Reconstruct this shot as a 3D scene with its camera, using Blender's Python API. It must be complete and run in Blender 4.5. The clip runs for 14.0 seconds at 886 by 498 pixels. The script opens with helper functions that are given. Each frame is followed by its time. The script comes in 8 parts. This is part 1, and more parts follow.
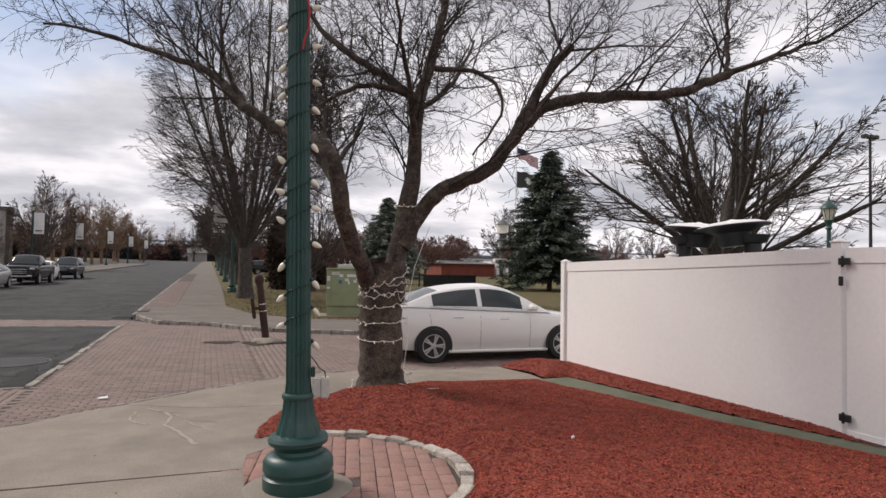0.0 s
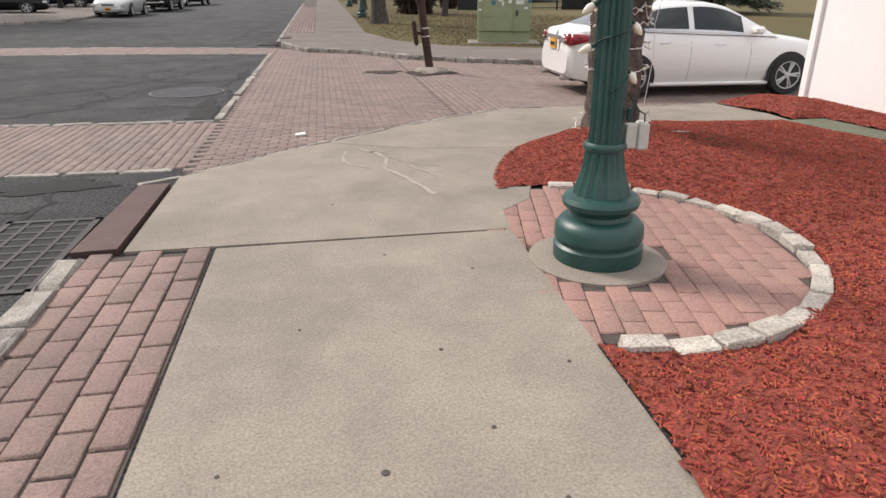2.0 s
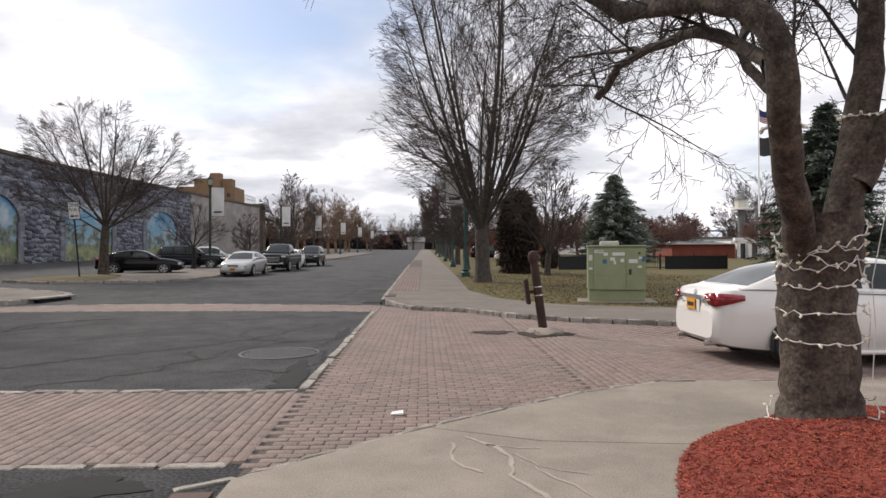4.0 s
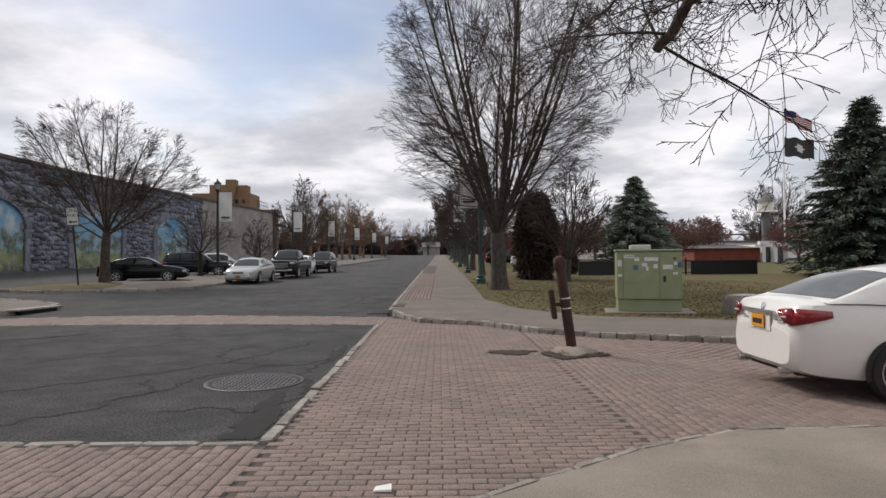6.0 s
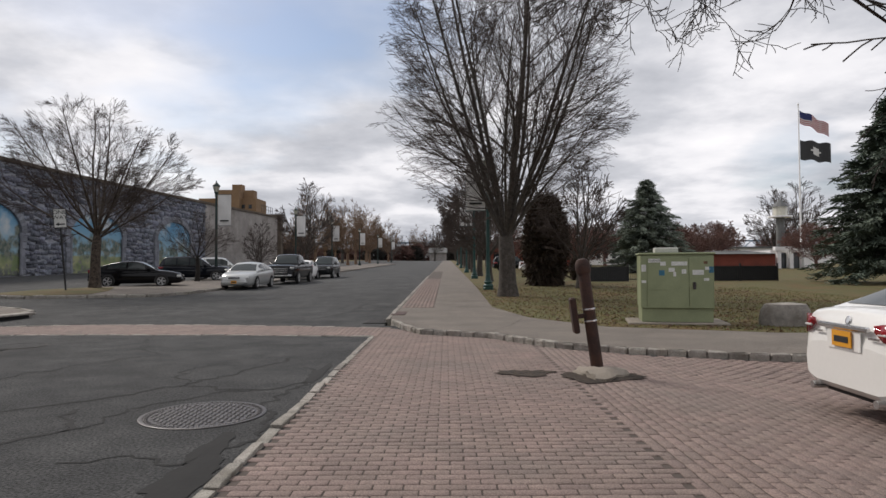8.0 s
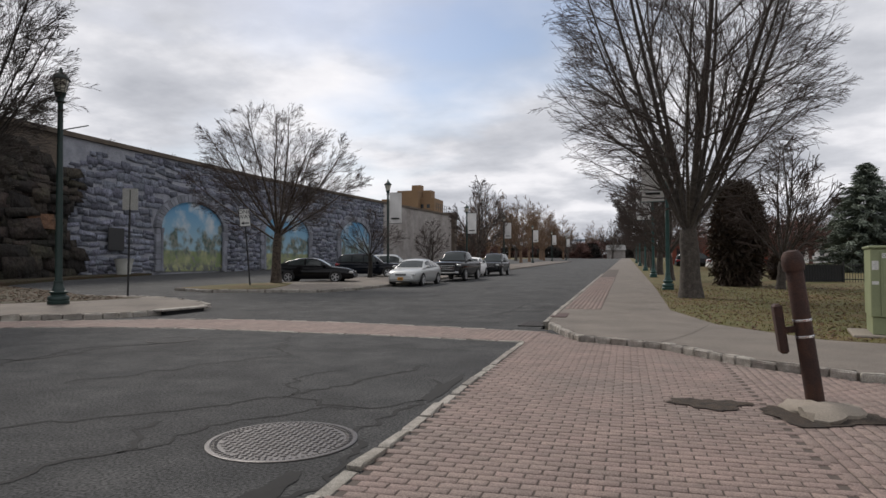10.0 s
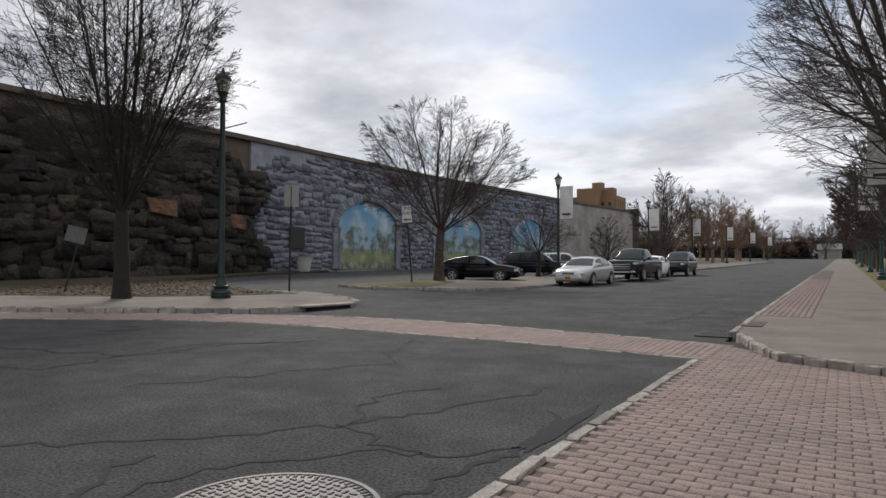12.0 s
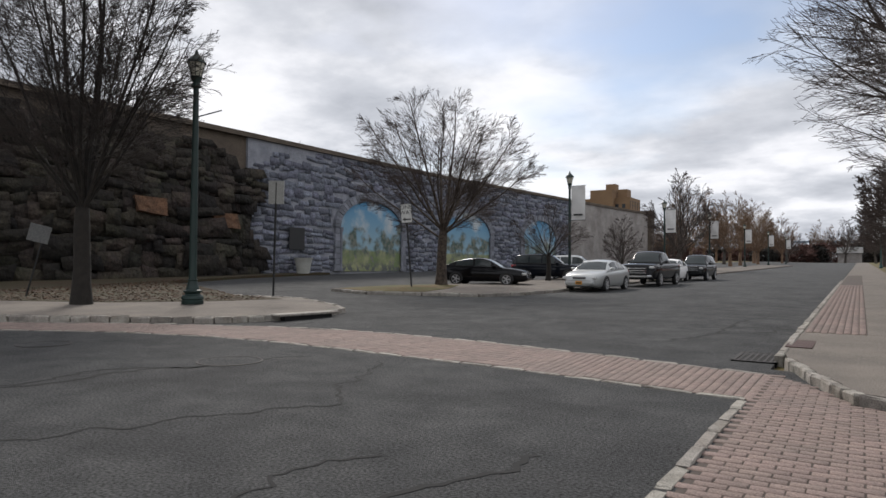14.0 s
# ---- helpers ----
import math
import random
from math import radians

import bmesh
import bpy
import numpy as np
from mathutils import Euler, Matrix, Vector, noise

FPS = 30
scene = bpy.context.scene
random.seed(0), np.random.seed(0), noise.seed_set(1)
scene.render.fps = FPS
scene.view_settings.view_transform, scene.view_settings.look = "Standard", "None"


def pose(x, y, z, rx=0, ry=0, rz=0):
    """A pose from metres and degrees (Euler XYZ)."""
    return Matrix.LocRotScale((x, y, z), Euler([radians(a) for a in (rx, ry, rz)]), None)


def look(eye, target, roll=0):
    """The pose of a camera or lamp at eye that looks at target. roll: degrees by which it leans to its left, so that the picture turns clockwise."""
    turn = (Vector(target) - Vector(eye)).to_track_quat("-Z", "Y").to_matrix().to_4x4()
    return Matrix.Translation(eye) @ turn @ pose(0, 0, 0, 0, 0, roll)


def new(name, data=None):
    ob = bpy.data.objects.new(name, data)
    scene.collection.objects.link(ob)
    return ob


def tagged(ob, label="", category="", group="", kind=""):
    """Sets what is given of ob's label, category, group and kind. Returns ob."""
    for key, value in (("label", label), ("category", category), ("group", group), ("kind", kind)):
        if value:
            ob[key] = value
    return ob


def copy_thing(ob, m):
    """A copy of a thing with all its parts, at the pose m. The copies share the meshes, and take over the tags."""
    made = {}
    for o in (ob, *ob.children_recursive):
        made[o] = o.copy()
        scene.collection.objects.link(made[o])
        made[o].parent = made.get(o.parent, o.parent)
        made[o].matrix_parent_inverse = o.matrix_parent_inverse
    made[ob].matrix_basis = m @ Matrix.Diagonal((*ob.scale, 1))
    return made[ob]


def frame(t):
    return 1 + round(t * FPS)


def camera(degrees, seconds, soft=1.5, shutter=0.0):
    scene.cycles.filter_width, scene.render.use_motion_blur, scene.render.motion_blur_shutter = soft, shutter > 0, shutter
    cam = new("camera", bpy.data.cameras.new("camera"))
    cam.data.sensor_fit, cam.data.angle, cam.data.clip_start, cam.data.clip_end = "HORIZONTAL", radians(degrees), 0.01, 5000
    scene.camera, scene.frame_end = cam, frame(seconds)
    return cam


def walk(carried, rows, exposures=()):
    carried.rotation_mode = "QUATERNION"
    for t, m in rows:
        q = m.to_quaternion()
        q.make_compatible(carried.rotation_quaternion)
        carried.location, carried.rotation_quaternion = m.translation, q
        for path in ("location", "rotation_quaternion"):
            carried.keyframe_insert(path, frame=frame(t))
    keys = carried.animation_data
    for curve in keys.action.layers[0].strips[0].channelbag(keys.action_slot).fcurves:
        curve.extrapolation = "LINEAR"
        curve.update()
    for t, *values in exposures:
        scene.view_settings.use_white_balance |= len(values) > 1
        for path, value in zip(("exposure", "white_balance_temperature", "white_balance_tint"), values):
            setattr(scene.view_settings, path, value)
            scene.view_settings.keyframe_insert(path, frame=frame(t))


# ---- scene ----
cam = camera(69.0, 14.0)
PATH = [
    (0, (-0.396, -1.086, 1.721), (0.286, 0.793, 1.786), 0.9),
    (0.5, (-0.695, -0.702, 1.694), (-0.139, 1.207, 1.483), 0.5),
    (1, (-0.986, -0.363, 1.637), (-0.465, 1.488, 1.089), 0.5),
    (1.5, (-1.145, 0.112, 1.593), (-0.732, 1.899, 0.795), 0.3),
    (2, (-1.301, 0.536, 1.561), (-0.973, 2.364, 0.82), 0.1),
    (2.5, (-1.373, 0.935, 1.536), (-1.146, 2.863, 1.055), -0.3),
    (3, (-1.38, 1.397, 1.529), (-1.229, 3.39, 1.446), -0.4),
    (3.2, (-1.397, 1.548, 1.508), (-1.277, 3.544, 1.482), -0.2),
    (5.5, (-1.252, 3.506, 1.475), (-1.23, 5.506, 1.509), -0.5),
    (6, (-1.238, 3.936, 1.506), (-1.227, 5.936, 1.54), -0.5),
    (6.5, (-1.267, 4.348, 1.513), (-1.265, 6.348, 1.552), -0.3),
    (7, (-1.192, 4.81, 1.509), (-1.2, 6.81, 1.549), -0.4),
    (7.2, (-1.183, 4.977, 1.476), (-1.188, 6.976, 1.528), -0.4),
    (9.3, (-0.998, 6.688, 1.449), (-1.112, 8.684, 1.5), 0.1),
    (9.5, (-0.967, 6.876, 1.437), (-1.158, 8.866, 1.485), -0.1),
    (10, (-0.873, 7.327, 1.422), (-1.419, 9.25, 1.47), -0.2),
    (10.5, (-0.866, 7.801, 1.368), (-1.549, 9.68, 1.417), -0.2),
    (11, (-0.916, 8.41, 1.316), (-1.828, 10.19, 1.361), -0.0),
    (11.5, (-0.935, 8.985, 1.287), (-1.978, 10.69, 1.331), -0.0),
    (12, (-0.969, 9.585, 1.301), (-2.022, 11.284, 1.35), 0.1),
    (12.5, (-1.079, 10.155, 1.352), (-2.145, 11.847, 1.4), 0.0),
    (13, (-1.286, 10.653, 1.386), (-2.361, 12.338, 1.435), 0.3),
    (13.5, (-1.503, 11.187, 1.35), (-2.585, 12.868, 1.401), 0.3),
    (14, (-1.654, 11.659, 1.37), (-2.741, 13.337, 1.424), 0.4),
]
EXPOSURES = [(0, 0.56, 6750, 16), (0.5, 0.76, 6720, 15), (1.5, 1.06, 6700, 14), (2.5, 1.18, 6700, 14), (3.2, 1.06, 6700, 14), (5.5, 0.54, 6650, 13), (9.5, 0.45, 6600, 12), (14, 0.58, 6500, 11)]
walk(cam, [(t, look(eye, target, roll)) for t, eye, target, roll in PATH], EXPOSURES)

# ---- light ----
world = bpy.data.worlds.new("world")
scene.world = world
world.use_nodes = True
wn, wl = world.node_tree.nodes, world.node_tree.links
wn.clear()


def wnode(kind, **kw):
    n = wn.new(kind)
    for k, v in kw.items():
        if k == "operation":
            n.operation = v
        elif k == "sky_type":
            n.sky_type = v
    return n


w_out, w_bg = wnode("ShaderNodeOutputWorld"), wnode("ShaderNodeBackground")
w_sky = wnode("ShaderNodeTexSky", sky_type="NISHITA")
w_sky.sun_disc = False
w_sky.sun_elevation, w_sky.sun_rotation = radians(41), radians(-47)
w_tc, w_sep, w_cmb = wnode("ShaderNodeTexCoord"), wnode("ShaderNodeSeparateXYZ"), wnode("ShaderNodeCombineXYZ")
wl.new(w_tc.outputs["Generated"], w_sep.inputs[0])
w_abs, w_add = wnode("ShaderNodeMath", operation="ABSOLUTE"), wnode("ShaderNodeMath", operation="ADD")
w_add.inputs[1].default_value = 0.16
wl.new(w_sep.outputs["Z"], w_abs.inputs[0])
wl.new(w_abs.outputs[0], w_add.inputs[0])
for i, axis in enumerate("XY"):
    d = wnode("ShaderNodeMath", operation="DIVIDE")
    wl.new(w_sep.outputs[axis], d.inputs[0])
    wl.new(w_add.outputs[0], d.inputs[1])
    wl.new(d.outputs[0], w_cmb.inputs[i])
w_n1, w_n2 = wnode("ShaderNodeTexNoise"), wnode("ShaderNodeTexNoise")
for n, s, det, rough in ((w_n1, 1.15, 8, 0.55), (w_n2, 0.55, 5, 0.5)):
    n.inputs["Scale"].default_value, n.inputs["Detail"].default_value, n.inputs["Roughness"].default_value = s, det, rough
w_off = wnode("ShaderNodeVectorMath", operation="ADD")
w_off.inputs[1].default_value = (3.7, 8.2, 1.3)
wl.new(w_cmb.outputs[0], w_n1.inputs["Vector"])
wl.new(w_cmb.outputs[0], w_off.inputs[0])
wl.new(w_off.outputs[0], w_n2.inputs["Vector"])


def ramp_of(nodes, stops):
    r = nodes.new("ShaderNodeValToRGB")
    e = r.color_ramp.elements
    while len(e) < len(stops):
        e.new(0.5)
    for el, (p, c) in zip(e, stops):
        el.position, el.color = p, (*c, 1)
    return r


w_cloud = ramp_of(wn, [(0.33, (0.34, 0.36, 0.40)), (0.47, (0.50, 0.52, 0.56)), (0.57, (0.70, 0.71, 0.74)), (0.72, (0.84, 0.84, 0.855))])
w_cover = ramp_of(wn, [(0.30, (0, 0, 0)), (0.45, (1, 1, 1))])
wl.new(w_n1.outputs["Fac"], w_cloud.inputs[0])
wl.new(w_n2.outputs["Fac"], w_cover.inputs[0])
w_dim = wnode("ShaderNodeVectorMath", operation="SCALE")
w_dim.inputs["Scale"].default_value = 0.085
wl.new(w_sky.outputs[0], w_dim.inputs[0])
w_mix = wnode("ShaderNodeMixRGB")
wl.new(w_cover.outputs[0], w_mix.inputs[0])
wl.new(w_dim.outputs[0], w_mix.inputs[1])
wl.new(w_cloud.outputs[0], w_mix.inputs[2])
wl.new(w_mix.outputs[0], w_bg.inputs[0])
w_bg.inputs[1].default_value = 0.92
wl.new(w_bg.outputs[0], w_out.inputs[0])

sun = new("sun", bpy.data.lights.new("sun", "SUN"))
sun.data.energy, sun.data.angle, sun.data.color = 1.75, radians(14), (1.0, 0.95, 0.88)
sun.matrix_world = look((0, 0, 60), Vector((0, 0, 60)) - Vector((-0.55, 0.52, 0.65)))

# ---- materials ----


def mat(name, c1, c2=None, rough=0.8, scale=4.0, fine=60.0, bump=0.0, metal=0.0, mix=0.5, spread=0.0, coat=0.0, fine_amount=0.25,
        stain=None, stain_scale=0.6, stain_amount=0.5, bump_scale=None, spec=0.5, relief=0.02):
    """Two colours mixed by a broad noise, with fine grain, an optional stain colour and relief; spread varies alike pieces."""
    c2 = c2 or tuple(v * 0.75 for v in c1)
    m = bpy.data.materials.new(name)
    m.use_nodes = True
    n, l = m.node_tree.nodes, m.node_tree.links
    b = n["Principled BSDF"]
    tc = n.new("ShaderNodeTexCoord")
    geo = n.new("ShaderNodeNewGeometry")
    co = geo.outputs["Position"]
    n1, n2 = n.new("ShaderNodeTexNoise"), n.new("ShaderNodeTexNoise")
    n1.inputs["Scale"].default_value, n1.inputs["Detail"].default_value, n1.inputs["Roughness"].default_value = scale, 6, 0.6
    n2.inputs["Scale"].default_value, n2.inputs["Detail"].default_value = fine, 3
    l.new(co, n1.inputs["Vector"])
    l.new(co, n2.inputs["Vector"])
    r1 = ramp_of(n, [(0.5 - mix * 0.4, c1), (0.5 + mix * 0.4, c2)])
    l.new(n1.outputs["Fac"], r1.inputs[0])
    col = r1.outputs[0]
    if stain:
        n3 = n.new("ShaderNodeTexNoise")
        n3.inputs["Scale"].default_value, n3.inputs["Detail"].default_value, n3.inputs["Roughness"].default_value = stain_scale, 8, 0.65
        l.new(co, n3.inputs["Vector"])
        r3 = ramp_of(n, [(0.47, (0, 0, 0)), (0.68, (stain_amount,) * 3)])
        l.new(n3.outputs["Fac"], r3.inputs[0])
        mx = n.new("ShaderNodeMixRGB")
        l.new(r3.outputs[0], mx.inputs[0])
        l.new(col, mx.inputs[1])
        mx.inputs[2].default_value = (*stain, 1)
        col = mx.outputs[0]
    hsv = n.new("ShaderNodeHueSaturation")
    val = n.new("ShaderNodeMapRange")
    val.inputs["From Min"].default_value, val.inputs["From Max"].default_value = 0.25, 0.75
    val.inputs["To Min"].default_value, val.inputs["To Max"].default_value = 1 - fine_amount, 1 + fine_amount
    l.new(n2.outputs["Fac"], val.inputs["Value"])
    v = val.outputs[0]
    if spread:
        info = n.new("ShaderNodeObjectInfo")
        add, frac = n.new("ShaderNodeMath"), n.new("ShaderNodeMath")
        add.operation, frac.operation = "ADD", "FRACT"
        l.new(info.outputs["Random"], add.inputs[0])
        l.new(geo.outputs["Random Per Island"], add.inputs[1])
        l.new(add.outputs[0], frac.inputs[0])
        mr, mul = n.new("ShaderNodeMapRange"), n.new("ShaderNodeMath")
        mr.inputs["To Min"].default_value, mr.inputs["To Max"].default_value = 1 - spread, 1 + spread
        mul.operation = "MULTIPLY"
        l.new(frac.outputs[0], mr.inputs["Value"])
        l.new(mr.outputs[0], mul.inputs[0])
        l.new(v, mul.inputs[1])
        v = mul.outputs[0]
        hue = n.new("ShaderNodeMapRange")
        hue.inputs["To Min"].default_value, hue.inputs["To Max"].default_value = 0.5 - spread * 0.04, 0.5 + spread * 0.06
        sq = n.new("ShaderNodeMath")
        sq.operation = "FRACT"
        m7 = n.new("ShaderNodeMath")
        m7.operation = "MULTIPLY"
        m7.inputs[1].default_value = 7.31
        l.new(frac.outputs[0], m7.inputs[0])
        l.new(m7.outputs[0], sq.inputs[0])
        l.new(sq.outputs[0], hue.inputs["Value"])
        l.new(hue.outputs[0], hsv.inputs["Hue"])
    l.new(v, hsv.inputs["Value"])
    l.new(col, hsv.inputs["Color"])
    l.new(hsv.outputs[0], b.inputs["Base Color"])
    b.inputs["Roughness"].default_value, b.inputs["Metallic"].default_value = rough, metal
    b.inputs["Coat Weight"].default_value = coat
    b.inputs["Specular IOR Level"].default_value = spec
    if bump:
        bp = n.new("ShaderNodeBump")
        bp.inputs["Strength"].default_value, bp.inputs["Distance"].default_value = min(1.0, bump), relief
        nb = n.new("ShaderNodeTexNoise")
        nb.inputs["Scale"].default_value, nb.inputs["Detail"].default_value = bump_scale or fine, 4
        l.new(co, nb.inputs["Vector"])
        l.new(nb.outputs["Fac"], bp.inputs["Height"])
        l.new(bp.outputs[0], b.inputs["Normal"])
    return m


def glass_mat(name, colour, rough=0.03):
    m = bpy.data.materials.new(name)
    m.use_nodes = True
    b = m.node_tree.nodes["Principled BSDF"]
    b.inputs["Base Color"].default_value = (*colour, 1)
    b.inputs["Roughness"].default_value = rough
    b.inputs["Specular IOR Level"].default_value = 0.45
    b.inputs["Coat Weight"].default_value = 0.0
    return m


ASPHALT = mat("asphalt", (0.040, 0.041, 0.042), (0.080, 0.080, 0.079), 0.92, 1.6, 42, 1.0, fine_amount=0.95, stain=(0.033, 0.033, 0.034), stain_scale=0.5, stain_amount=0.8, bump_scale=120, spec=0.3)
CRACK = mat("tar_crack", (0.006, 0.006, 0.006), (0.011, 0.0105, 0.01), 0.95, 3, 40)
CONCRETE = mat("concrete", (0.295, 0.254, 0.208), (0.212, 0.184, 0.150), 0.92, 1.7, 90, 0.3, fine_amount=0.3, stain=(0.165, 0.145, 0.12), stain_scale=0.7, stain_amount=0.65, bump_scale=160)
OLDCONCRETE = mat("worn_concrete", (0.180, 0.155, 0.130), (0.125, 0.108, 0.092), 0.93, 1.1, 50, 0.6, fine_amount=0.5, stain=(0.10, 0.088, 0.075), stain_scale=0.6)
MOSSY = mat("mossy_concrete", (0.17, 0.17, 0.125), (0.10, 0.115, 0.07), 0.95, 2.2, 120, 0.3)
BRICK = mat("paver_brick", (0.250, 0.183, 0.159), (0.192, 0.145, 0.127), 0.9, 1.6, 80, 0.6, spread=0.10, fine_amount=0.42, stain=(0.175, 0.146, 0.129), stain_scale=0.45, stain_amount=0.6)
PADBRICK = mat("pad_brick", (0.34, 0.192, 0.158), (0.27, 0.160, 0.134), 0.9, 2.5, 95, 0.45, spread=0.08, fine_amount=0.3, stain=(0.24, 0.17, 0.145), stain_scale=1.2, stain_amount=0.5)
STRIPBRICK = mat("strip_brick", (0.25, 0.168, 0.145), (0.185, 0.13, 0.115), 0.9, 2.0, 95, 0.45, spread=0.15, fine_amount=0.3, stain=(0.16, 0.12, 0.1), stain_scale=1.0, stain_amount=0.5)
JOINT = mat("joint_sand", (0.092, 0.071, 0.059), (0.060, 0.047, 0.040), 0.95, 5, 120)
GRANITE = mat("granite_sett", (0.37, 0.34, 0.30), (0.22, 0.205, 0.18), 0.85, 9, 90, 0.7, spread=0.2, fine_amount=0.42, stain=(0.14, 0.115, 0.09), stain_scale=2.5, stain_amount=0.7)
MULCH = mat("red_mulch", (0.25, 0.046, 0.028), (0.14, 0.024, 0.015), 0.92, 16, 70, 1.0, fine_amount=0.55, bump_scale=38)
CHIP = mat("mulch_chip", (0.37, 0.072, 0.042), (0.20, 0.034, 0.021), 0.88, 6, 60, spread=0.27, fine_amount=0.42)
GRASS = mat("winter_grass", (0.066, 0.074, 0.017), (0.105, 0.078, 0.024), 0.95, 1.3, 30, 1.0, fine_amount=0.5, stain=(0.13, 0.060, 0.024), stain_scale=0.45, stain_amount=0.7)
BLADE = mat("grass_blade", (0.100, 0.118, 0.026), (0.185, 0.130, 0.042), 0.9, 0.8, 30, spread=0.35)
LEAF = mat("fallen_leaf", (0.105, 0.047, 0.019), (0.060, 0.027, 0.012), 0.9, 3, 40, spread=0.4)
SOIL = mat("soil", (0.050, 0.034, 0.022), (0.024, 0.017, 0.012), 0.95, 9, 60, 1.0, mix=0.3, fine_amount=0.6)
BARK = mat("cherry_bark", (0.080, 0.060, 0.046), (0.030, 0.022, 0.018), 0.9, 9, 40, 1.0, mix=0.3, fine_amount=0.6, bump_scale=16, stain=(0.16, 0.13, 0.10), stain_scale=6, stain_amount=0.6)
GREYBARK = mat("grey_bark", (0.075, 0.062, 0.051), (0.036, 0.030, 0.025), 0.92, 7, 40, 1.0, fine_amount=0.5, bump_scale=18, stain=(0.17, 0.155, 0.135), stain_scale=6, stain_amount=0.35)
DARKBARK = mat("dark_bark", (0.032, 0.027, 0.022), (0.016, 0.014, 0.012), 0.95, 6, 50, 0.9)
TWIG = mat("twig_bark", (0.074, 0.053, 0.044), (0.048, 0.035, 0.030), 0.9, 3, 40)
DARKTWIG = mat("dark_twig", (0.045, 0.034, 0.029), (0.028, 0.022, 0.019), 0.9, 3, 40)
TANTWIG = mat("tan_twig", (0.20, 0.125, 0.075), (0.12, 0.075, 0.048), 0.9, 0.3, 30)
REDTWIG = mat("red_twig", (0.17, 0.085, 0.068), (0.10, 0.058, 0.048), 0.9, 0.6, 30)
NEEDLE = mat("spruce_needle", (0.115, 0.145, 0.105), (0.06, 0.08, 0.060), 0.85, 2.0, 40, spread=0.4)
BLUENEEDLE = mat("blue_spruce_needle", (0.19, 0.22, 0.17), (0.11, 0.135, 0.105), 0.85, 2.0, 40, spread=0.35)
DARKHEDGE = mat("cypress_leaf", (0.070, 0.046, 0.031), (0.036, 0.025, 0.018), 0.9, 3, 40, spread=0.4)
GREEN = mat("green_enamel", (0.015, 0.066, 0.057), (0.010, 0.050, 0.044), 0.42, 3, 80, 0.08, fine_amount=0.16, stain=(0.045, 0.10, 0.09), stain_scale=6, stain_amount=0.45)
DARKGREEN = mat("dark_green_enamel", (0.008, 0.028, 0.023), (0.006, 0.020, 0.017), 0.5, 3, 80, fine_amount=0.12)
BLACK = mat("black_iron", (0.012, 0.012, 0.013), (0.02, 0.02, 0.02), 0.5, 5, 60)
RUST = mat("rusty_brown_steel", (0.05, 0.024, 0.018), (0.03, 0.016, 0.013), 0.75, 6, 70, 0.3, metal=0.2, stain=(0.10, 0.04, 0.02), stain_scale=5, stain_amount=0.5)
IRON = mat("cast_iron", (0.058, 0.051, 0.050), (0.038, 0.033, 0.033), 0.42, 5, 120, 0.2, metal=0.3)
GRATE = mat("grate_iron", (0.022, 0.019, 0.018), (0.034, 0.028, 0.025), 0.75, 5, 90)
# near-black colour that stands for the shade down inside the drains
PIT_SHADE = mat("drain_dark", (0.006, 0.006, 0.006), (0.01, 0.01, 0.01), 0.9)
PLATE = mat("rusty_kerb_plate", (0.085, 0.045, 0.036), (0.055, 0.03, 0.026), 0.7, 5, 150, 0.3, metal=0.3)
VINYL = mat("white_vinyl", (0.91, 0.895, 0.88), (0.88, 0.865, 0.85), 0.42, 0.8, 20, fine_amount=0.03)
WHITE = mat("white_plastic", (0.78, 0.77, 0.74), (0.7, 0.69, 0.66), 0.5, 4, 50, fine_amount=0.08)
BULB = mat("frosted_bulb", (0.80, 0.76, 0.62), (0.72, 0.68, 0.55), 0.25, 4, 40, fine_amount=0.08)
GREYBOX = mat("grey_outlet_plastic", (0.50, 0.50, 0.46), (0.42, 0.42, 0.38), 0.6, 4, 40, fine_amount=0.1)
WIRE = mat("green_wire", (0.006, 0.045, 0.035), (0.005, 0.03, 0.025), 0.5)
RIBBON = mat("red_cord", (0.42, 0.02, 0.03), (0.3, 0.015, 0.02), 0.6)
CABINET = mat("pale_green_paint", (0.255, 0.285, 0.16), (0.215, 0.243, 0.135), 0.55, 2.0, 50, 0.05, fine_amount=0.08, stain=(0.17, 0.19, 0.10), stain_scale=2.5, stain_amount=0.35)
STICKER = mat("white_sticker", (0.66, 0.66, 0.63), (0.5, 0.5, 0.48), 0.6, 12, 60)
BLUESTICKER = mat("blue_sticker", (0.03, 0.16, 0.24), (0.02, 0.1, 0.17), 0.5)
INK = mat("black_ink", (0.015, 0.015, 0.015), (0.02, 0.02, 0.02), 0.6)
PEARL = mat("pearl_white_paint", (0.80, 0.79, 0.76), (0.78, 0.77, 0.74), 0.28, 1, 20, fine_amount=0.015, coat=0.7)
SILVER = mat("silver_paint", (0.50, 0.51, 0.50), (0.46, 0.47, 0.46), 0.3, 1, 20, metal=0.35, coat=0.4, fine_amount=0.03)
BLACKPAINT = mat("black_paint", (0.004, 0.004, 0.005), (0.005, 0.005, 0.006), 0.10, 1, 20, fine_amount=0.03, spec=0.28)
DARKPAINT = mat("dark_blue_paint", (0.006, 0.008, 0.013), (0.008, 0.010, 0.015), 0.10, 1, 20, fine_amount=0.03, spec=0.3)
GREYPAINT = mat("grey_green_paint", (0.010, 0.011, 0.012), (0.008, 0.009, 0.010), 0.10, 1, 20, fine_amount=0.03, spec=0.3)
CARGLASS = glass_mat("tinted_car_glass", (0.028, 0.036, 0.036))
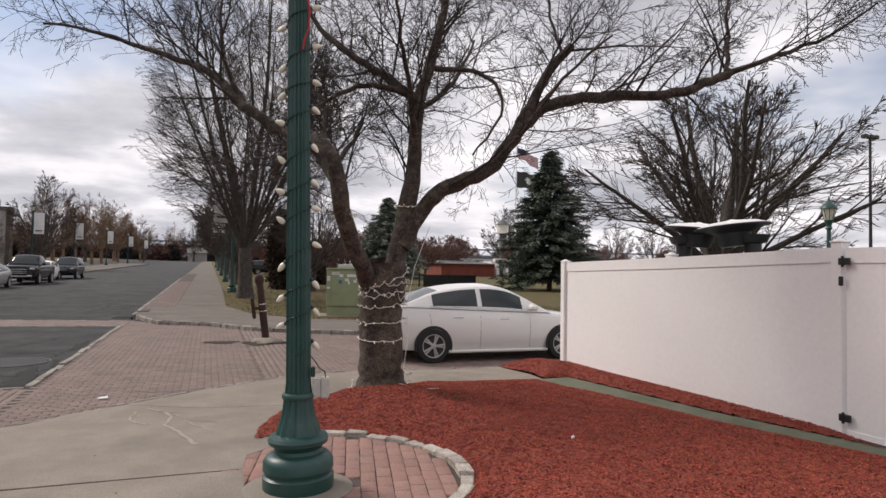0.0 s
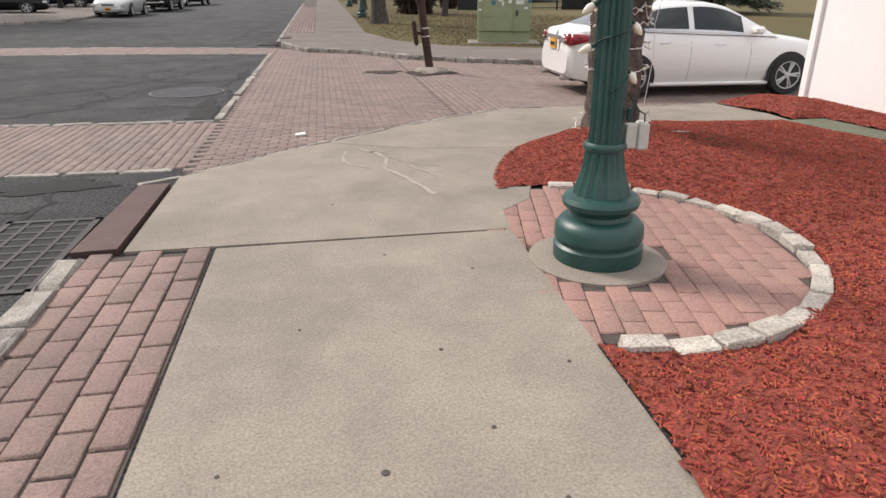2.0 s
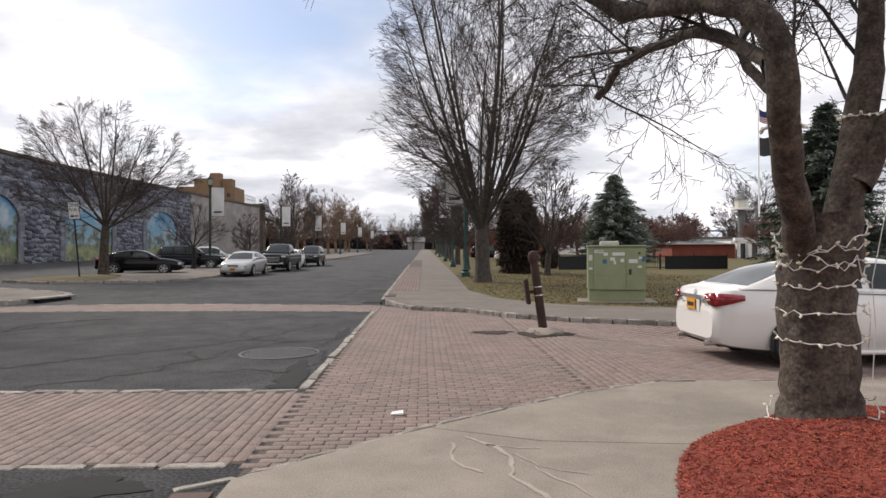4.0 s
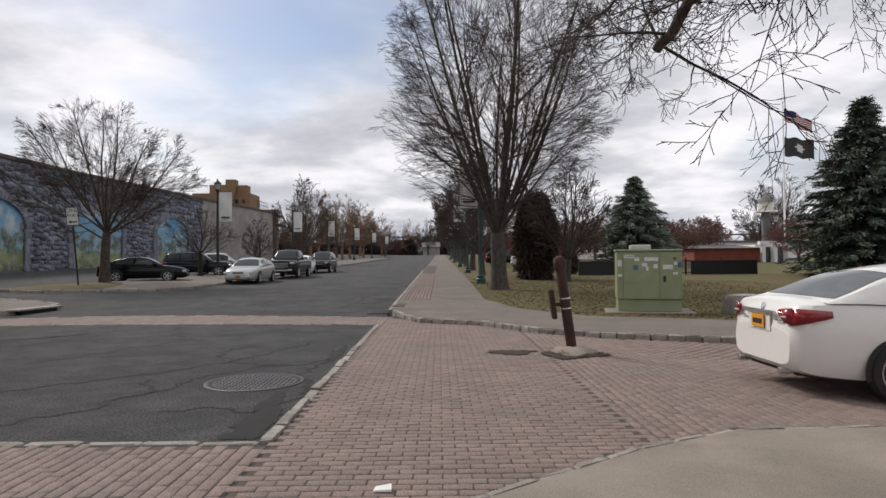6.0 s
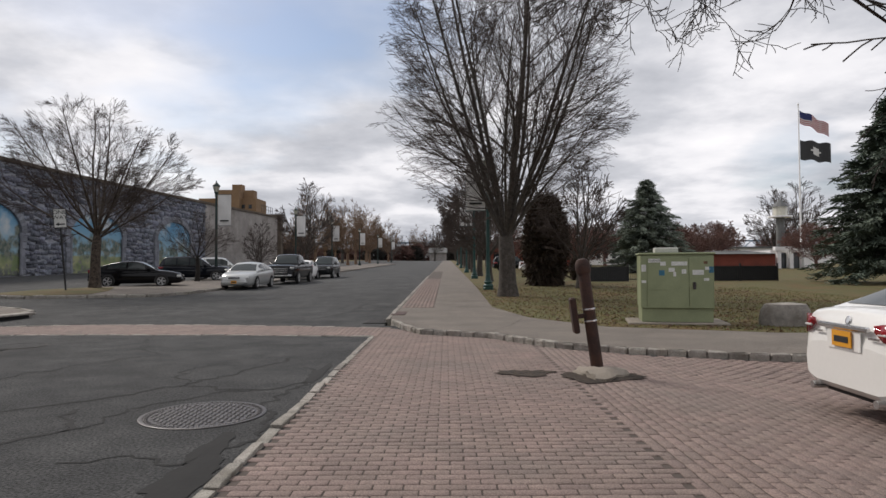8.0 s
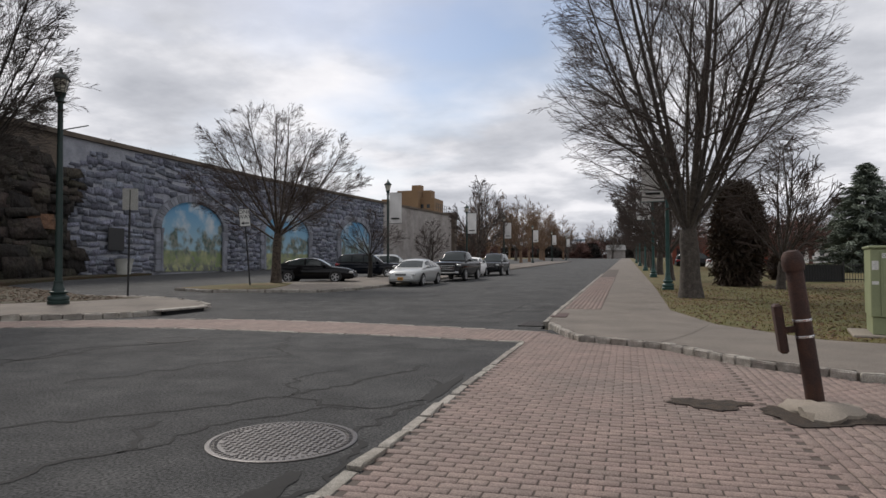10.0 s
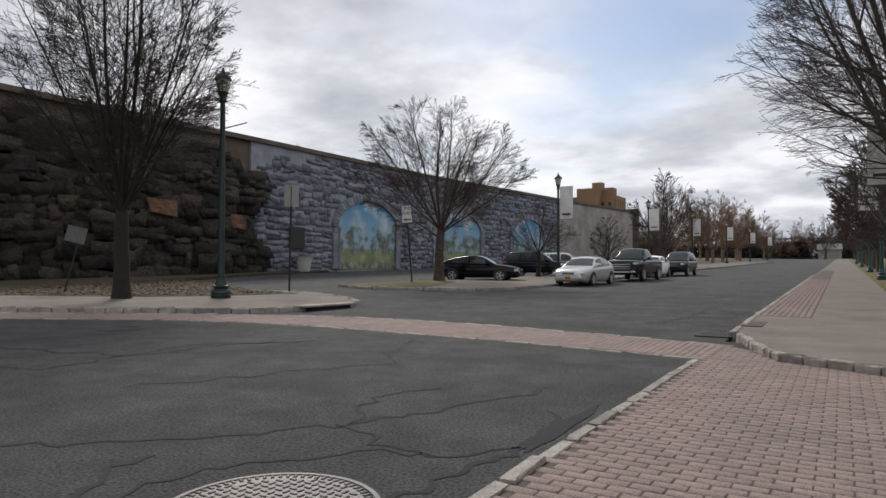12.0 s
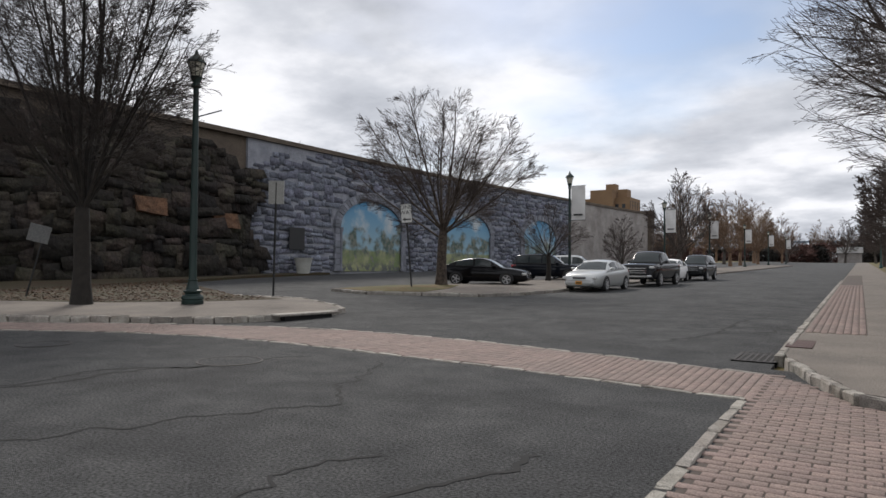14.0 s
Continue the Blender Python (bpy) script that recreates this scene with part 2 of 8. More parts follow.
TYRE = mat("tyre_rubber", (0.018, 0.018, 0.018), (0.028, 0.027, 0.026), 0.85, 9, 80)
RIM = mat("alloy_rim", (0.55, 0.55, 0.55), (0.45, 0.45, 0.45), 0.35, 4, 50, metal=0.7, fine_amount=0.05)
CHROME = mat("chrome", (0.62, 0.62, 0.62), (0.56, 0.56, 0.56), 0.18, 4, 50, metal=0.9, fine_amount=0.04)
TRIM = mat("black_trim", (0.013, 0.013, 0.013), (0.02, 0.02, 0.02), 0.6)
REDLENS = mat("red_lens", (0.30, 0.010, 0.018), (0.20, 0.008, 0.012), 0.12, 5, 40, coat=0.4, fine_amount=0.1)
CLEARLENS = mat("clear_lens", (0.62, 0.62, 0.60), (0.5, 0.5, 0.49), 0.12, 6, 40, coat=0.6, fine_amount=0.1)
AMBERPLATE = mat("amber_plate", (0.72, 0.33, 0.02), (0.62, 0.27, 0.02), 0.5, 5, 40, fine_amount=0.06)
ROCK = mat("dark_rock", (0.042, 0.031, 0.024), (0.015, 0.012, 0.010), 0.95, 0.9, 8, 1.0, spread=0.65, fine_amount=0.5, bump_scale=2.6, relief=0.35, stain=(0.034, 0.034, 0.018), stain_scale=0.5, stain_amount=0.5)
RUSTROCK = mat("rust_brown_rock", (0.20, 0.105, 0.058), (0.10, 0.058, 0.038), 0.95, 2, 12, 0.9, fine_amount=0.4, bump_scale=3, relief=0.2)
STONE = mat("blue_grey_stone", (0.185, 0.198, 0.240), (0.100, 0.107, 0.134), 0.9, 1.3, 9, 0.9, spread=0.42, fine_amount=0.5, bump_scale=4, relief=0.12)
RINGSTONE = mat("arch_ring_stone", (0.245, 0.255, 0.285), (0.16, 0.168, 0.195), 0.9, 2, 20, 0.5, spread=0.25)
MORTAR = mat("grey_mortar", (0.34, 0.35, 0.385), (0.20, 0.208, 0.235), 0.95, 1.4, 20, 0.4)
PALEWALL = mat("pale_grey_wall", (0.40, 0.37, 0.345), (0.26, 0.24, 0.225), 0.92, 0.6, 10, 0.5, stain=(0.13, 0.11, 0.095), stain_scale=0.35, stain_amount=0.6)
CAPSTONE = mat("brown_concrete_cap", (0.150, 0.118, 0.090), (0.088, 0.070, 0.054), 0.95, 0.8, 16, 0.5, stain=(0.055, 0.045, 0.037), stain_scale=0.5)
TANBRICK = mat("tan_brick", (0.25, 0.16, 0.09), (0.20, 0.125, 0.072), 0.9, 0.3, 6)
REDBRICK = mat("red_brick", (0.24, 0.062, 0.04), (0.18, 0.048, 0.032), 0.9, 1.2, 14)
GREYROOF = mat("grey_roof", (0.16, 0.165, 0.16), (0.12, 0.12, 0.12), 0.85, 1, 20)
DARKPANE = glass_mat("dark_window_pane", (0.02, 0.025, 0.03), 0.05)
BRIDGE = mat("bridge_steel", (0.16, 0.21, 0.27), (0.13, 0.175, 0.23), 0.7, 0.2, 3)
WATER = mat("river_water", (0.16, 0.22, 0.27), (0.12, 0.17, 0.21), 0.22, 0.05, 0.8, 0.1)
HILL = mat("far_hill", (0.085, 0.085, 0.095), (0.06, 0.062, 0.07), 0.95, 0.01, 0.2)
BANNER = mat("white_banner_cloth", (0.70, 0.69, 0.67), (0.62, 0.61, 0.59), 0.85, 2, 40, fine_amount=0.06)
FLAGRED = mat("flag_red", (0.40, 0.03, 0.05), (0.32, 0.025, 0.04), 0.85)
FLAGBLUE = mat("flag_blue", (0.03, 0.04, 0.14), (0.025, 0.03, 0.11), 0.85)
LANTERN = mat("lantern_glass", (0.62, 0.60, 0.50), (0.52, 0.50, 0.42), 0.2, 4, 30, coat=0.4)
VERGEGRASS = mat("verge_grass", (0.034, 0.033, 0.010), (0.050, 0.033, 0.014), 0.95, 1.3, 30, 1.0, fine_amount=0.5, stain=(0.055, 0.028, 0.014), stain_scale=0.6, stain_amount=0.8)
# darker brown than fallen_leaf, for the leaves on the verge
VERGELEAF = mat("damp_leaf", (0.085, 0.042, 0.022), (0.045, 0.024, 0.014), 0.95, 3, 40, spread=0.5)
SIGNBACK = mat("sign_aluminium", (0.33, 0.33, 0.31), (0.26, 0.26, 0.24), 0.5, 4, 40, metal=0.4)
HEATER = mat("heater_hood_black", (0.02, 0.02, 0.021), (0.03, 0.03, 0.031), 0.45, 3, 40)
YELLOW = mat("hydrant_yellow", (0.6, 0.42, 0.03), (0.5, 0.34, 0.03), 0.5)


def mural_mat(name, seed):
    """A landscape painting: blue sky, pale cloud, a soft line of trees, a meadow, all by height and noise."""
    m = bpy.data.materials.new(name)
    m.use_nodes = True
    n, l = m.node_tree.nodes, m.node_tree.links
    b = n["Principled BSDF"]
    b.inputs["Roughness"].default_value = 0.8
    geo, sep = n.new("ShaderNodeNewGeometry"), n.new("ShaderNodeSeparateXYZ")
    l.new(geo.outputs["Position"], sep.inputs[0])
    off = n.new("ShaderNodeVectorMath")
    off.operation = "ADD"
    off.inputs[1].default_value = (seed * 3.1, seed * 7.7, 0)
    l.new(geo.outputs["Position"], off.inputs[0])

    def noise_of(scale, detail=5):
        t = n.new("ShaderNodeTexNoise")
        t.inputs["Scale"].default_value, t.inputs["Detail"].default_value = scale, detail
        l.new(off.outputs[0], t.inputs["Vector"])
        return t.outputs["Fac"]

    def math_of(op, a, b_):
        t = n.new("ShaderNodeMath")
        t.operation = op
        for i, v in enumerate((a, b_)):
            if isinstance(v, (int, float)):
                t.inputs[i].default_value = v
            else:
                l.new(v, t.inputs[i])
        return t.outputs[0]

    def mixed(f, a, b_):
        t = n.new("ShaderNodeMixRGB")
        l.new(f, t.inputs[0])
        for i, v in ((1, a), (2, b_)):
            if isinstance(v, tuple):
                t.inputs[i].default_value = (*v, 1)
            else:
                l.new(v, t.inputs[i])
        return t.outputs[0]

    def step(v, a, b_):
        t = n.new("ShaderNodeMapRange")
        t.inputs["From Min"].default_value, t.inputs["From Max"].default_value = a, b_
        l.new(v, t.inputs["Value"])
        return t.outputs[0]

    z = sep.outputs["Z"]
    sky = mixed(step(z, 3.2, 6.2), (0.27, 0.42, 0.50), (0.10, 0.28, 0.46))
    sky = mixed(step(noise_of(0.55), 0.48, 0.66), sky, (0.50, 0.54, 0.55))
    land = mixed(step(noise_of(0.9), 0.4, 0.62), (0.17, 0.22, 0.10), (0.34, 0.35, 0.19))
    land = mixed(step(noise_of(2.2), 0.55, 0.66), land, (0.20, 0.19, 0.18))
    c = mixed(step(math_of("ADD", z, math_of("MULTIPLY", noise_of(0.8), 0.5)), 2.75, 2.95), land, sky)
    tree = math_of("SUBTRACT", math_of("ADD", 2.6, math_of("MULTIPLY", noise_of(0.45, 7), 3.6)), z)
    band = math_of("MULTIPLY", step(tree, 0.0, 0.35), step(z, 2.0, 2.5))
    band = math_of("MULTIPLY", band, step(noise_of(1.1, 7), 0.40, 0.56))
    leaf = mixed(step(noise_of(3.0), 0.4, 0.6), (0.075, 0.11, 0.095), (0.19, 0.20, 0.16))
    c = mixed(band, c, leaf)
    low = math_of("MULTIPLY", step(z, 1.9, 1.2), step(noise_of(2.6, 6), 0.45, 0.55))
    c = mixed(low, c, (0.12, 0.13, 0.12))
    l.new(c, b.inputs["Base Color"])
    return m


# ---- ground height and mesh helpers ----


def clamp01(v):
    return np.minimum(1.0, np.maximum(0.0, v))


def gz(x, y):
    """Height of the ground: level at the crossing, rising gently up the street and towards the wall, with a dip at the drive."""
    x, y = np.asarray(x, float), np.asarray(y, float)
    dip = -0.13 * clamp01((x - 1.2) / 2.5) * clamp01((y - 8.5) / 2) * clamp01((17 - y) / 3)
    return 0.014 * np.clip(y - 22, 0, 260) + 0.02 * np.clip(-x - 14, 0, 30) + dip


def gf(x, y):
    return float(gz(x, y))


def mesh_np(name, verts, faces, material, smooth=False):
    """A mesh from arrays: faces is an (n, 4) or (n, 3) array."""
    me = bpy.data.meshes.new(name)
    verts, faces = np.asarray(verts, np.float32), np.asarray(faces, np.int32)
    k = faces.shape[1]
    me.vertices.add(len(verts))
    me.vertices.foreach_set("co", verts.ravel())
    me.loops.add(faces.size)
    me.loops.foreach_set("vertex_index", faces.ravel())
    me.polygons.add(len(faces))
    me.polygons.foreach_set("loop_start", np.arange(0, faces.size, k, dtype=np.int32))
    if smooth:
        me.polygons.foreach_set("use_smooth", np.ones(len(faces), bool))
    me.update(calc_edges=True)
    me.materials.append(material)
    return me


class MB:
    """Gathers simple solids into one mesh."""

    def __init__(self):
        self.v, self.f = [], []

    def add(self, verts, faces, m=None):
        k = len(self.v)
        self.v += [tuple(m @ Vector(p)) for p in verts] if m is not None else [tuple(p) for p in verts]
        self.f += [tuple(i + k for i in f) for f in faces]
        return self

    def box(self, x0, y0, z0, x1, y1, z1, m=None, bevel=0.0):
        if bevel <= 0:
            v = [(x0, y0, z0), (x1, y0, z0), (x1, y1, z0), (x0, y1, z0), (x0, y0, z1), (x1, y0, z1), (x1, y1, z1), (x0, y1, z1)]
            return self.add(v, [(0, 3, 2, 1), (4, 5, 6, 7), (0, 1, 5, 4), (1, 2, 6, 5), (2, 3, 7, 6), (3, 0, 4, 7)], m)
        b = min(bevel, (x1 - x0) * 0.45, (y1 - y0) * 0.45, (z1 - z0) * 0.45)
        v, f = [], []
        for z, k in ((z0, b), (z0 + b, 0), (z1 - b, 0), (z1, b)):
            xa, ya, xb, yb = x0 + k, y0 + k, x1 - k, y1 - k
            c = b * 0.7 if k == 0 else 0.0
            v += [(xa + c, ya, z), (xb - c, ya, z), (xb, ya + c, z), (xb, yb - c, z), (xb - c, yb, z), (xa + c, yb, z), (xa, yb - c, z), (xa, ya + c, z)]
        for r in range(3):
            for i in range(8):
                j = (i + 1) % 8
                f.append((r * 8 + i, r * 8 + j, r * 8 + 8 + j, r * 8 + 8 + i))
        f += [tuple(range(7, -1, -1)), tuple(range(24, 32))]
        return self.add(v, f, m)

    def lathe(self, rings, sides=24, m=None, flutes=0, depth=0.0, cap=True):
        """rings of (radius, height) round z; flutes cut shallow grooves."""
        v, f = [], []
        for r, z in rings:
            for i in range(sides):
                a = 2 * math.pi * i / sides
                q = r - (depth * (0.5 + 0.5 * math.cos(a * flutes)) if flutes else 0)
                v.append((q * math.cos(a), q * math.sin(a), z))
        for k in range(len(rings) - 1):
            for i in range(sides):
                j = (i + 1) % sides
                f.append((k * sides + i, k * sides + j, (k + 1) * sides + j, (k + 1) * sides + i))
        if cap:
            f += [tuple(range(sides - 1, -1, -1)), tuple(range((len(rings) - 1) * sides, len(rings) * sides))]
        return self.add(v, f, m)

    def tube(self, pts, r, sides=6):
        pts = [Vector(p) for p in pts]
        rs = r if isinstance(r, (list, tuple)) else [r] * len(pts)
        v, f = [], []
        for i, p in enumerate(pts):
            t = (pts[min(i + 1, len(pts) - 1)] - pts[max(i - 1, 0)]).normalized()
            a = t.cross(Vector((0.31, 0.2, 0.93)) if abs(t.z) < 0.9 else Vector((1, 0.1, 0))).normalized()
            b = t.cross(a)
            for s in range(sides):
                w = 2 * math.pi * s / sides
                v.append(p + (a * math.cos(w) + b * math.sin(w)) * rs[i])
        for k in range(len(pts) - 1):
            for i in range(sides):
                j = (i + 1) % sides
                f.append((k * sides + i, k * sides + j, (k + 1) * sides + j, (k + 1) * sides + i))
        f += [tuple(range(sides - 1, -1, -1)), tuple(range((len(pts) - 1) * sides, len(pts) * sides))]
        return self.add(v, f)

    def mesh(self, name, material, smooth=False):
        me = bpy.data.meshes.new(name)
        me.from_pydata(self.v, [], self.f)
        me.materials.append(material)
        if smooth:
            me.polygons.foreach_set("use_smooth", np.ones(len(self.f), bool))
            me.set_sharp_from_angle(angle=radians(38))
        return me


def part(name, mb, material, parent, label="", smooth=False, m=None):
    me = mb.mesh(name, material, smooth) if isinstance(mb, MB) else mb
    ob = new(name, me)
    ob.parent = parent
    if m is not None:
        ob.matrix_basis = m
    return tagged(ob, label)


def thing(name, label, category, m=None, group="", kind=""):
    ob = new(name)
    ob.empty_display_size = 0.2
    if m is not None:
        ob.matrix_basis = m
    return tagged(ob, label, category, group, kind)


CUTS_X = (-44, -34, -24, -14, -8, 1.2, 2.0, 2.9, 3.7)
CUTS_Y = (8.5, 9.5, 10.5, 14, 15.5, 17, 22, 40, 70, 120, 200, 282)


def sheet(name, pts, dz, skirt, material, kind="structure", label="", category="", parent=None):
    """A flat-laid sheet over the ground height, with side walls down by skirt."""
    bm = bmesh.new()
    f = bm.faces.new([bm.verts.new((x, y, 0)) for x, y in pts])
    if f.normal.z < 0 or f.calc_area() and sum((pts[i][0] * pts[(i + 1) % len(pts)][1] - pts[(i + 1) % len(pts)][0] * pts[i][1]) for i in range(len(pts))) < 0:
        bmesh.ops.reverse_faces(bm, faces=[f])
    for axis, cuts in ((0, CUTS_X), (1, CUTS_Y)):
        lo, hi = min(p[axis] for p in pts), max(p[axis] for p in pts)
        for c in cuts:
            if lo < c < hi:
                co, no = [0, 0, 0], [0, 0, 0]
                co[axis], no[axis] = c, 1
                bmesh.ops.bisect_plane(bm, geom=bm.verts[:] + bm.edges[:] + bm.faces[:], plane_co=co, plane_no=no)
    if skirt:
        edges = [e for e in bm.edges if e.is_boundary]
        ret = bmesh.ops.extrude_edge_only(bm, edges=edges)
        low = {v for v in ret["geom"] if isinstance(v, bmesh.types.BMVert)}
    else:
        low = set()
    for v in bm.verts:
        v.co.z = gf(v.co.x, v.co.y) + dz - (skirt if v in low else 0)
    bmesh.ops.recalc_face_normals(bm, faces=bm.faces[:])
    if sum(fc.normal.z * fc.calc_area() for fc in bm.faces) < 0:
        bmesh.ops.reverse_faces(bm, faces=bm.faces[:])
    me = bpy.data.meshes.new(name)
    bm.to_mesh(me)
    bm.free()
    me.materials.append(material)
    ob = new(name, me)
    ob.parent = parent
    if parent is None:
        tagged(ob, label, category, kind=kind)
    return ob


def inside(px, py, pts):
    """Which of the points lie in the polygon."""
    px, py = np.asarray(px, float), np.asarray(py, float)
    r = np.zeros(px.shape, bool)
    j = len(pts) - 1
    for i in range(len(pts)):
        (xi, yi), (xj, yj) = pts[i], pts[j]
        if yi != yj:
            r ^= ((yi > py) != (yj > py)) & (px < (xj - xi) * (py - yi) / (yj - yi) + xi)
        j = i
    return r


def edge_distance(px, py, pts):
    d = np.full(np.shape(px), 1e9)
    for i in range(len(pts)):
        (ax, ay), (bx, by) = pts[i], pts[(i + 1) % len(pts)]
        ux, uy = bx - ax, by - ay
        t = clamp01(((px - ax) * ux + (py - ay) * uy) / max(1e-9, ux * ux + uy * uy))
        d = np.minimum(d, np.hypot(px - ax - t * ux, py - ay - t * uy))
    return d


def paver_template(chamfer=0.028):
    """A unit paver: chamfered top, side walls, no underside; x, y in +-0.5, top at z = 0, foot at z = -1."""
    c = 0.5 - chamfer
    v = []
    for s, z in ((0.5, -1.0), (0.5, -0.07), (c, 0.0)):
        v += [(-s, -s, z), (s, -s, z), (s, s, z), (-s, s, z)]
    f = [(8, 9, 10, 11)]
    for r in (0, 4):
        for i in range(4):
            j = (i + 1) % 4
            f.append((r + i, r + j, r + 4 + j, r + 4 + i))
    return np.array(v, float), np.array(f, int)


PV, PF = paver_template()


def spread_solids(name, tv, tf, rows, material, parent, smooth=False):
    """One joined part of many copies of a template; rows of x, y, z, turn, sx, sy, sz, tilt_x, tilt_y."""
    rows = np.asarray(rows, float)
    n, k = len(rows), len(tv)
    p = tv[None] * rows[:, None, 4:7]
    p[:, :, 2] += p[:, :, 0] * rows[:, None, 7] + p[:, :, 1] * rows[:, None, 8]
    c, s = np.cos(rows[:, 3])[:, None], np.sin(rows[:, 3])[:, None]
    x = p[:, :, 0] * c - p[:, :, 1] * s + rows[:, None, 0]
    y = p[:, :, 0] * s + p[:, :, 1] * c + rows[:, None, 1]
    v = np.stack([x, y, p[:, :, 2] + rows[:, None, 2]], -1).reshape(-1, 3)
    f = (tf[None] + (np.arange(n) * k)[:, None, None]).reshape(-1, tf.shape[1])
    ob = new(name, mesh_np(name, v, f, material, smooth))
    ob.parent = parent
    return tagged(ob, kind="stuff")


def lay(parent, rows, material, name="brick", stuff_name="brick_rest", near=None, limit=300):
    """Pavers: those inside the stretch near (x0, y0, x1, y1) as parts of their own, the rest joined."""
    rows = np.asarray(rows, float)
    pick = np.zeros(len(rows), bool)
    if near:
        pick = (rows[:, 0] > near[0]) & (rows[:, 0] < near[2]) & (rows[:, 1] > near[1]) & (rows[:, 1] < near[3])
        idx = np.flatnonzero(pick)[limit:]
        pick[idx] = False
    if pick.any():
        me = mesh_np(name, PV, PF, material)
        for x, y, z, turn, sx, sy, sz, tx, ty in rows[pick]:
            ob = new(name, me)
            ob.parent = parent
            ob.matrix_basis = Matrix.LocRotScale((x, y, z), Euler((ty, -tx, turn)), (sx, sy, sz))
    if (~pick).any():
        spread_solids(stuff_name, PV, PF, rows[~pick], material, parent)


def bond(pts, turn, rng, lng=0.205, wid=0.104, top=0.009, gap=0.010, origin=(0, 0), lumpy=0.002):
    """Running bond of pavers inside a polygon; turn in degrees is the way of the long side from x."""
    a = radians(turn)
    ca, sa = math.cos(a), math.sin(a)
    us = [(x - origin[0]) * ca + (y - origin[1]) * sa for x, y in pts]
    vs = [-(x - origin[0]) * sa + (y - origin[1]) * ca for x, y in pts]
    rows = []
    for j in range(math.floor(min(vs) / wid), math.ceil(max(vs) / wid) + 1):
        i = np.arange(math.floor(min(us) / lng) - 1, math.ceil(max(us) / lng) + 1)
        u = (i + (0.5 if j % 2 else 0.0)) * lng
        v = np.full(u.shape, j * wid)
        x, y = origin[0] + u * ca - v * sa, origin[1] + u * sa + v * ca
        ok = inside(x, y, pts)
        for xx, yy in zip(x[ok], y[ok]):
            rows.append((xx + rng.uniform(-0.002, 0.002), yy + rng.uniform(-0.002, 0.002), gf(xx, yy) + top + rng.uniform(-lumpy, lumpy), a + rng.uniform(-0.01, 0.01),
                         lng - gap - rng.uniform(0, 0.004), wid - gap - rng.uniform(0, 0.003), 0.05, rng.uniform(-0.006, 0.006), rng.uniform(-0.006, 0.006)))
    return rows


def stone_run(parent, pts, rng, lng=0.42, wid=0.13, top=0.02, high=0.12, material=None, name="kerb_stone", limit=120, rough=0.014):
    """Setts laid end to end along a line, each its own part on a shared rounded mesh."""
    b = MB().box(-0.5, -0.5, -1.0, 0.5, 0.5, 0.0, bevel=0.09)
    shapes = []
    for k in range(3):
        me = b.mesh(name, material or GRANITE)
        for v in me.vertices:
            v.co += Vector((rng.uniform(-0.035, 0.035), rng.uniform(-0.07, 0.07), rng.uniform(-0.05, 0.03)))
        shapes.append(me)
    n = 0
    for (ax, ay), (bx, by) in zip(pts, pts[1:]):
        d = math.hypot(bx - ax, by - ay)
        k = max(1, round(d / lng))
        turn = math.atan2(by - ay, bx - ax)
        for i in range(k):
            if n >= limit:
                return
            f = (i + 0.5) / k
            x, y = ax + (bx - ax) * f, ay + (by - ay) * f
            ob = new(name, shapes[n % 3])
            ob.parent = parent
            ob.matrix_basis = Matrix.LocRotScale((x, y, gf(x, y) + top + rng.uniform(-rough, rough)), Euler((rng.uniform(-0.04, 0.04), rng.uniform(-0.03, 0.03), turn + rng.uniform(-0.03, 0.03))),
                                                 (d / k * rng.uniform(0.9, 0.985), wid * rng.uniform(0.85, 1.1), high))
            n += 1

# ---- large structure: ground, road, paving ----
R = random.Random(11)
BIG = 2600
ground = sheet("ground", [(-BIG, -BIG), (BIG, -BIG), (BIG, BIG), (-BIG, BIG)], -0.06, 0, GRASS, label="brown winter grass and earth to the horizon", category="ground")
road = sheet("road", [(-70, -60), (14, -60), (14, 16), (-2.7, 21.5), (-2.7, 300), (-34, 300), (-34, 27), (-70, 20)], 0.0, 0.3, ASPHALT, label="worn grey cracked asphalt road at a crossing", category="road")

# cracks sealed with tar: thin raised ribbons that wander


def ribbon(parent, pts, width, rng, wobble=0.10, lift=0.004, name="tar_seal", material=None):
    v, f = [], []
    fine = []
    for (ax, ay), (bx, by) in zip(pts, pts[1:]):
        n = max(2, int(math.hypot(bx - ax, by - ay) / 0.09))
        for i in range(n):
            q = i / n
            fine.append((ax + (bx - ax) * q, ay + (by - ay) * q))
    fine.append(pts[-1])
    for i, (x, y) in enumerate(fine):
        nx, ny = fine[min(i + 1, len(fine) - 1)][0] - fine[max(i - 1, 0)][0], fine[min(i + 1, len(fine) - 1)][1] - fine[max(i - 1, 0)][1]
        d = math.hypot(nx, ny) or 1
        o = noise.noise((x * 1.9, y * 1.9, 3.3)) * wobble * 1.5 + noise.noise((x * 6, y * 6, 9.1)) * wobble * 0.7 + noise.noise((x * 17, y * 17, 5.1)) * wobble * 0.3
        w = width * (0.35 + 0.9 * abs(noise.noise((x * 3, y * 3, 1.7))) + rng.uniform(0, 0.25))
        for s in (-1, 1):
            px, py = x - ny / d * (o + s * w / 2), y + nx / d * (o + s * w / 2)
            v.append((px, py, gf(px, py) + lift))
    for i in range(len(fine) - 1):
        f.append((2 * i + 1, 2 * i, 2 * i + 2, 2 * i + 3))
    ob = new(name, mesh_np(name, v, f, material or CRACK))
    ob.parent = parent
    return ob


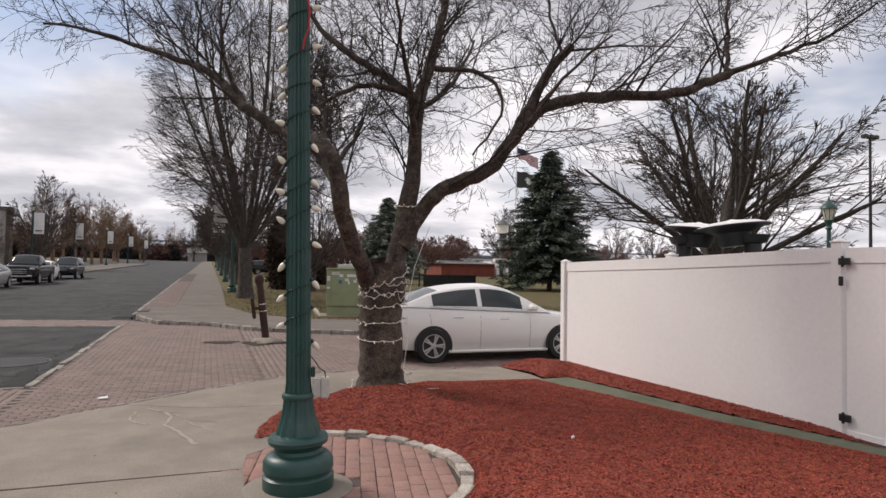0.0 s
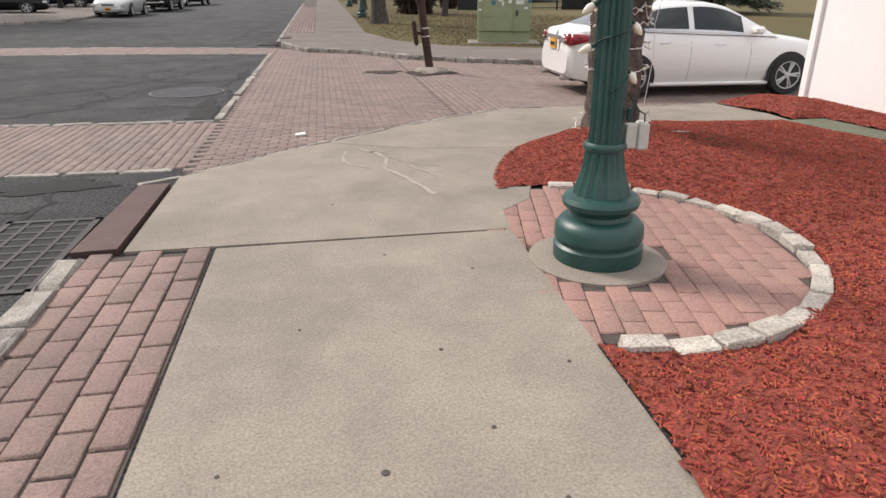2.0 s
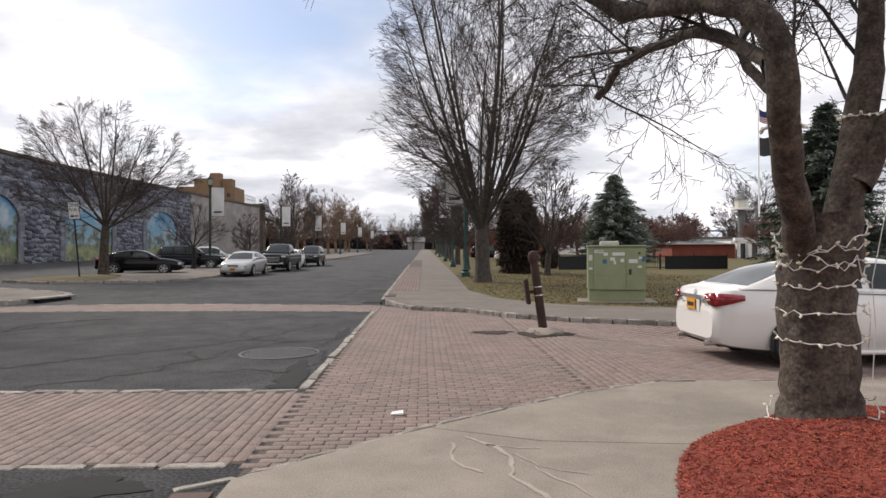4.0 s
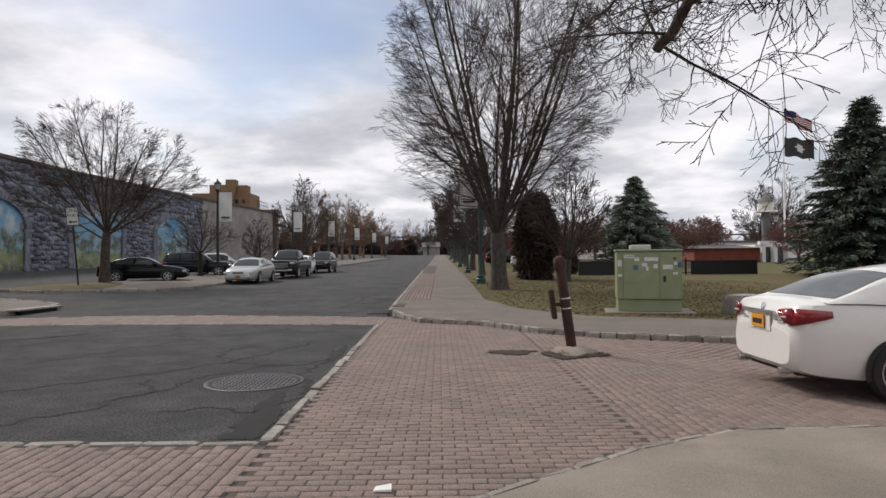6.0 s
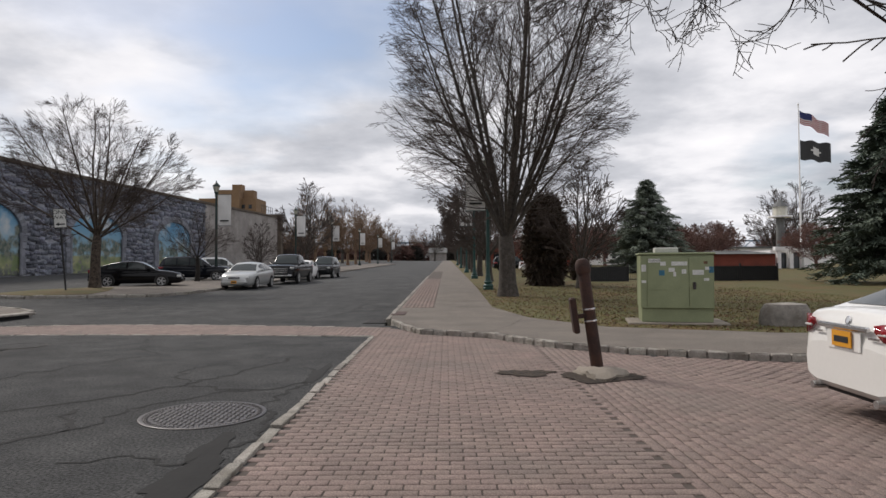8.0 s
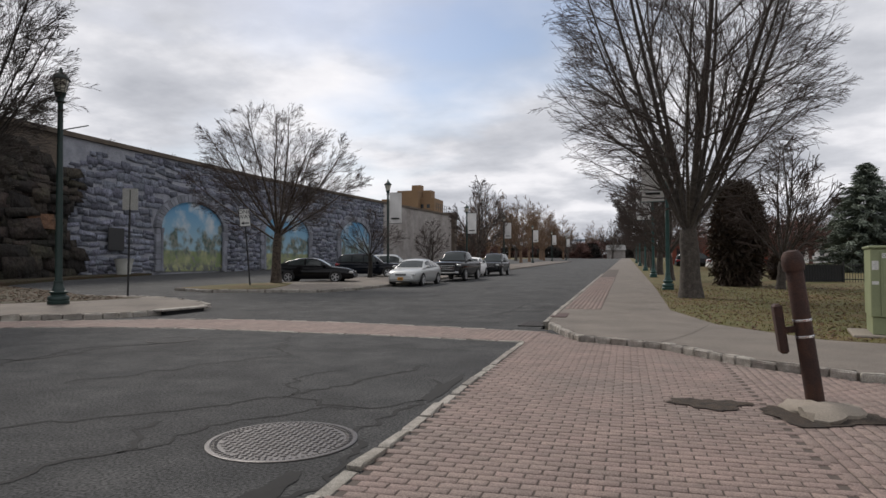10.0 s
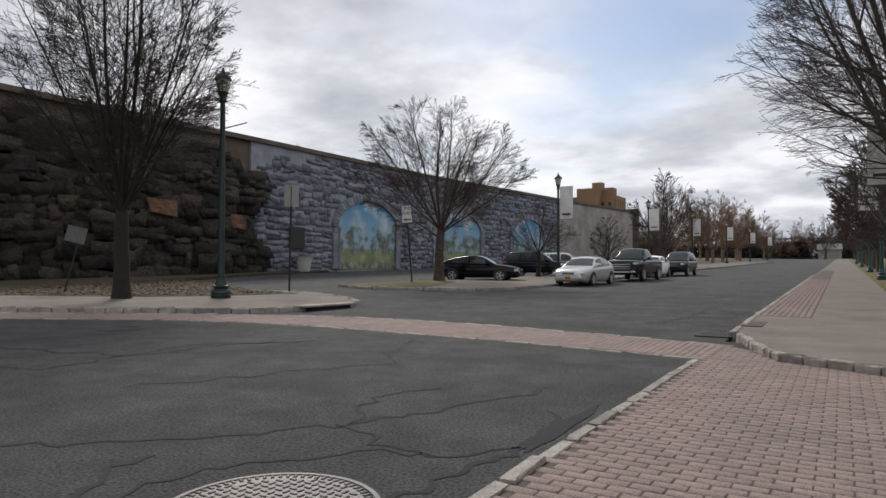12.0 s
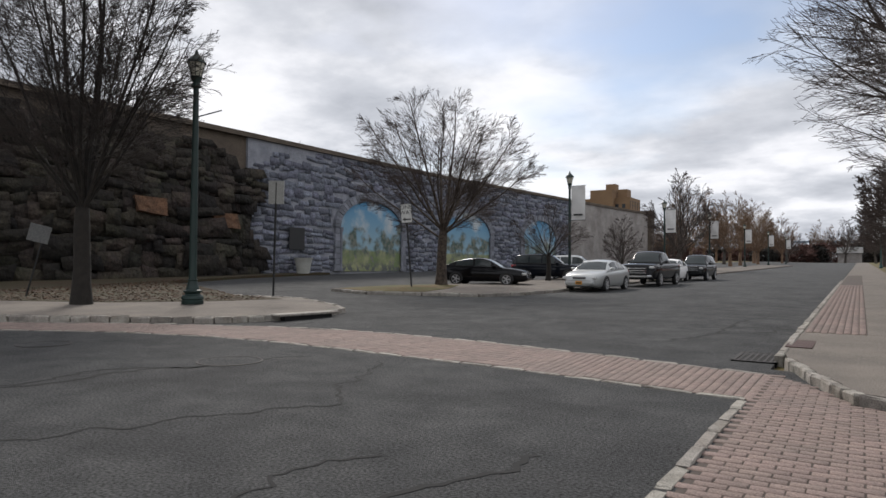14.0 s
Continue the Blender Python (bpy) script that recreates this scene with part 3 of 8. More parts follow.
for pts, w in (
    ([(-14, 14.2), (-9.5, 14.95), (-9.55, 16.3), (-8.7, 18.8)], 0.07), ([(-14, 13.2), (-9.4, 13.8), (-9.9, 16.3), (-8.9, 17.5)], 0.06),
    ([(-10, 10.2), (-7.0, 11.0), (-5.4, 12.4), (-4.45, 13.65), (-3.9, 14.6), (-3.6, 16.0)], 0.045), ([(-4.45, 13.65), (-3.9, 13.3), (-3.3, 13.4), (-2.95, 14.2)], 0.035),
    ([(-4.45, 13.65), (-4.9, 14.6), (-4.7, 15.4)], 0.03), ([(-5.9, 9.6), (-4.9, 10.6), (-4.65, 11.4), (-5.0, 12.3)], 0.05), ([(-4.65, 11.4), (-4.2, 12.8), (-3.4, 13.4)], 0.03),
    ([(-2.9, 9.6), (-3.1, 10.4), (-2.9, 11.2), (-3.05, 12.6), (-2.9, 13.6), (-3.1, 15.0)], 0.05), ([(-3.1, 10.4), (-3.6, 10.7), (-4.1, 10.5)], 0.03),
    ([(-4.6, 2.2), (-3.9, 4.4), (-3.6, 5.6), (-3.7, 6.6)], 0.05), ([(-3.6, 5.6), (-4.2, 5.9), (-5.2, 5.4)], 0.035), ([(-6, 3.2), (-4.6, 4.1), (-3.9, 4.4)], 0.03),
    ([(-7.5, 19.0), (-6.1, 16.5), (-6.8, 14.8), (-7.4, 13.6)], 0.03), ([(-4.6, 24.0), (-4.0, 25.6), (-4.2, 28.0), (-3.6, 30.5)], 0.06), ([(-4.0, 25.6), (-3.2, 26.4), (-3.0, 28.2)], 0.045),
    ([(-5.5, 26.5), (-4.3, 27.4), (-3.4, 27.2)], 0.035), ([(-12.5, 26), (-9, 30), (-7.6, 36), (-7.9, 48)], 0.04),
):
    ribbon(road, pts, w * 1.75, R, 0.16)

FIELD_SOUTH = [(-2.62, 6.5), (-1.62, 7.46), (-0.6, 8.31), (0.31, 9.0), (1.31, 9.54), (2.67, 9.76), (4.7, 10.0), (9.0, 10.1)]
FIELD_NORTH = [(9.0, 15.3), (3.89, 15.68), (1.82, 16.18), (0.79, 16.92), (-0.3, 18.57), (-1.67, 19.36), (-2.3, 20.6), (-2.62, 21.0)]
field_poly = FIELD_SOUTH + FIELD_NORTH
drive = sheet("drive", field_poly, 0.002, 0.05, JOINT, label="pinkish brick pavers of a drive and crossing, weathered", category="paving")
near_band = [(-13.0, 6.9), (-2.66, 6.82), (-2.66, 9.2), (-13.0, 9.4)]
crosswalk = sheet("crosswalk", near_band, 0.003, 0.04, JOINT, label="pinkish brick crosswalk band across the asphalt", category="paving")
BN = [(-2.66, 19.05), (-5.4, 19.45), (-7.5, 19.6), (-10.1, 19.75), (-12.2, 19.6), (-14.0, 19.1), (-15.1, 18.4), (-17.0, 16.9), (-20.5, 13.6)]
BF = [(-2.66, 20.95), (-5.6, 21.6), (-7.6, 21.95), (-10.1, 22.1), (-12.3, 21.8), (-14.2, 21.0), (-15.6, 20.05), (-17.6, 18.3), (-21.6, 15.4)]
far_crosswalk = sheet("far_crosswalk", BN + BF[::-1], 0.003, 0.04, JOINT, label="curved pinkish brick crosswalk band on the road", category="paving")

SIDE_W = [(-2.06, -12), (-2.06, 4.58), (-2.66, 4.62), (-2.64, 6.45), (-1.62, 7.42), (-0.6, 8.27), (0.31, 8.96), (1.31, 9.5), (2.67, 9.72), (4.75, 9.96)]
MULCH_EDGE = [(2.75, 8.2), (2.2, 7.98), (1.82, 7.84), (1.28, 7.6), (0.61, 7.05), (0.18, 6.17), (0.1, 5.72), (-0.04, 5.04), (-0.12, 2.99), (-0.15, 1.55), (-0.2, -3), (-0.2, -12)]
near_sidewalk = thing("sidewalk", "weathered grey concrete pavement slabs with tooled joints", "pavement", kind="structure")
s_low = [(-2.06, -12), (-2.06, -1.0), (-0.18, -1.0), (-0.2, -12)]
sheet("slab", s_low, 0.02, 0.2, CONCRETE, parent=near_sidewalk)
sheet("slab", [(-2.06, -0.985), (-2.06, 4.60), (-0.085, 4.62), (-0.12, 2.99), (-0.15, 1.55), (-0.18, -0.985)], 0.02, 0.2, CONCRETE, parent=near_sidewalk)
sheet("slab", [(-2.63, 4.635), (-2.63, 6.45), (-1.62, 7.42), (-1.35, 7.66), (-0.45, 7.22), (0.9, 7.06), (0.5, 6.1), (0.4, 5.7), (0.25, 5.3), (-0.03, 5.04), (-0.08, 4.645)], 0.021, 0.2, CONCRETE, parent=near_sidewalk)
sheet("slab", [(-1.34, 7.67), (-0.6, 8.27), (0.31, 8.96), (1.31, 9.5), (2.67, 9.72), (4.75, 9.96), (4.62, 8.02), (3.28, 7.8), (2.75, 7.7), (2.2, 7.5), (1.82, 7.4), (1.28, 7.2), (0.9, 7.075), (-0.44, 7.235)], 0.02, 0.2, CONCRETE, parent=near_sidewalk)
def rounded(pts, rounds=2):
    """Corner cutting, open line."""
    for _ in range(rounds):
        out = [pts[0]]
        for (ax, ay), (bx, by) in zip(pts, pts[1:]):
            out += [(ax * 0.75 + bx * 0.25, ay * 0.75 + by * 0.25), (ax * 0.25 + bx * 0.75, ay * 0.25 + by * 0.75)]
        pts = out + [pts[-1]]
    return pts


SCRATCH = mat("chalk_scratch", (0.37, 0.325, 0.275), (0.29, 0.255, 0.21), 0.9, 4, 90)
for pts, w in (([(-1.05, 7.35), (-0.75, 6.9), (-0.82, 6.5), (-0.7, 6.1), (-0.45, 5.55)], 0.05), ([(-0.75, 6.9), (-0.55, 6.6), (-0.25, 6.45)], 0.03), ([(-1.15, 7.2), (-1.2, 6.75), (-1.0, 6.5)], 0.035), ([(-0.9, 7.1), (-0.5, 7.05)], 0.03), ([(-0.6, 6.6), (-0.35, 6.0)], 0.022)):
    ribbon(near_sidewalk, rounded(pts), w, R, 0.05, 0.0245, "chalk_scratch", SCRATCH)
GUM = mat("gum_spot", (0.075, 0.068, 0.06), (0.05, 0.046, 0.04), 0.9)
for x, y, r in ((-1.18, 2.32, 0.022), (-0.75, 2.5, 0.014), (-1.58, 1.9, 0.02), (-0.3, 2.9, 0.013), (-1.0, 4.3, 0.012), (-0.5, 4.0, 0.012), (-0.85, 3.1, 0.014), (-0.6, 2.1, 0.012), (-1.5, 3.4, 0.01), (-1.75, 2.4, 0.012), (-0.4, 1.7, 0.013), (-1.3, 5.4, 0.012)):
    r = r * 0.75
    b = MB().lathe([(r, 0.0), (r * 0.9, 0.003)], 9, Matrix.Translation((x, y, 0.0205)))
    part("gum_spot", b, GUM, near_sidewalk)

walk_strip = sheet("garden_path", [(4.5, 7.98), (4.62, 7.2), (4.79, 6.7), (5.13, 4.82), (5.6, 3.2), (6.0, 3.2), (5.5, 5.22), (5.1, 8.0)], 0.03, 0.1, MOSSY, label="narrow mossy concrete path through the mulch", category="path")

# mulch beds, mounded and rough
MULCH_POLY = MULCH_EDGE + [(6.6, -12), (6.25, 0.5), (5.95, 3.0), (5.62, 3.2), (5.13, 4.82), (4.79, 6.7), (4.62, 7.2), (4.45, 7.95), (3.28, 8.05)]


MULCH_POLY = rounded(MULCH_EDGE) + MULCH_POLY[len(MULCH_EDGE):]
MULCH_TWO = [(4.75, 9.9), (4.68, 8.05), (5.1, 8.05), (5.5, 5.25), (5.9, 3.5), (6.0, 4.2), (5.78, 8.8), (5.75, 9.95)]
PAD_C, PAD_R = (0.35, 4.28), 1.36


def mulch_z(x, y, poly, mound):
    d = edge_distance(x, y, poly)
    hump = mound * clamp01(d / (1.2 if mound < 0.1 else 0.4)) ** 0.7
    pad = np.hypot(x - PAD_C[0], y - PAD_C[1])
    hump = np.where(pad < PAD_R + 0.9, hump * clamp01((pad - PAD_R) / 0.9), hump)
    hump = hump + 0.15 * np.exp(-((x - 1.8) ** 2 + (y - 7.0) ** 2) / 0.55) * clamp01(d / 0.25)
    ripple = 0.03 * np.sin(x * 2.1 + 0.6) * np.sin(y * 1.7 + x * 0.5) * clamp01(d / 0.6)
    return gz(x, y) + 0.03 + hump + ripple


def mulch_bed(name, poly, mound, step, label):
    xs = np.arange(min(p[0] for p in poly), max(p[0] for p in poly) + step, step)
    ys = np.arange(max(-6.0, min(p[1] for p in poly)), max(p[1] for p in poly) + step, step)
    gx, gy = np.meshgrid(xs, ys)
    ok = (inside(gx, gy, poly) | (edge_distance(gx, gy, poly) < step * 0.6)) & (np.hypot(gx - PAD_C[0], gy - PAD_C[1]) > PAD_R - 0.03)
    z = mulch_z(gx, gy, poly, mound)
    jit = np.random.RandomState(4)
    z = z + jit.uniform(-0.011, 0.011, z.shape)
    idx = np.arange(gx.size).reshape(gx.shape)
    quad = ok[:-1, :-1] & ok[1:, :-1] & ok[:-1, 1:] & ok[1:, 1:]
    f = np.stack([idx[:-1, :-1][quad], idx[:-1, 1:][quad], idx[1:, 1:][quad], idx[1:, :-1][quad]], -1)
    v = np.stack([gx.ravel(), gy.ravel(), z.ravel()], -1)
    used = np.zeros(len(v), bool)
    used[f.ravel()] = True
    remap = np.cumsum(used) - 1
    bed = new(name, mesh_np(name, v[used], remap[f], MULCH, False))
    return tagged(bed, label, "mulch", kind="stuff")


mulch = mulch_bed("mulch_bed", MULCH_POLY, 0.09, 0.04, "bed of fresh red-dyed wood chip mulch")
mulch_two = mulch_bed("mulch_bed", MULCH_TWO, 0.15, 0.05, "strip of red wood chip mulch along the white fence")
CV = np.array([(-0.5, -0.5, -0.5), (0.5, -0.42, -0.5), (0.5, 0.5, -0.5), (-0.5, 0.3, -0.5), (-0.45, -0.4, 0.5), (0.48, -0.3, 0.5), (0.4, 0.4, 0.5), (-0.5, 0.25, 0.5)])
CF = np.array([(0, 3, 2, 1), (4, 5, 6, 7), (0, 1, 5, 4), (1, 2, 6, 5), (2, 3, 7, 6), (3, 0, 4, 7)])
CHV = np.array([(-0.5, -0.5, -0.6), (0.5, -0.42, -0.6), (0.48, 0.45, -0.6), (-0.5, 0.4, -0.6), (-0.42, -0.2, 0.5), (0.45, -0.15, 0.4), (0.4, 0.2, 0.5), (-0.46, 0.15, 0.35)])
CHF = np.array([(4, 5, 6, 7), (0, 1, 5, 4), (2, 3, 7, 6)])
rs = np.random.RandomState(8)
for bed, poly, mound, count in ((mulch, MULCH_POLY, 0.09, 120000), (mulch_two, MULCH_TWO, 0.15, 7000)):
    x = rs.uniform(min(p[0] for p in poly), max(p[0] for p in poly), count * 2)
    y0, y1 = max(-2.0, min(p[1] for p in poly)), max(p[1] for p in poly)
    y = y0 + (y1 - y0) * rs.uniform(0, 1, count * 2) ** 1.1
    ok = inside(x, y, poly) & (np.hypot(x - PAD_C[0], y - PAD_C[1]) > PAD_R + 0.03)
    x, y = x[ok][:count], y[ok][:count]
    z = mulch_z(x, y, poly, mound) + 0.007
    n = len(x)
    rows = np.stack([x, y, z, rs.uniform(0, 6.28, n), rs.uniform(0.010, 0.046, n), rs.uniform(0.004, 0.012, n), rs.uniform(0.003, 0.009, n), rs.uniform(-0.5, 0.5, n), rs.uniform(-0.4, 0.4, n)], -1)
    spread_solids("wood_chip", CHV, CHF, rows, CHIP, bed)

# far pavement and lawn to the right of the street
FAR_KERB = [(-2.62, 22.6), (-2.5, 21.9), (-2.1, 20.5), (-1.67, 19.4), (-0.3, 18.62), (0.79, 16.97), (1.82, 16.24), (3.89, 15.74), (9.0, 15.36), (30, 14.6)]
LAWN_EDGE = [(30, 17.4), (5.41, 18.43), (2.39, 19.88), (0.98, 22.5), (0.28, 26), (0.4, 38.8), (0.5, 300)]
far_sidewalk = sheet("far_sidewalk", [(-2.62, 300)] + FAR_KERB + LAWN_EDGE, 0.10, 0.25, OLDCONCRETE, label="grey concrete pavement beside the street with a brick edge", category="pavement")
ribbon(far_sidewalk, [(-0.35, 18.7), (0.3, 20.3), (0.85, 22.4)], 0.016, R, 0.01, 0.104, "joint", CRACK)
ribbon(far_sidewalk, [(-1.6, 25.9), (0.25, 26.1)], 0.02, R, 0.02, 0.104, "joint", CRACK)
for k in range(12):
    ribbon(far_sidewalk, [(-1.55, 29 + 3.2 * k), (0.35, 29 + 3.2 * k)], 0.014, R, 0.005, 0.104, "joint", CRACK)
lawn = sheet("lawn", LAWN_EDGE[::-1] + [(90, 17), (90, 300)], 0.105, 0.3, GRASS, label="patchy winter lawn strewn with brown leaves", category="lawn")
far_strip_poly = [(-2.55, 25.9), (-1.55, 25.9), (-1.55, 75), (-2.55, 75)]
brick_edge = sheet("brick_edge", far_strip_poly, 0.103, 0.02, JOINT, label="strip of pink pavers along the kerb", category="paving")

# left: corner pavement, island, verge
CORNER_K = [(-26, 14.6), (-21.6, 15.6), (-17.6, 18.5), (-15.7, 20.2), (-14.3, 21.4), (-13.65, 22.8), (-13.5, 24.2), (-13.9, 25.4), (-15.0, 26.2), (-17.4, 27.3), (-20.2, 26.7)]
corner_walk = sheet("corner_sidewalk", CORNER_K + [(-21.5, 26.0), (-18.3, 24.6), (-20.0, 22.3), (-26, 17.5)], 0.13, 0.3, OLDCONCRETE, label="grey concrete corner pavement with a granite kerb", category="pavement")
verge = sheet("verge", [(-26, 17.5), (-20.0, 22.3), (-18.3, 24.6), (-17.6, 26.6), (-20.2, 26.7), (-24, 28.5), (-29.5, 30.5), (-32.2, 37.5), (-33.5, 46), (-36, 46), (-36, 10), (-33, 12)], 0.14, 0.3, VERGEGRASS, label="leaf-strewn grass verge under the rock face", category="verge")
ISLAND = [(-20.7, 32.3), (-18.3, 31.7), (-15.74, 33.2), (-14.3, 33.8), (-13.4, 36.0), (-13.2, 38.5), (-13.2, 160), (-18.5, 160), (-18.5, 42.0), (-20.6, 36.5)]
island = sheet("island_sidewalk", ISLAND, 0.12, 0.3, OLDCONCRETE, label="kerbed grey concrete pavement island with a leaning sign", category="pavement")
island_grass = sheet("island_grass", [(-20.5, 32.5), (-18.3, 32.0), (-16.6, 33.4), (-17.2, 36.2), (-18.4, 39.0), (-19.4, 38.6), (-20.4, 36.3)], 0.135, 0.05, GRASS, label="patch of winter grass on the island", category="grass")
# river and far shore to the right
river = sheet("water", [(95, -400), (1500, -400), (1500, 1500), (140, 1500), (95, 300)], -0.02, 0, WATER, label="grey-blue wide river", category="river")

# ---- the retaining wall ----
WALL = [(-36.5, -40), (-35.0, 20), (-34.6, 39.5), (-34.4, 62), (-32.0, 88), (-29.2, 113)]
TOP = 9.9


def wall_x(y):
    return float(np.interp(y, [p[1] for p in WALL], [p[0] for p in WALL]))


def wall_piece(name, y0, y1, thick, z0, z1, material, label, off=0.0, n=None):
    b = MB()
    ys = sorted({y0, y1, *[p[1] for p in WALL if y0 < p[1] < y1]})
    for a, c in zip(ys, ys[1:]):
        xa, xc = wall_x(a) + off, wall_x(c) + off
        b.add([(xa - thick, a, z0), (xa, a, z0), (xc, c, z0), (xc - thick, c, z0), (xa - thick, a, z1), (xa, a, z1), (xc, c, z1), (xc - thick, c, z1)],
              [(0, 3, 2, 1), (4, 5, 6, 7), (0, 1, 5, 4), (1, 2, 6, 5), (2, 3, 7, 6), (3, 0, 4, 7)])
    ob = new(name, b.mesh(name, material))
    return tagged(ob, label, "wall", kind="structure")


wall_left = wall_piece("wall_left", -40, 39.5, 2.0, -0.5, TOP - 0.3, CAPSTONE, "high dark brown concrete and rock retaining wall", -0.3)
ARCHES = [(51.92, 3.86, 0.95, 4.25, 6.5), (66.1, 3.9, 1.0, 4.3, 6.6), (80.2, 3.8, 1.1, 4.4, 6.7)]


def arch_z(y, a):
    """Top of the arched recess over the point y along the wall, or None."""
    yc, half, z0, spring, crown = a
    q = abs(y - yc) / half
    return None if q >= 1 else spring + (crown - spring) * math.sqrt(1 - q * q)


wall_mid = wall_piece("wall_middle", 39.5, 88, 1.6, -0.5, TOP - 0.3, MORTAR, "high blue-grey painted masonry wall with arched murals", -0.11)
wall_right = wall_piece("wall_right", 88, 113, 1.6, -0.5, TOP - 0.3, PALEWALL, "pale weathered grey wall with dark stains", -0.05)
wall_cap = wall_piece("wall_cap", -40, 113, 2.2, TOP - 0.3, TOP, CAPSTONE, "brown weathered concrete capping of the wall", 0.1)
top_soil = tagged(new("embankment", MB().box(-120, -60, TOP - 0.8, -36.6, 112, TOP - 0.32).mesh("embankment", SOIL)), "earth embankment behind the wall", "embankment", kind="structure")
wall_end = tagged(new("wall_end", MB().box(-37, 112.6, -0.5, -28.7, 114.2, TOP + 0.35).mesh("wall_end", CAPSTONE)), "dark end pier of the retaining wall", "wall", kind="structure")


def masonry_rows(y0, y1, rng, zmax=None):
    """Stones in uneven courses up the face between y0 and y1, leaving the arches free: rows of (y, z, width, height, proud)."""
    rows = []
    z = 0.3
    while z < TOP - 0.45:
        h = rng.uniform(0.30, 0.62)
        y = y0 + rng.uniform(0, 0.4)
        while y < y1:
            w = rng.choice((0.4, 0.55, 0.7, 0.9, 1.15)) * rng.uniform(0.8, 1.2)
            yc, zc = y + w / 2, z + h / 2
            lim = TOP - 0.32 if zmax is None else zmax(yc)
            free = zc + h / 2 < lim
            for a in ARCHES:
                if abs(yc - a[0]) < a[1] + 0.55 and zc > a[2] - 0.2:
                    q = arch_z(yc, (a[0], a[1] + 0.62, a[2], a[3], a[4] + 0.7))
                    if q is not None and zc < q:
                        free = False
            if free:
                rows.append((yc, zc + rng.uniform(-0.12, 0.12), w - 0.02, h * rng.uniform(0.8, 1.15), rng.uniform(-0.015, 0.05)))
            y += w
        z += h
    return rows


def rock_template(rng, jitter):
    v = np.array([(-0.5, -0.5, -0.5), (0.5, -0.5, -0.5), (0.5, 0.5, -0.5), (-0.5, 0.5, -0.5), (-0.46, -0.44, 0.5), (0.46, -0.44, 0.5), (0.46, 0.44, 0.5), (-0.46, 0.44, 0.5)], float)
    if jitter > 0.15:
        v[4:, :2] = v[:4, :2]
    v += np.array([[rng.uniform(-jitter, jitter) for _ in range(3)] for _ in v]) * (1, 1, 0.3 if jitter > 0.15 else 0.6)
    return v


def face_stones(name, stuff, parent, rows, material, near, jitter=0.115, thick=0.34, roll=0.15):
    """Stones on the wall's face; those between the two y of near are parts, the others joined."""
    rng = random.Random(5)
    shapes = [rock_template(rng, jitter) for _ in range(6)]
    meshes = [mesh_np(name, s, CF, material) for s in shapes]
    V, F, made = [], [], 0
    for i, (y, z, w, h, proud) in enumerate(rows):
        ang = math.atan2(wall_x(y + 0.5) - wall_x(y - 0.5), 1.0)
        m = Matrix.LocRotScale((wall_x(y) - 0.30 + proud + 0.06, y, z), Euler((0, 0, -ang)), None) @ Matrix(((0, 0, 1, 0), (1, 0, 0, 0), (0, 1, 0, 0), (0, 0, 0, 1))) @ Matrix.Rotation(rng.uniform(-roll, roll), 4, "Z") @ Matrix.Diagonal((w, h, thick, 1))
        if near[0] < y < near[1] and made < 300:
            ob = new(name, meshes[i % 6])
            ob.parent, ob.matrix_basis = parent, m
            made += 1
        else:
            k = len(V)
            V += [tuple(m @ Vector(p)) for p in shapes[i % 6]]
            F += [tuple(j + k for j in q) for q in CF.tolist()]
    if V:
        ob = new(stuff, mesh_np(stuff, V, F, material))
        ob.parent = parent
        tagged(ob, kind="stuff")


rng = random.Random(21)
face_stones("stone", "stone_rest", wall_mid, masonry_rows(39.6, 87.9, rng, lambda y: TOP - 0.38 - 1.5 * max(0, 1 - abs(y - 39.5) / 3.2) - 0.6 * max(0, math.sin(y * 0.9)) * (y < 47)), STONE, (43.0, 47.6))
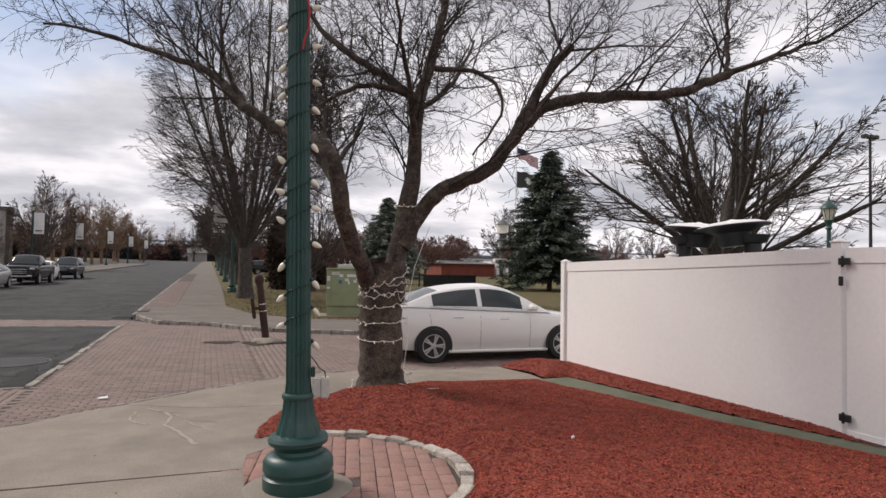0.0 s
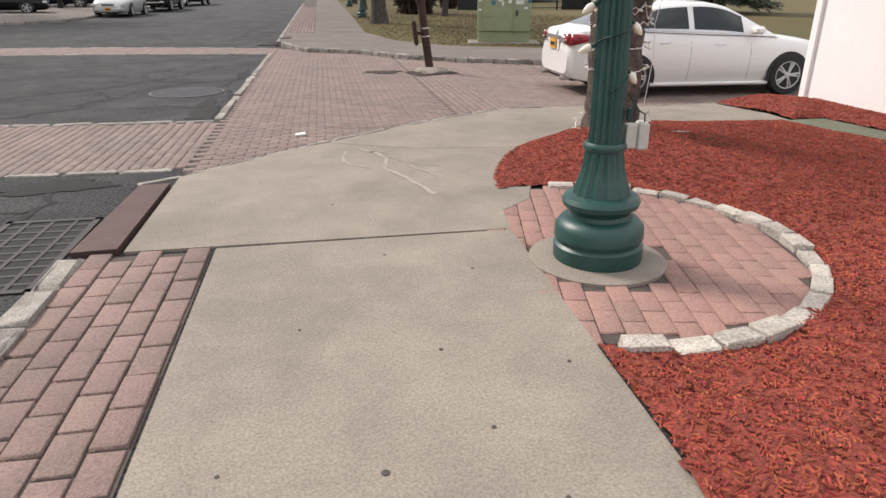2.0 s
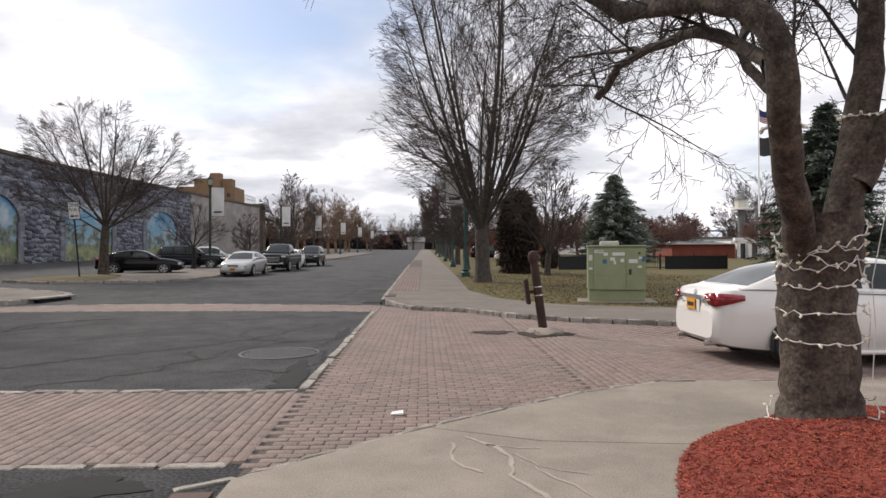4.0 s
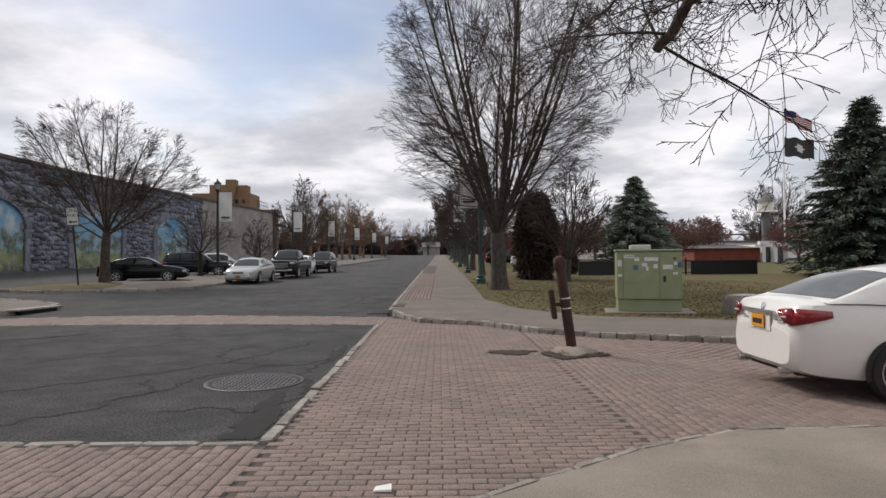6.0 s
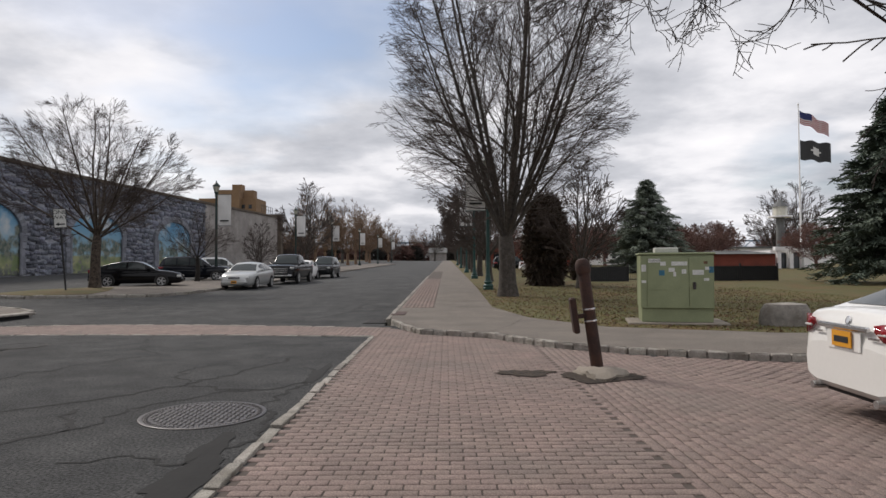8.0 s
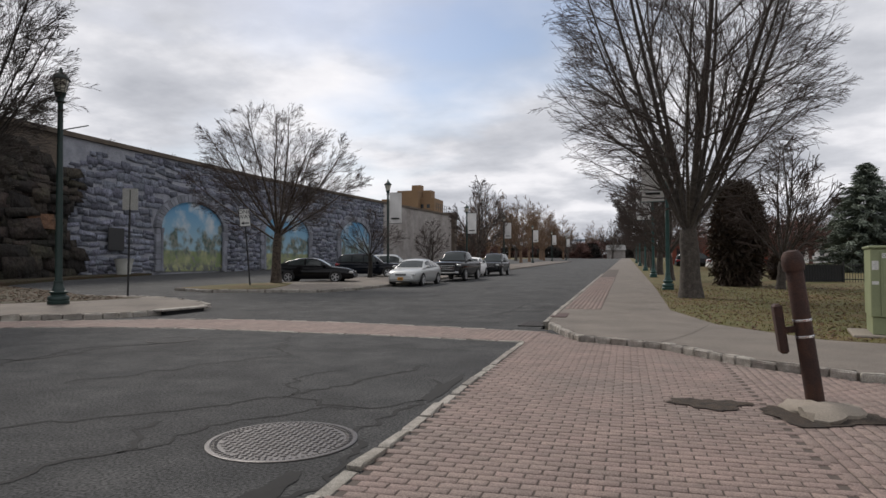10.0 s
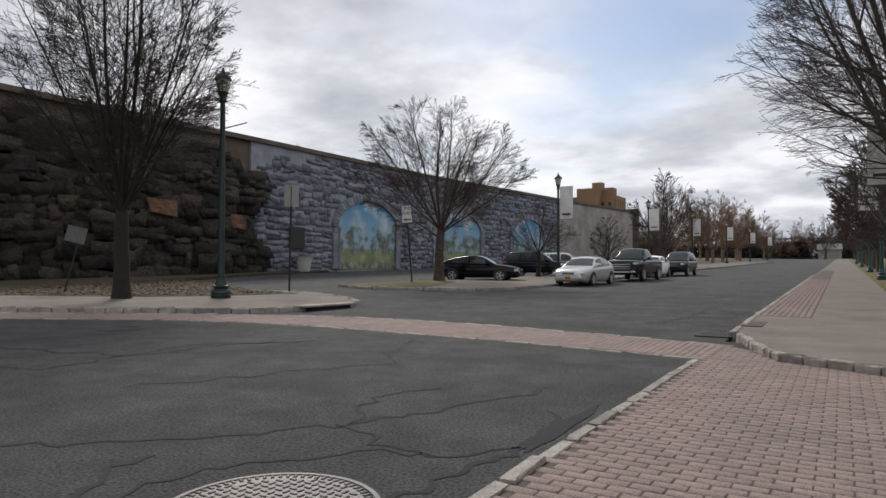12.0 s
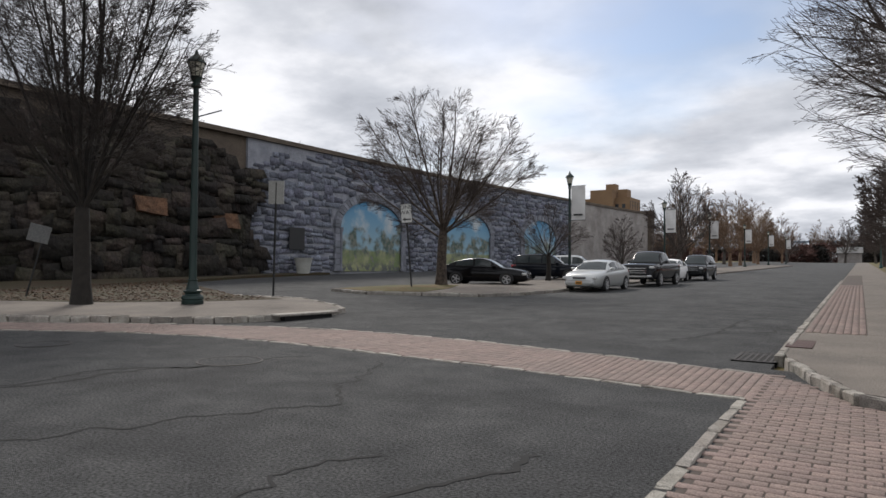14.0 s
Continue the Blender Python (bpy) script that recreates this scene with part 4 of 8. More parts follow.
# mural recess: painted panel, ring of voussoirs, jambs and sill
for k, a in enumerate(ARCHES):
    yc, half, z0, spring, crown = a
    mm = mural_mat("landscape_mural", k + 1)
    ang = math.atan2(wall_x(yc + 3) - wall_x(yc - 3), 6.0)
    base = Matrix.Translation((wall_x(yc), yc, 0)) @ Matrix.Rotation(-ang, 4, "Z")
    mural = thing("mural", "painted arched mural of blue sky, trees and meadow framed in stone", "mural", base, "murals on the wall")
    pts = [(half * math.cos(t), spring + (crown - spring) * math.sin(t)) for t in np.linspace(0, math.pi, 33)]
    outline = [(half, z0)] + pts + [(-half, z0)]
    b = MB()
    b.add([(-0.04, y, z) for y, z in outline] + [(-0.12, y, z) for y, z in outline], [tuple(range(len(outline)))])
    part("painting", b, mm, mural)
    n = 30
    for i in range(n):
        t0, t1 = math.pi * i / n + 0.006, math.pi * (i + 1) / n - 0.006
        v = []
        for x in (-0.3, 0.14 + 0.03 * rng.random()):
            for t, r in ((t0, 0.0), (t1, 0.0), (t1, 0.62), (t0, 0.62)):
                v.append((x, (half + r) * math.cos(t), spring + (crown - spring + r) * math.sin(t)))
        part("ring_stone", MB().add(v, [(0, 1, 2, 3), (7, 6, 5, 4), (0, 4, 5, 1), (1, 5, 6, 2), (2, 6, 7, 3), (3, 7, 4, 0)]), RINGSTONE, mural)
    for s in (-1, 1):
        z = z0
        while z < spring - 0.05:
            h = min(rng.uniform(0.35, 0.6), spring - z)
            w = rng.uniform(0.45, 0.62)
            part("jamb_stone", MB().box(-0.3, min(s * half, s * (half + w)), z + 0.01, 0.12, max(s * half, s * (half + w)), z + h - 0.01, bevel=0.03), RINGSTONE, mural)
            z += h
        col = MB().lathe([(0.16, z0), (0.16, z0 + 0.2), (0.11, z0 + 0.3), (0.10, spring - 0.4), (0.16, spring - 0.25), (0.17, spring)], 12, Matrix.Translation((0.12, s * (half - 0.08), 0)))
        part("half_column", col, RINGSTONE, mural, smooth=True)

# rock face: big rough blocks at the dark end
rockface = thing("rock_face", "dark brown rough rock face with ledges and rusty blocks", "rock face", kind="structure")
rng = random.Random(77)
rocks, rust = [], []
z = -0.2
while z < TOP - 1.4:
    h = rng.uniform(0.30, 0.80)
    y = 8.0 + rng.random()
    while y < 39.8 + 0.8 * math.sin(z * 1.3):
        w = rng.uniform(0.5, 1.0) * rng.choice((0.6, 1.0, 1.7))
        lim = TOP - 1.0 - 1.4 * clamp01((y - 35) / 6) + 0.4 * math.sin(y * 1.1)
        if z + h < lim:
            slope = 1.4 * (1 - z / TOP) * clamp01((40 - y) / 5)
            rocks.append((y + w / 2, z + h / 2 + rng.uniform(-0.14, 0.14), w * 1.16, h * rng.uniform(1.05, 1.5), rng.uniform(-0.07, 0.09) + slope + 0.24 * math.sin(y * 0.9 + z) * math.sin(z * 1.4)))
        y += w
    z += h
rows_rock = [(y, zz, w, h, pr) for y, zz, w, h, pr in rocks]
face_stones("rock", "rock_rest", rockface, rows_rock, ROCK, (27, 39.8), jitter=0.18, thick=0.9, roll=0.14)
for y, z, w, h in ((32.0, 4.5, 1.5, 0.75), (37.2, 4.05, 1.8, 0.8)):
    m = Matrix.Translation((wall_x(y) + 0.62 + 1.4 * (1 - z / TOP) * clamp01((40 - y) / 5) - 0.85 + 0.3, y, z))
    b = MB().add([tuple(p) for p in rock_template(rng, 0.16)[:, [2, 0, 1]] * (1.0, w, h)], CF.tolist(), m)
    part("rusty_rock", b, RUSTROCK, rockface, "rust-stained brown block")

# ---- trees ----


class Wood:
    """Gathers tapered branches and turns them into tubes in batches."""

    def __init__(self):
        self.groups = {}

    def add(self, pts, radii, sides):
        self.groups.setdefault((len(pts), sides), []).append((pts, radii))

    def arrays(self):
        V, F, base = [], [], 0
        for (k, s), items in self.groups.items():
            P = np.array([i[0] for i in items], float)
            Rr = np.array([i[1] for i in items], float)
            T = np.empty_like(P)
            T[:, 1:-1] = P[:, 2:] - P[:, :-2]
            T[:, 0], T[:, -1] = P[:, 1] - P[:, 0], P[:, -1] - P[:, -2]
            T /= np.linalg.norm(T, axis=-1, keepdims=True) + 1e-9
            main = P[:, -1] - P[:, 0]
            main /= np.linalg.norm(main, axis=-1, keepdims=True) + 1e-9
            ref = np.where(np.abs(main[:, 2:3]) < 0.85, np.array([[0.0, 0.0, 1.0]]), np.array([[1.0, 0.0, 0.0]]))[:, None]
            A = np.cross(T, np.broadcast_to(ref, T.shape))
            A /= np.linalg.norm(A, axis=-1, keepdims=True) + 1e-9
            B = np.cross(T, A)
            ang = np.arange(s) * 2 * math.pi / s
            ring = (A[:, :, None] * np.cos(ang)[None, None, :, None] + B[:, :, None] * np.sin(ang)[None, None, :, None]) * Rr[:, :, None, None] + P[:, :, None]
            V.append(ring.reshape(-1, 3))
            n = len(items)
            i, j = np.arange(k - 1)[:, None] * s, np.arange(s)[None]
            q = np.stack([i + j, i + (j + 1) % s, i + s + (j + 1) % s, i + s + j], -1).reshape(-1, 4)
            F.append((q[None] + (np.arange(n) * k * s)[:, None, None]).reshape(-1, 4) + base)
            base += n * k * s
        return np.concatenate(V), np.concatenate(F)

    def mesh(self, name, material):
        v, f = self.arrays()
        return mesh_np(name, v, f, material, True)


def unit(v):
    n = math.sqrt(v[0] * v[0] + v[1] * v[1] + v[2] * v[2]) or 1.0
    return (v[0] / n, v[1] / n, v[2] / n)


def bend(d, rng, amount, up):
    return unit((d[0] + rng.gauss(0, amount), d[1] + rng.gauss(0, amount), d[2] + rng.gauss(0, amount) + up))


def side_way(d, rng, angle):
    """A direction that leaves d by the given angle, turned at random round it."""
    a = rng.uniform(0, 2 * math.pi)
    ref = (0, 0, 1) if abs(d[2]) < 0.9 else (1, 0, 0)
    p = unit((d[1] * ref[2] - d[2] * ref[1], d[2] * ref[0] - d[0] * ref[2], d[0] * ref[1] - d[1] * ref[0]))
    q = (d[1] * p[2] - d[2] * p[1], d[2] * p[0] - d[0] * p[2], d[0] * p[1] - d[1] * p[0])
    c, s = math.cos(angle), math.sin(angle)
    return unit(tuple(d[i] * c + (p[i] * math.cos(a) + q[i] * math.sin(a)) * s for i in range(3)))


def limb(wood, fine, rng, p, d, length, r, level, spec):
    """Grows one branch with its side branches; spec gives for each level: count, length ratio, angle, wander, lift."""
    k = 6 if level <= 1 else (5 if level == 2 else 4)
    pts, rad = [p], [r]
    step = length / (k - 1)
    count, ratio, angle, wander, lift = spec[min(level, len(spec) - 1)]
    ways = [d]
    for i in range(1, k):
        d = bend(d, rng, wander, lift)
        p = (p[0] + d[0] * step, p[1] + d[1] * step, p[2] + d[2] * step)
        pts.append(p)
        rad.append(max(spec_tip, r * (1 - 0.72 * i / (k - 1))))
        ways.append(d)
    (wood if r > 0.03 else fine).add(pts, rad, 8 if r > 0.09 else (5 if r > 0.03 else 3))
    if level + 1 >= len(spec):
        return
    for c in range(count):
        f = 0.14 + 0.86 * (c + rng.random()) / count
        i = min(k - 2, int(f * (k - 1)))
        q = f * (k - 1) - i
        a, b = pts[i], pts[i + 1]
        s = tuple(a[j] + (b[j] - a[j]) * q for j in range(3))
        rr = (rad[i] + (rad[i + 1] - rad[i]) * q) * rng.uniform(0.45, 0.7)
        ln = length * ratio * rng.uniform(0.65, 1.2) * (1.12 - 0.45 * f)
        limb(wood, fine, rng, s, side_way(ways[i], rng, angle * rng.uniform(0.7, 1.3)), ln, max(spec_tip, rr), level + 1, spec)


spec_tip = 0.006


def crown_limb(wood, fine, rng, p, d, length, r, level, spec, egg):
    """Grows a branch with its side branches and stops it where it leaves the crown's outline egg = (radius, middle, up, down)."""
    count, ratio, angle, wander, lift = spec[min(level, len(spec) - 1)]
    k = 8 if level == 0 else (6 if level == 1 else 4)
    step = length / (k - 1)
    edge = rng.uniform(0.86, 1.06)
    pts, rad, ways = [p], [r], [d]
    for i in range(1, k):
        d = bend(d, rng, wander, lift)
        p = (p[0] + d[0] * step, p[1] + d[1] * step, p[2] + d[2] * step)
        q = (p[2] - egg[1]) / (egg[2] if p[2] > egg[1] else egg[3])
        over = math.sqrt((p[0] ** 2 + p[1] ** 2) / egg[0] ** 2 + q * q) / edge
        if i > 1 and over > 1:
            back = min(0.9, (over - 1) * egg[0] / step)
            pts.append(tuple(p[j] - d[j] * step * back for j in range(3)))
            ways.append(d)
            break
        pts.append(p)
        ways.append(d)
    k = len(pts)
    rad = [max(spec_tip, r * (1 - 0.78 * i / (k - 1))) for i in range(k)]
    (wood if r > 0.03 else fine).add(pts, rad, 8 if r > 0.09 else (5 if r > 0.03 else 3))
    if level + 1 >= len(spec):
        return
    for c in range(count):
        f = 0.12 + 0.88 * (c + rng.random()) / count
        i = min(k - 2, int(f * (k - 1)))
        q = f * (k - 1) - i
        a, b = pts[i], pts[i + 1]
        s = tuple(a[j] + (b[j] - a[j]) * q for j in range(3))
        rr = (rad[i] + (rad[i + 1] - rad[i]) * q) * rng.uniform(0.34, 0.56)
        way = side_way(ways[i], rng, angle * rng.uniform(0.7, 1.3))
        out = math.hypot(s[0], s[1]) + 0.3
        way = unit((way[0] + 0.25 * s[0] / out, way[1] + 0.25 * s[1] / out, way[2]))
        crown_limb(wood, fine, rng, s, way, length * ratio * rng.uniform(0.7, 1.2) * (1.1 - 0.4 * f), max(spec_tip, rr), level + 1, spec, egg)


def bare_tree(name, label, m, seed, trunk_r, fork, scaffolds, widest, egg, spec, bark, twig, group="", stout=0.28):
    """A leafless tree: flared trunk, scaffold limbs that open up to widest radians, branches and twigs inside the crown's outline."""
    rng = random.Random(seed)
    wood, fine = Wood(), Wood()
    lean = [(0, 0, -0.15)]
    for i in range(1, 6):
        lean.append((lean[-1][0] + rng.uniform(-0.04, 0.04), lean[-1][1] + rng.uniform(-0.04, 0.04), fork * i / 5))
    wood.add(lean, [trunk_r * v for v in (1.45, 1.1, 1.0, 0.96, 0.95, 0.8)], 12)
    for i in range(scaffolds):
        a = i * 2.39996 + rng.uniform(-0.25, 0.25)
        f = (i + 0.3) / scaffolds
        tilt = widest * math.sqrt(f) * rng.uniform(0.88, 1.08)
        d = (math.sin(tilt) * math.cos(a), math.sin(tilt) * math.sin(a), math.cos(tilt))
        z = fork * (1.0 - 0.22 * f * rng.random())
        reach = math.hypot(egg[0], egg[2]) if tilt > 0.5 else egg[1] + egg[2] - z
        crown_limb(wood, fine, rng, (lean[5][0] * 0.9, lean[5][1] * 0.9, z), d, reach * rng.uniform(0.95, 1.1), trunk_r * stout * (1.25 - 0.5 * f), 0, spec, egg)
    tree = thing(name, label, "tree", m, group)
    part("trunk", wood.mesh("trunk", bark), bark, tree)
    part("crown", fine.mesh("crown", twig), twig, tree, "bare brown twigs")
    return tree


UPRIGHT = [(14, 0.33, 0.9, 0.045, 0.05), (8, 0.5, 0.6, 0.07, 0.06), (5, 0.5, 0.55, 0.08, 0.05), (3, 0.6, 0.45, 0.06, 0.03), (0, 0, 0, 0.06, 0.02)]
ROUND = [(12, 0.42, 0.7, 0.06, 0.03), (7, 0.5, 0.58, 0.07, 0.045), (5, 0.52, 0.48, 0.06, 0.03), (3, 0.6, 0.42, 0.06, 0.03), (0, 0, 0, 0.06, 0.02)]
SPREADING = [(9, 0.45, 0.6, 0.07, 0.01), (6, 0.5, 0.6, 0.07, 0.03), (5, 0.52, 0.55, 0.07, 0.03), (3, 0.6, 0.45, 0.07, 0.02), (0, 0, 0, 0.06, 0.02)]


def on(x, y, dz=0.0, turn=0.0):
    return pose(x, y, gf(x, y) + dz, 0, 0, turn)


spec_tip = 0.005
bare_tree("street_tree", "large leafless upright street tree with grey flaky trunk", on(1.3, 31.3, 0.1), 3, 0.33, 2.4, 17, 0.74, (4.8, 8.0, 8.0, 6.0), UPRIGHT, GREYBARK, TWIG)
bare_tree("verge_tree", "dark leafless tree on the verge by the rock face", on(-19.9, 21.3, 0.13), 9, 0.22, 2.7, 16, 0.72, (3.25, 8.0, 5.2, 5.0), UPRIGHT, DARKBARK, DARKTWIG)
bare_tree("island_tree", "leafless round-crowned tree on the pavement island", on(-19.2, 38.6, 0.12), 15, 0.24, 2.7, 15, 1.15, (4.75, 5.6, 4.1, 2.9), ROUND, BARK, TWIG)
small = bare_tree("small_tree", "small spreading leafless tree beside parked cars", on(-17.6, 48.0, 0.12), 23, 0.14, 1.5, 9, 1.25, (2.5, 3.0, 1.7, 1.5), SPREADING[:4], DARKBARK, TWIG)

# ---- the near corner: lamp, tree, fence, car ----


def lamp_post(name, label, m, height, shaft_r, paint, group="", banner=0, near=False):
    """A cast lamp post: drum foot, ring, bell, fluted shaft, lantern with cap and finial; banner -1 or 1 hangs a cloth to that side."""
    k = shaft_r / 0.095
    post = thing(name, label, "street lamp", m, group)
    s = 40 if near else 16
    foot = MB().lathe([(0.275 * k, 0.0), (0.28 * k, 0.02), (0.28 * k, 0.1), (0.262 * k, 0.115), (0.262 * k, 0.13), (0.278 * k, 0.15), (0.275 * k, 0.215), (0.245 * k, 0.255), (0.2 * k, 0.275)], s)
    part("foot", foot, paint, post, smooth=True)
    ring = MB().lathe([(0.195 * k, 0.27), (0.185 * k, 0.3), (0.2 * k, 0.325), (0.232 * k, 0.345), (0.24 * k, 0.375), (0.225 * k, 0.4), (0.18 * k, 0.415)], s)
    part("ring", ring, paint, post, smooth=True)
    bell = MB().lathe([(0.18 * k, 0.41), (0.165 * k, 0.46), (0.145 * k, 0.52), (0.128 * k, 0.58), (0.118 * k, 0.66), (0.116 * k, 0.68)], 64 if near else 16, flutes=16 if near else 0, depth=0.012)
    part("bell", bell, paint, post, smooth=True)
    collar = MB().lathe([(0.12 * k, 0.675), (0.13 * k, 0.69), (0.13 * k, 0.71), (0.118 * k, 0.725)], s)
    part("collar", collar, paint, post, smooth=True)
    top = height - 1.15
    shaft = MB().lathe([(0.106 * k, 0.72), (0.104 * k, 0.76), (0.099 * k, 0.8), (0.096 * k, 1.6), (0.088 * k, top * 0.6), (0.072 * k, top)], 96 if near else 12, flutes=16 if near else 0, depth=0.013)
    part("shaft", shaft, paint, post, smooth=True)
    neck = MB().lathe([(0.075 * k, top), (0.13 * k, top + 0.05), (0.1 * k, top + 0.1), (0.09 * k, top + 0.16), (0.15 * k, top + 0.3), (0.16 * k, top + 0.34)], 12)
    part("neck", neck, paint, post, smooth=True)
    glass = MB().lathe([(0.13, top + 0.34), (0.23, top + 0.74)], 8)
    part("lantern_glass", glass, LANTERN, post)
    for i in range(8):
        a = 2 * math.pi * i / 8
        part("glazing_bar", MB().tube([(0.135 * math.cos(a), 0.135 * math.sin(a), top + 0.34), (0.238 * math.cos(a), 0.238 * math.sin(a), top + 0.75)], 0.012, 4), paint, post)
    cap = MB().lathe([(0.28, top + 0.74), (0.27, top + 0.78), (0.2, top + 0.88), (0.12, top + 0.95), (0.07, top + 1.0), (0.05, top + 1.06), (0.02, top + 1.15)], 16)
    part("cap", cap, paint, post, smooth=True)
    if banner:
        for z in (3.8, 6.02):
            part("banner_arm", MB().tube([(0, 0, z), (banner * 1.1, 0, z)], 0.018, 5), paint, post)
        cloth = MB()
        n = 8
        for j in range(n + 1):
            z = 3.82 + 2.18 * j / n
            for i in range(5):
                cloth.v.append((banner * (0.12 + 0.92 * i / 4), 0.03 * math.sin(j * 0.7 + i * 0.9), z))
        for j in range(n):
            for i in range(4):
                cloth.f.append((j * 5 + i, j * 5 + i + 1, j * 5 + 6 + i, j * 5 + 5 + i))
        ob = part("banner", cloth, BANNER, post, "plain white cloth banner")
        ob.modifiers.new("thick", "SOLIDIFY").thickness = 0.006
        part("banner_print", MB().box(banner * 0.58 - 0.3, -0.05, 4.1, banner * 0.58 + 0.3, -0.035, 4.2), INK, post)
    return post


LX, LY = 0.30, 4.03
lamp_post("lamp_post", "dark green fluted cast iron lamp post wound with string lights", on(LX, LY, 0.03) @ pose(0, 0, 0, 0, -1.2, 0), 6.9, 0.092, GREEN, near=True)
footing = MB().lathe([(0.42, -0.05), (0.42, 0.025), (0.40, 0.032), (0.27, 0.034)], 40, Matrix.Translation((LX, LY, 0)))
tagged(new("lamp_footing", footing.mesh("lamp_footing", CONCRETE, True)), "round pale concrete footing under the lamp post", "footing")

# string lights wound round the lamp post
lights = thing("string_lights", "green wire with large white bulbs wound round the lamp post", "string lights", on(LX, LY, 0.03) @ pose(0, 0, 0, 0, -1.2, 0))


def shaft_radius(z):
    return float(np.interp(z, [0.7, 1.6, 3.5, 5.7], [0.092, 0.089, 0.081, 0.07]))


coil, turns = [], 13
for i in range(turns * 18 + 1):
    z = 1.02 + 3.4 * i / (turns * 18)
    a = -2.0 + 2 * math.pi * i / 18 + 0.25 * math.sin(i * 0.31)
    coil.append(((shaft_radius(z) + 0.006) * math.cos(a), (shaft_radius(z) + 0.006) * math.sin(a), z + 0.03 * math.sin(i * 0.11)))
part("wire", MB().tube(coil, 0.0055, 5), WIRE, lights, smooth=True)
bulb_me = MB().lathe([(0.006, 0.0), (0.014, 0.004), (0.019, 0.02), (0.0185, 0.032), (0.012, 0.052), (0.003, 0.064)], 10).mesh("bulb", BULB, True)
sock_me = MB().lathe([(0.008, -0.022), (0.011, -0.02), (0.011, 0.004), (0.009, 0.006)], 8).mesh("socket", WIRE, True)
rng = random.Random(4)
for i in range(5, turns * 18, 9):
    x, y, z = coil[i]
    out = Vector((x, y, 0)).normalized()
    d = (out * rng.uniform(0.5, 1.0) + Vector((0, 0, rng.choice((-1, -1, 0.6)) * rng.uniform(0.3, 1.0)))).normalized()
    m = Matrix.Translation(Vector((x, y, z)) + out * 0.014) @ d.to_track_quat("Z", "Y").to_matrix().to_4x4() @ Matrix.Scale(1.25, 4)
    ob = part("bulb", bulb_me, BULB, lights, m=m)
    sk = new("socket", sock_me)
    sk.parent = ob
cord = thing("red_cord", "red cord tied high on the lamp post", "cord", on(LX, LY, 0.03) @ pose(0, 0, 0, 0, -1.2, 0))
part("strand", MB().tube([(-0.02 + 0.01 * math.sin(k), -0.1 - 0.01 * k % 0.02, 4.2 - 0.06 * k) for k in range(6)] + [(0.05, -0.1, 3.8), (0.07, -0.095, 3.68), (0.06, -0.098, 3.55), (0.03, -0.1, 3.46), (0.015, -0.102, 3.38)], 0.009, 6), RIBBON, cord)
outlet = thing("outlet_box", "pale grey weatherproof outlet box on the lamp post", "outlet box", on(LX + 0.125, LY - 0.03, 0.16, -12) @ Matrix.Scale(0.8, 4))
part("body", MB().box(-0.045, -0.05, 0.70, 0.035, 0.05, 0.87, bevel=0.008), GREYBOX, outlet)
part("cover", MB().box(0.037, -0.065, 0.69, 0.115, 0.06, 0.89, bevel=0.014), GREYBOX, outlet, "bulging plastic cover")
part("cord", MB().tube([(0.08, -0.03, 0.89), (0.07, -0.05, 0.95), (0.02, -0.05, 0.98), (-0.02, -0.04, 1.04), (-0.06, -0.06, 1.1)], 0.006, 5), WIRE, outlet)
part("plug", MB().box(-0.06, -0.085, 0.9, -0.02, -0.05, 1.0, bevel=0.01), WIRE, outlet)

# round paver pad under the lamp
pad_poly = [(PAD_C[0] + (PAD_R - 0.06) * math.cos(t), PAD_C[1] + (PAD_R - 0.06) * math.sin(t)) for t in np.linspace(0, 2 * math.pi, 40, endpoint=False)]
pad_poly = [(max(x, -0.11 + 0.09 * (y > 4.7)), y) for x, y in pad_poly]
pad = sheet("lamp_pad", pad_poly, 0.004, 0.06, JOINT, label="round pad of pink brick pavers with a granite sett edge", category="paving")

# the ornamental tree by the crossing; limbs given as along, up, away
TB, TR, TF = Vector((1.78, 7.22, 0.16)), Vector((0.94, -0.341, 0)), Vector((0.341, 0.94, 0))


def tp(u, v, w=0.0):
    return tuple((TR * u + TF * w + Vector((0, 0, v))) * 0.845)


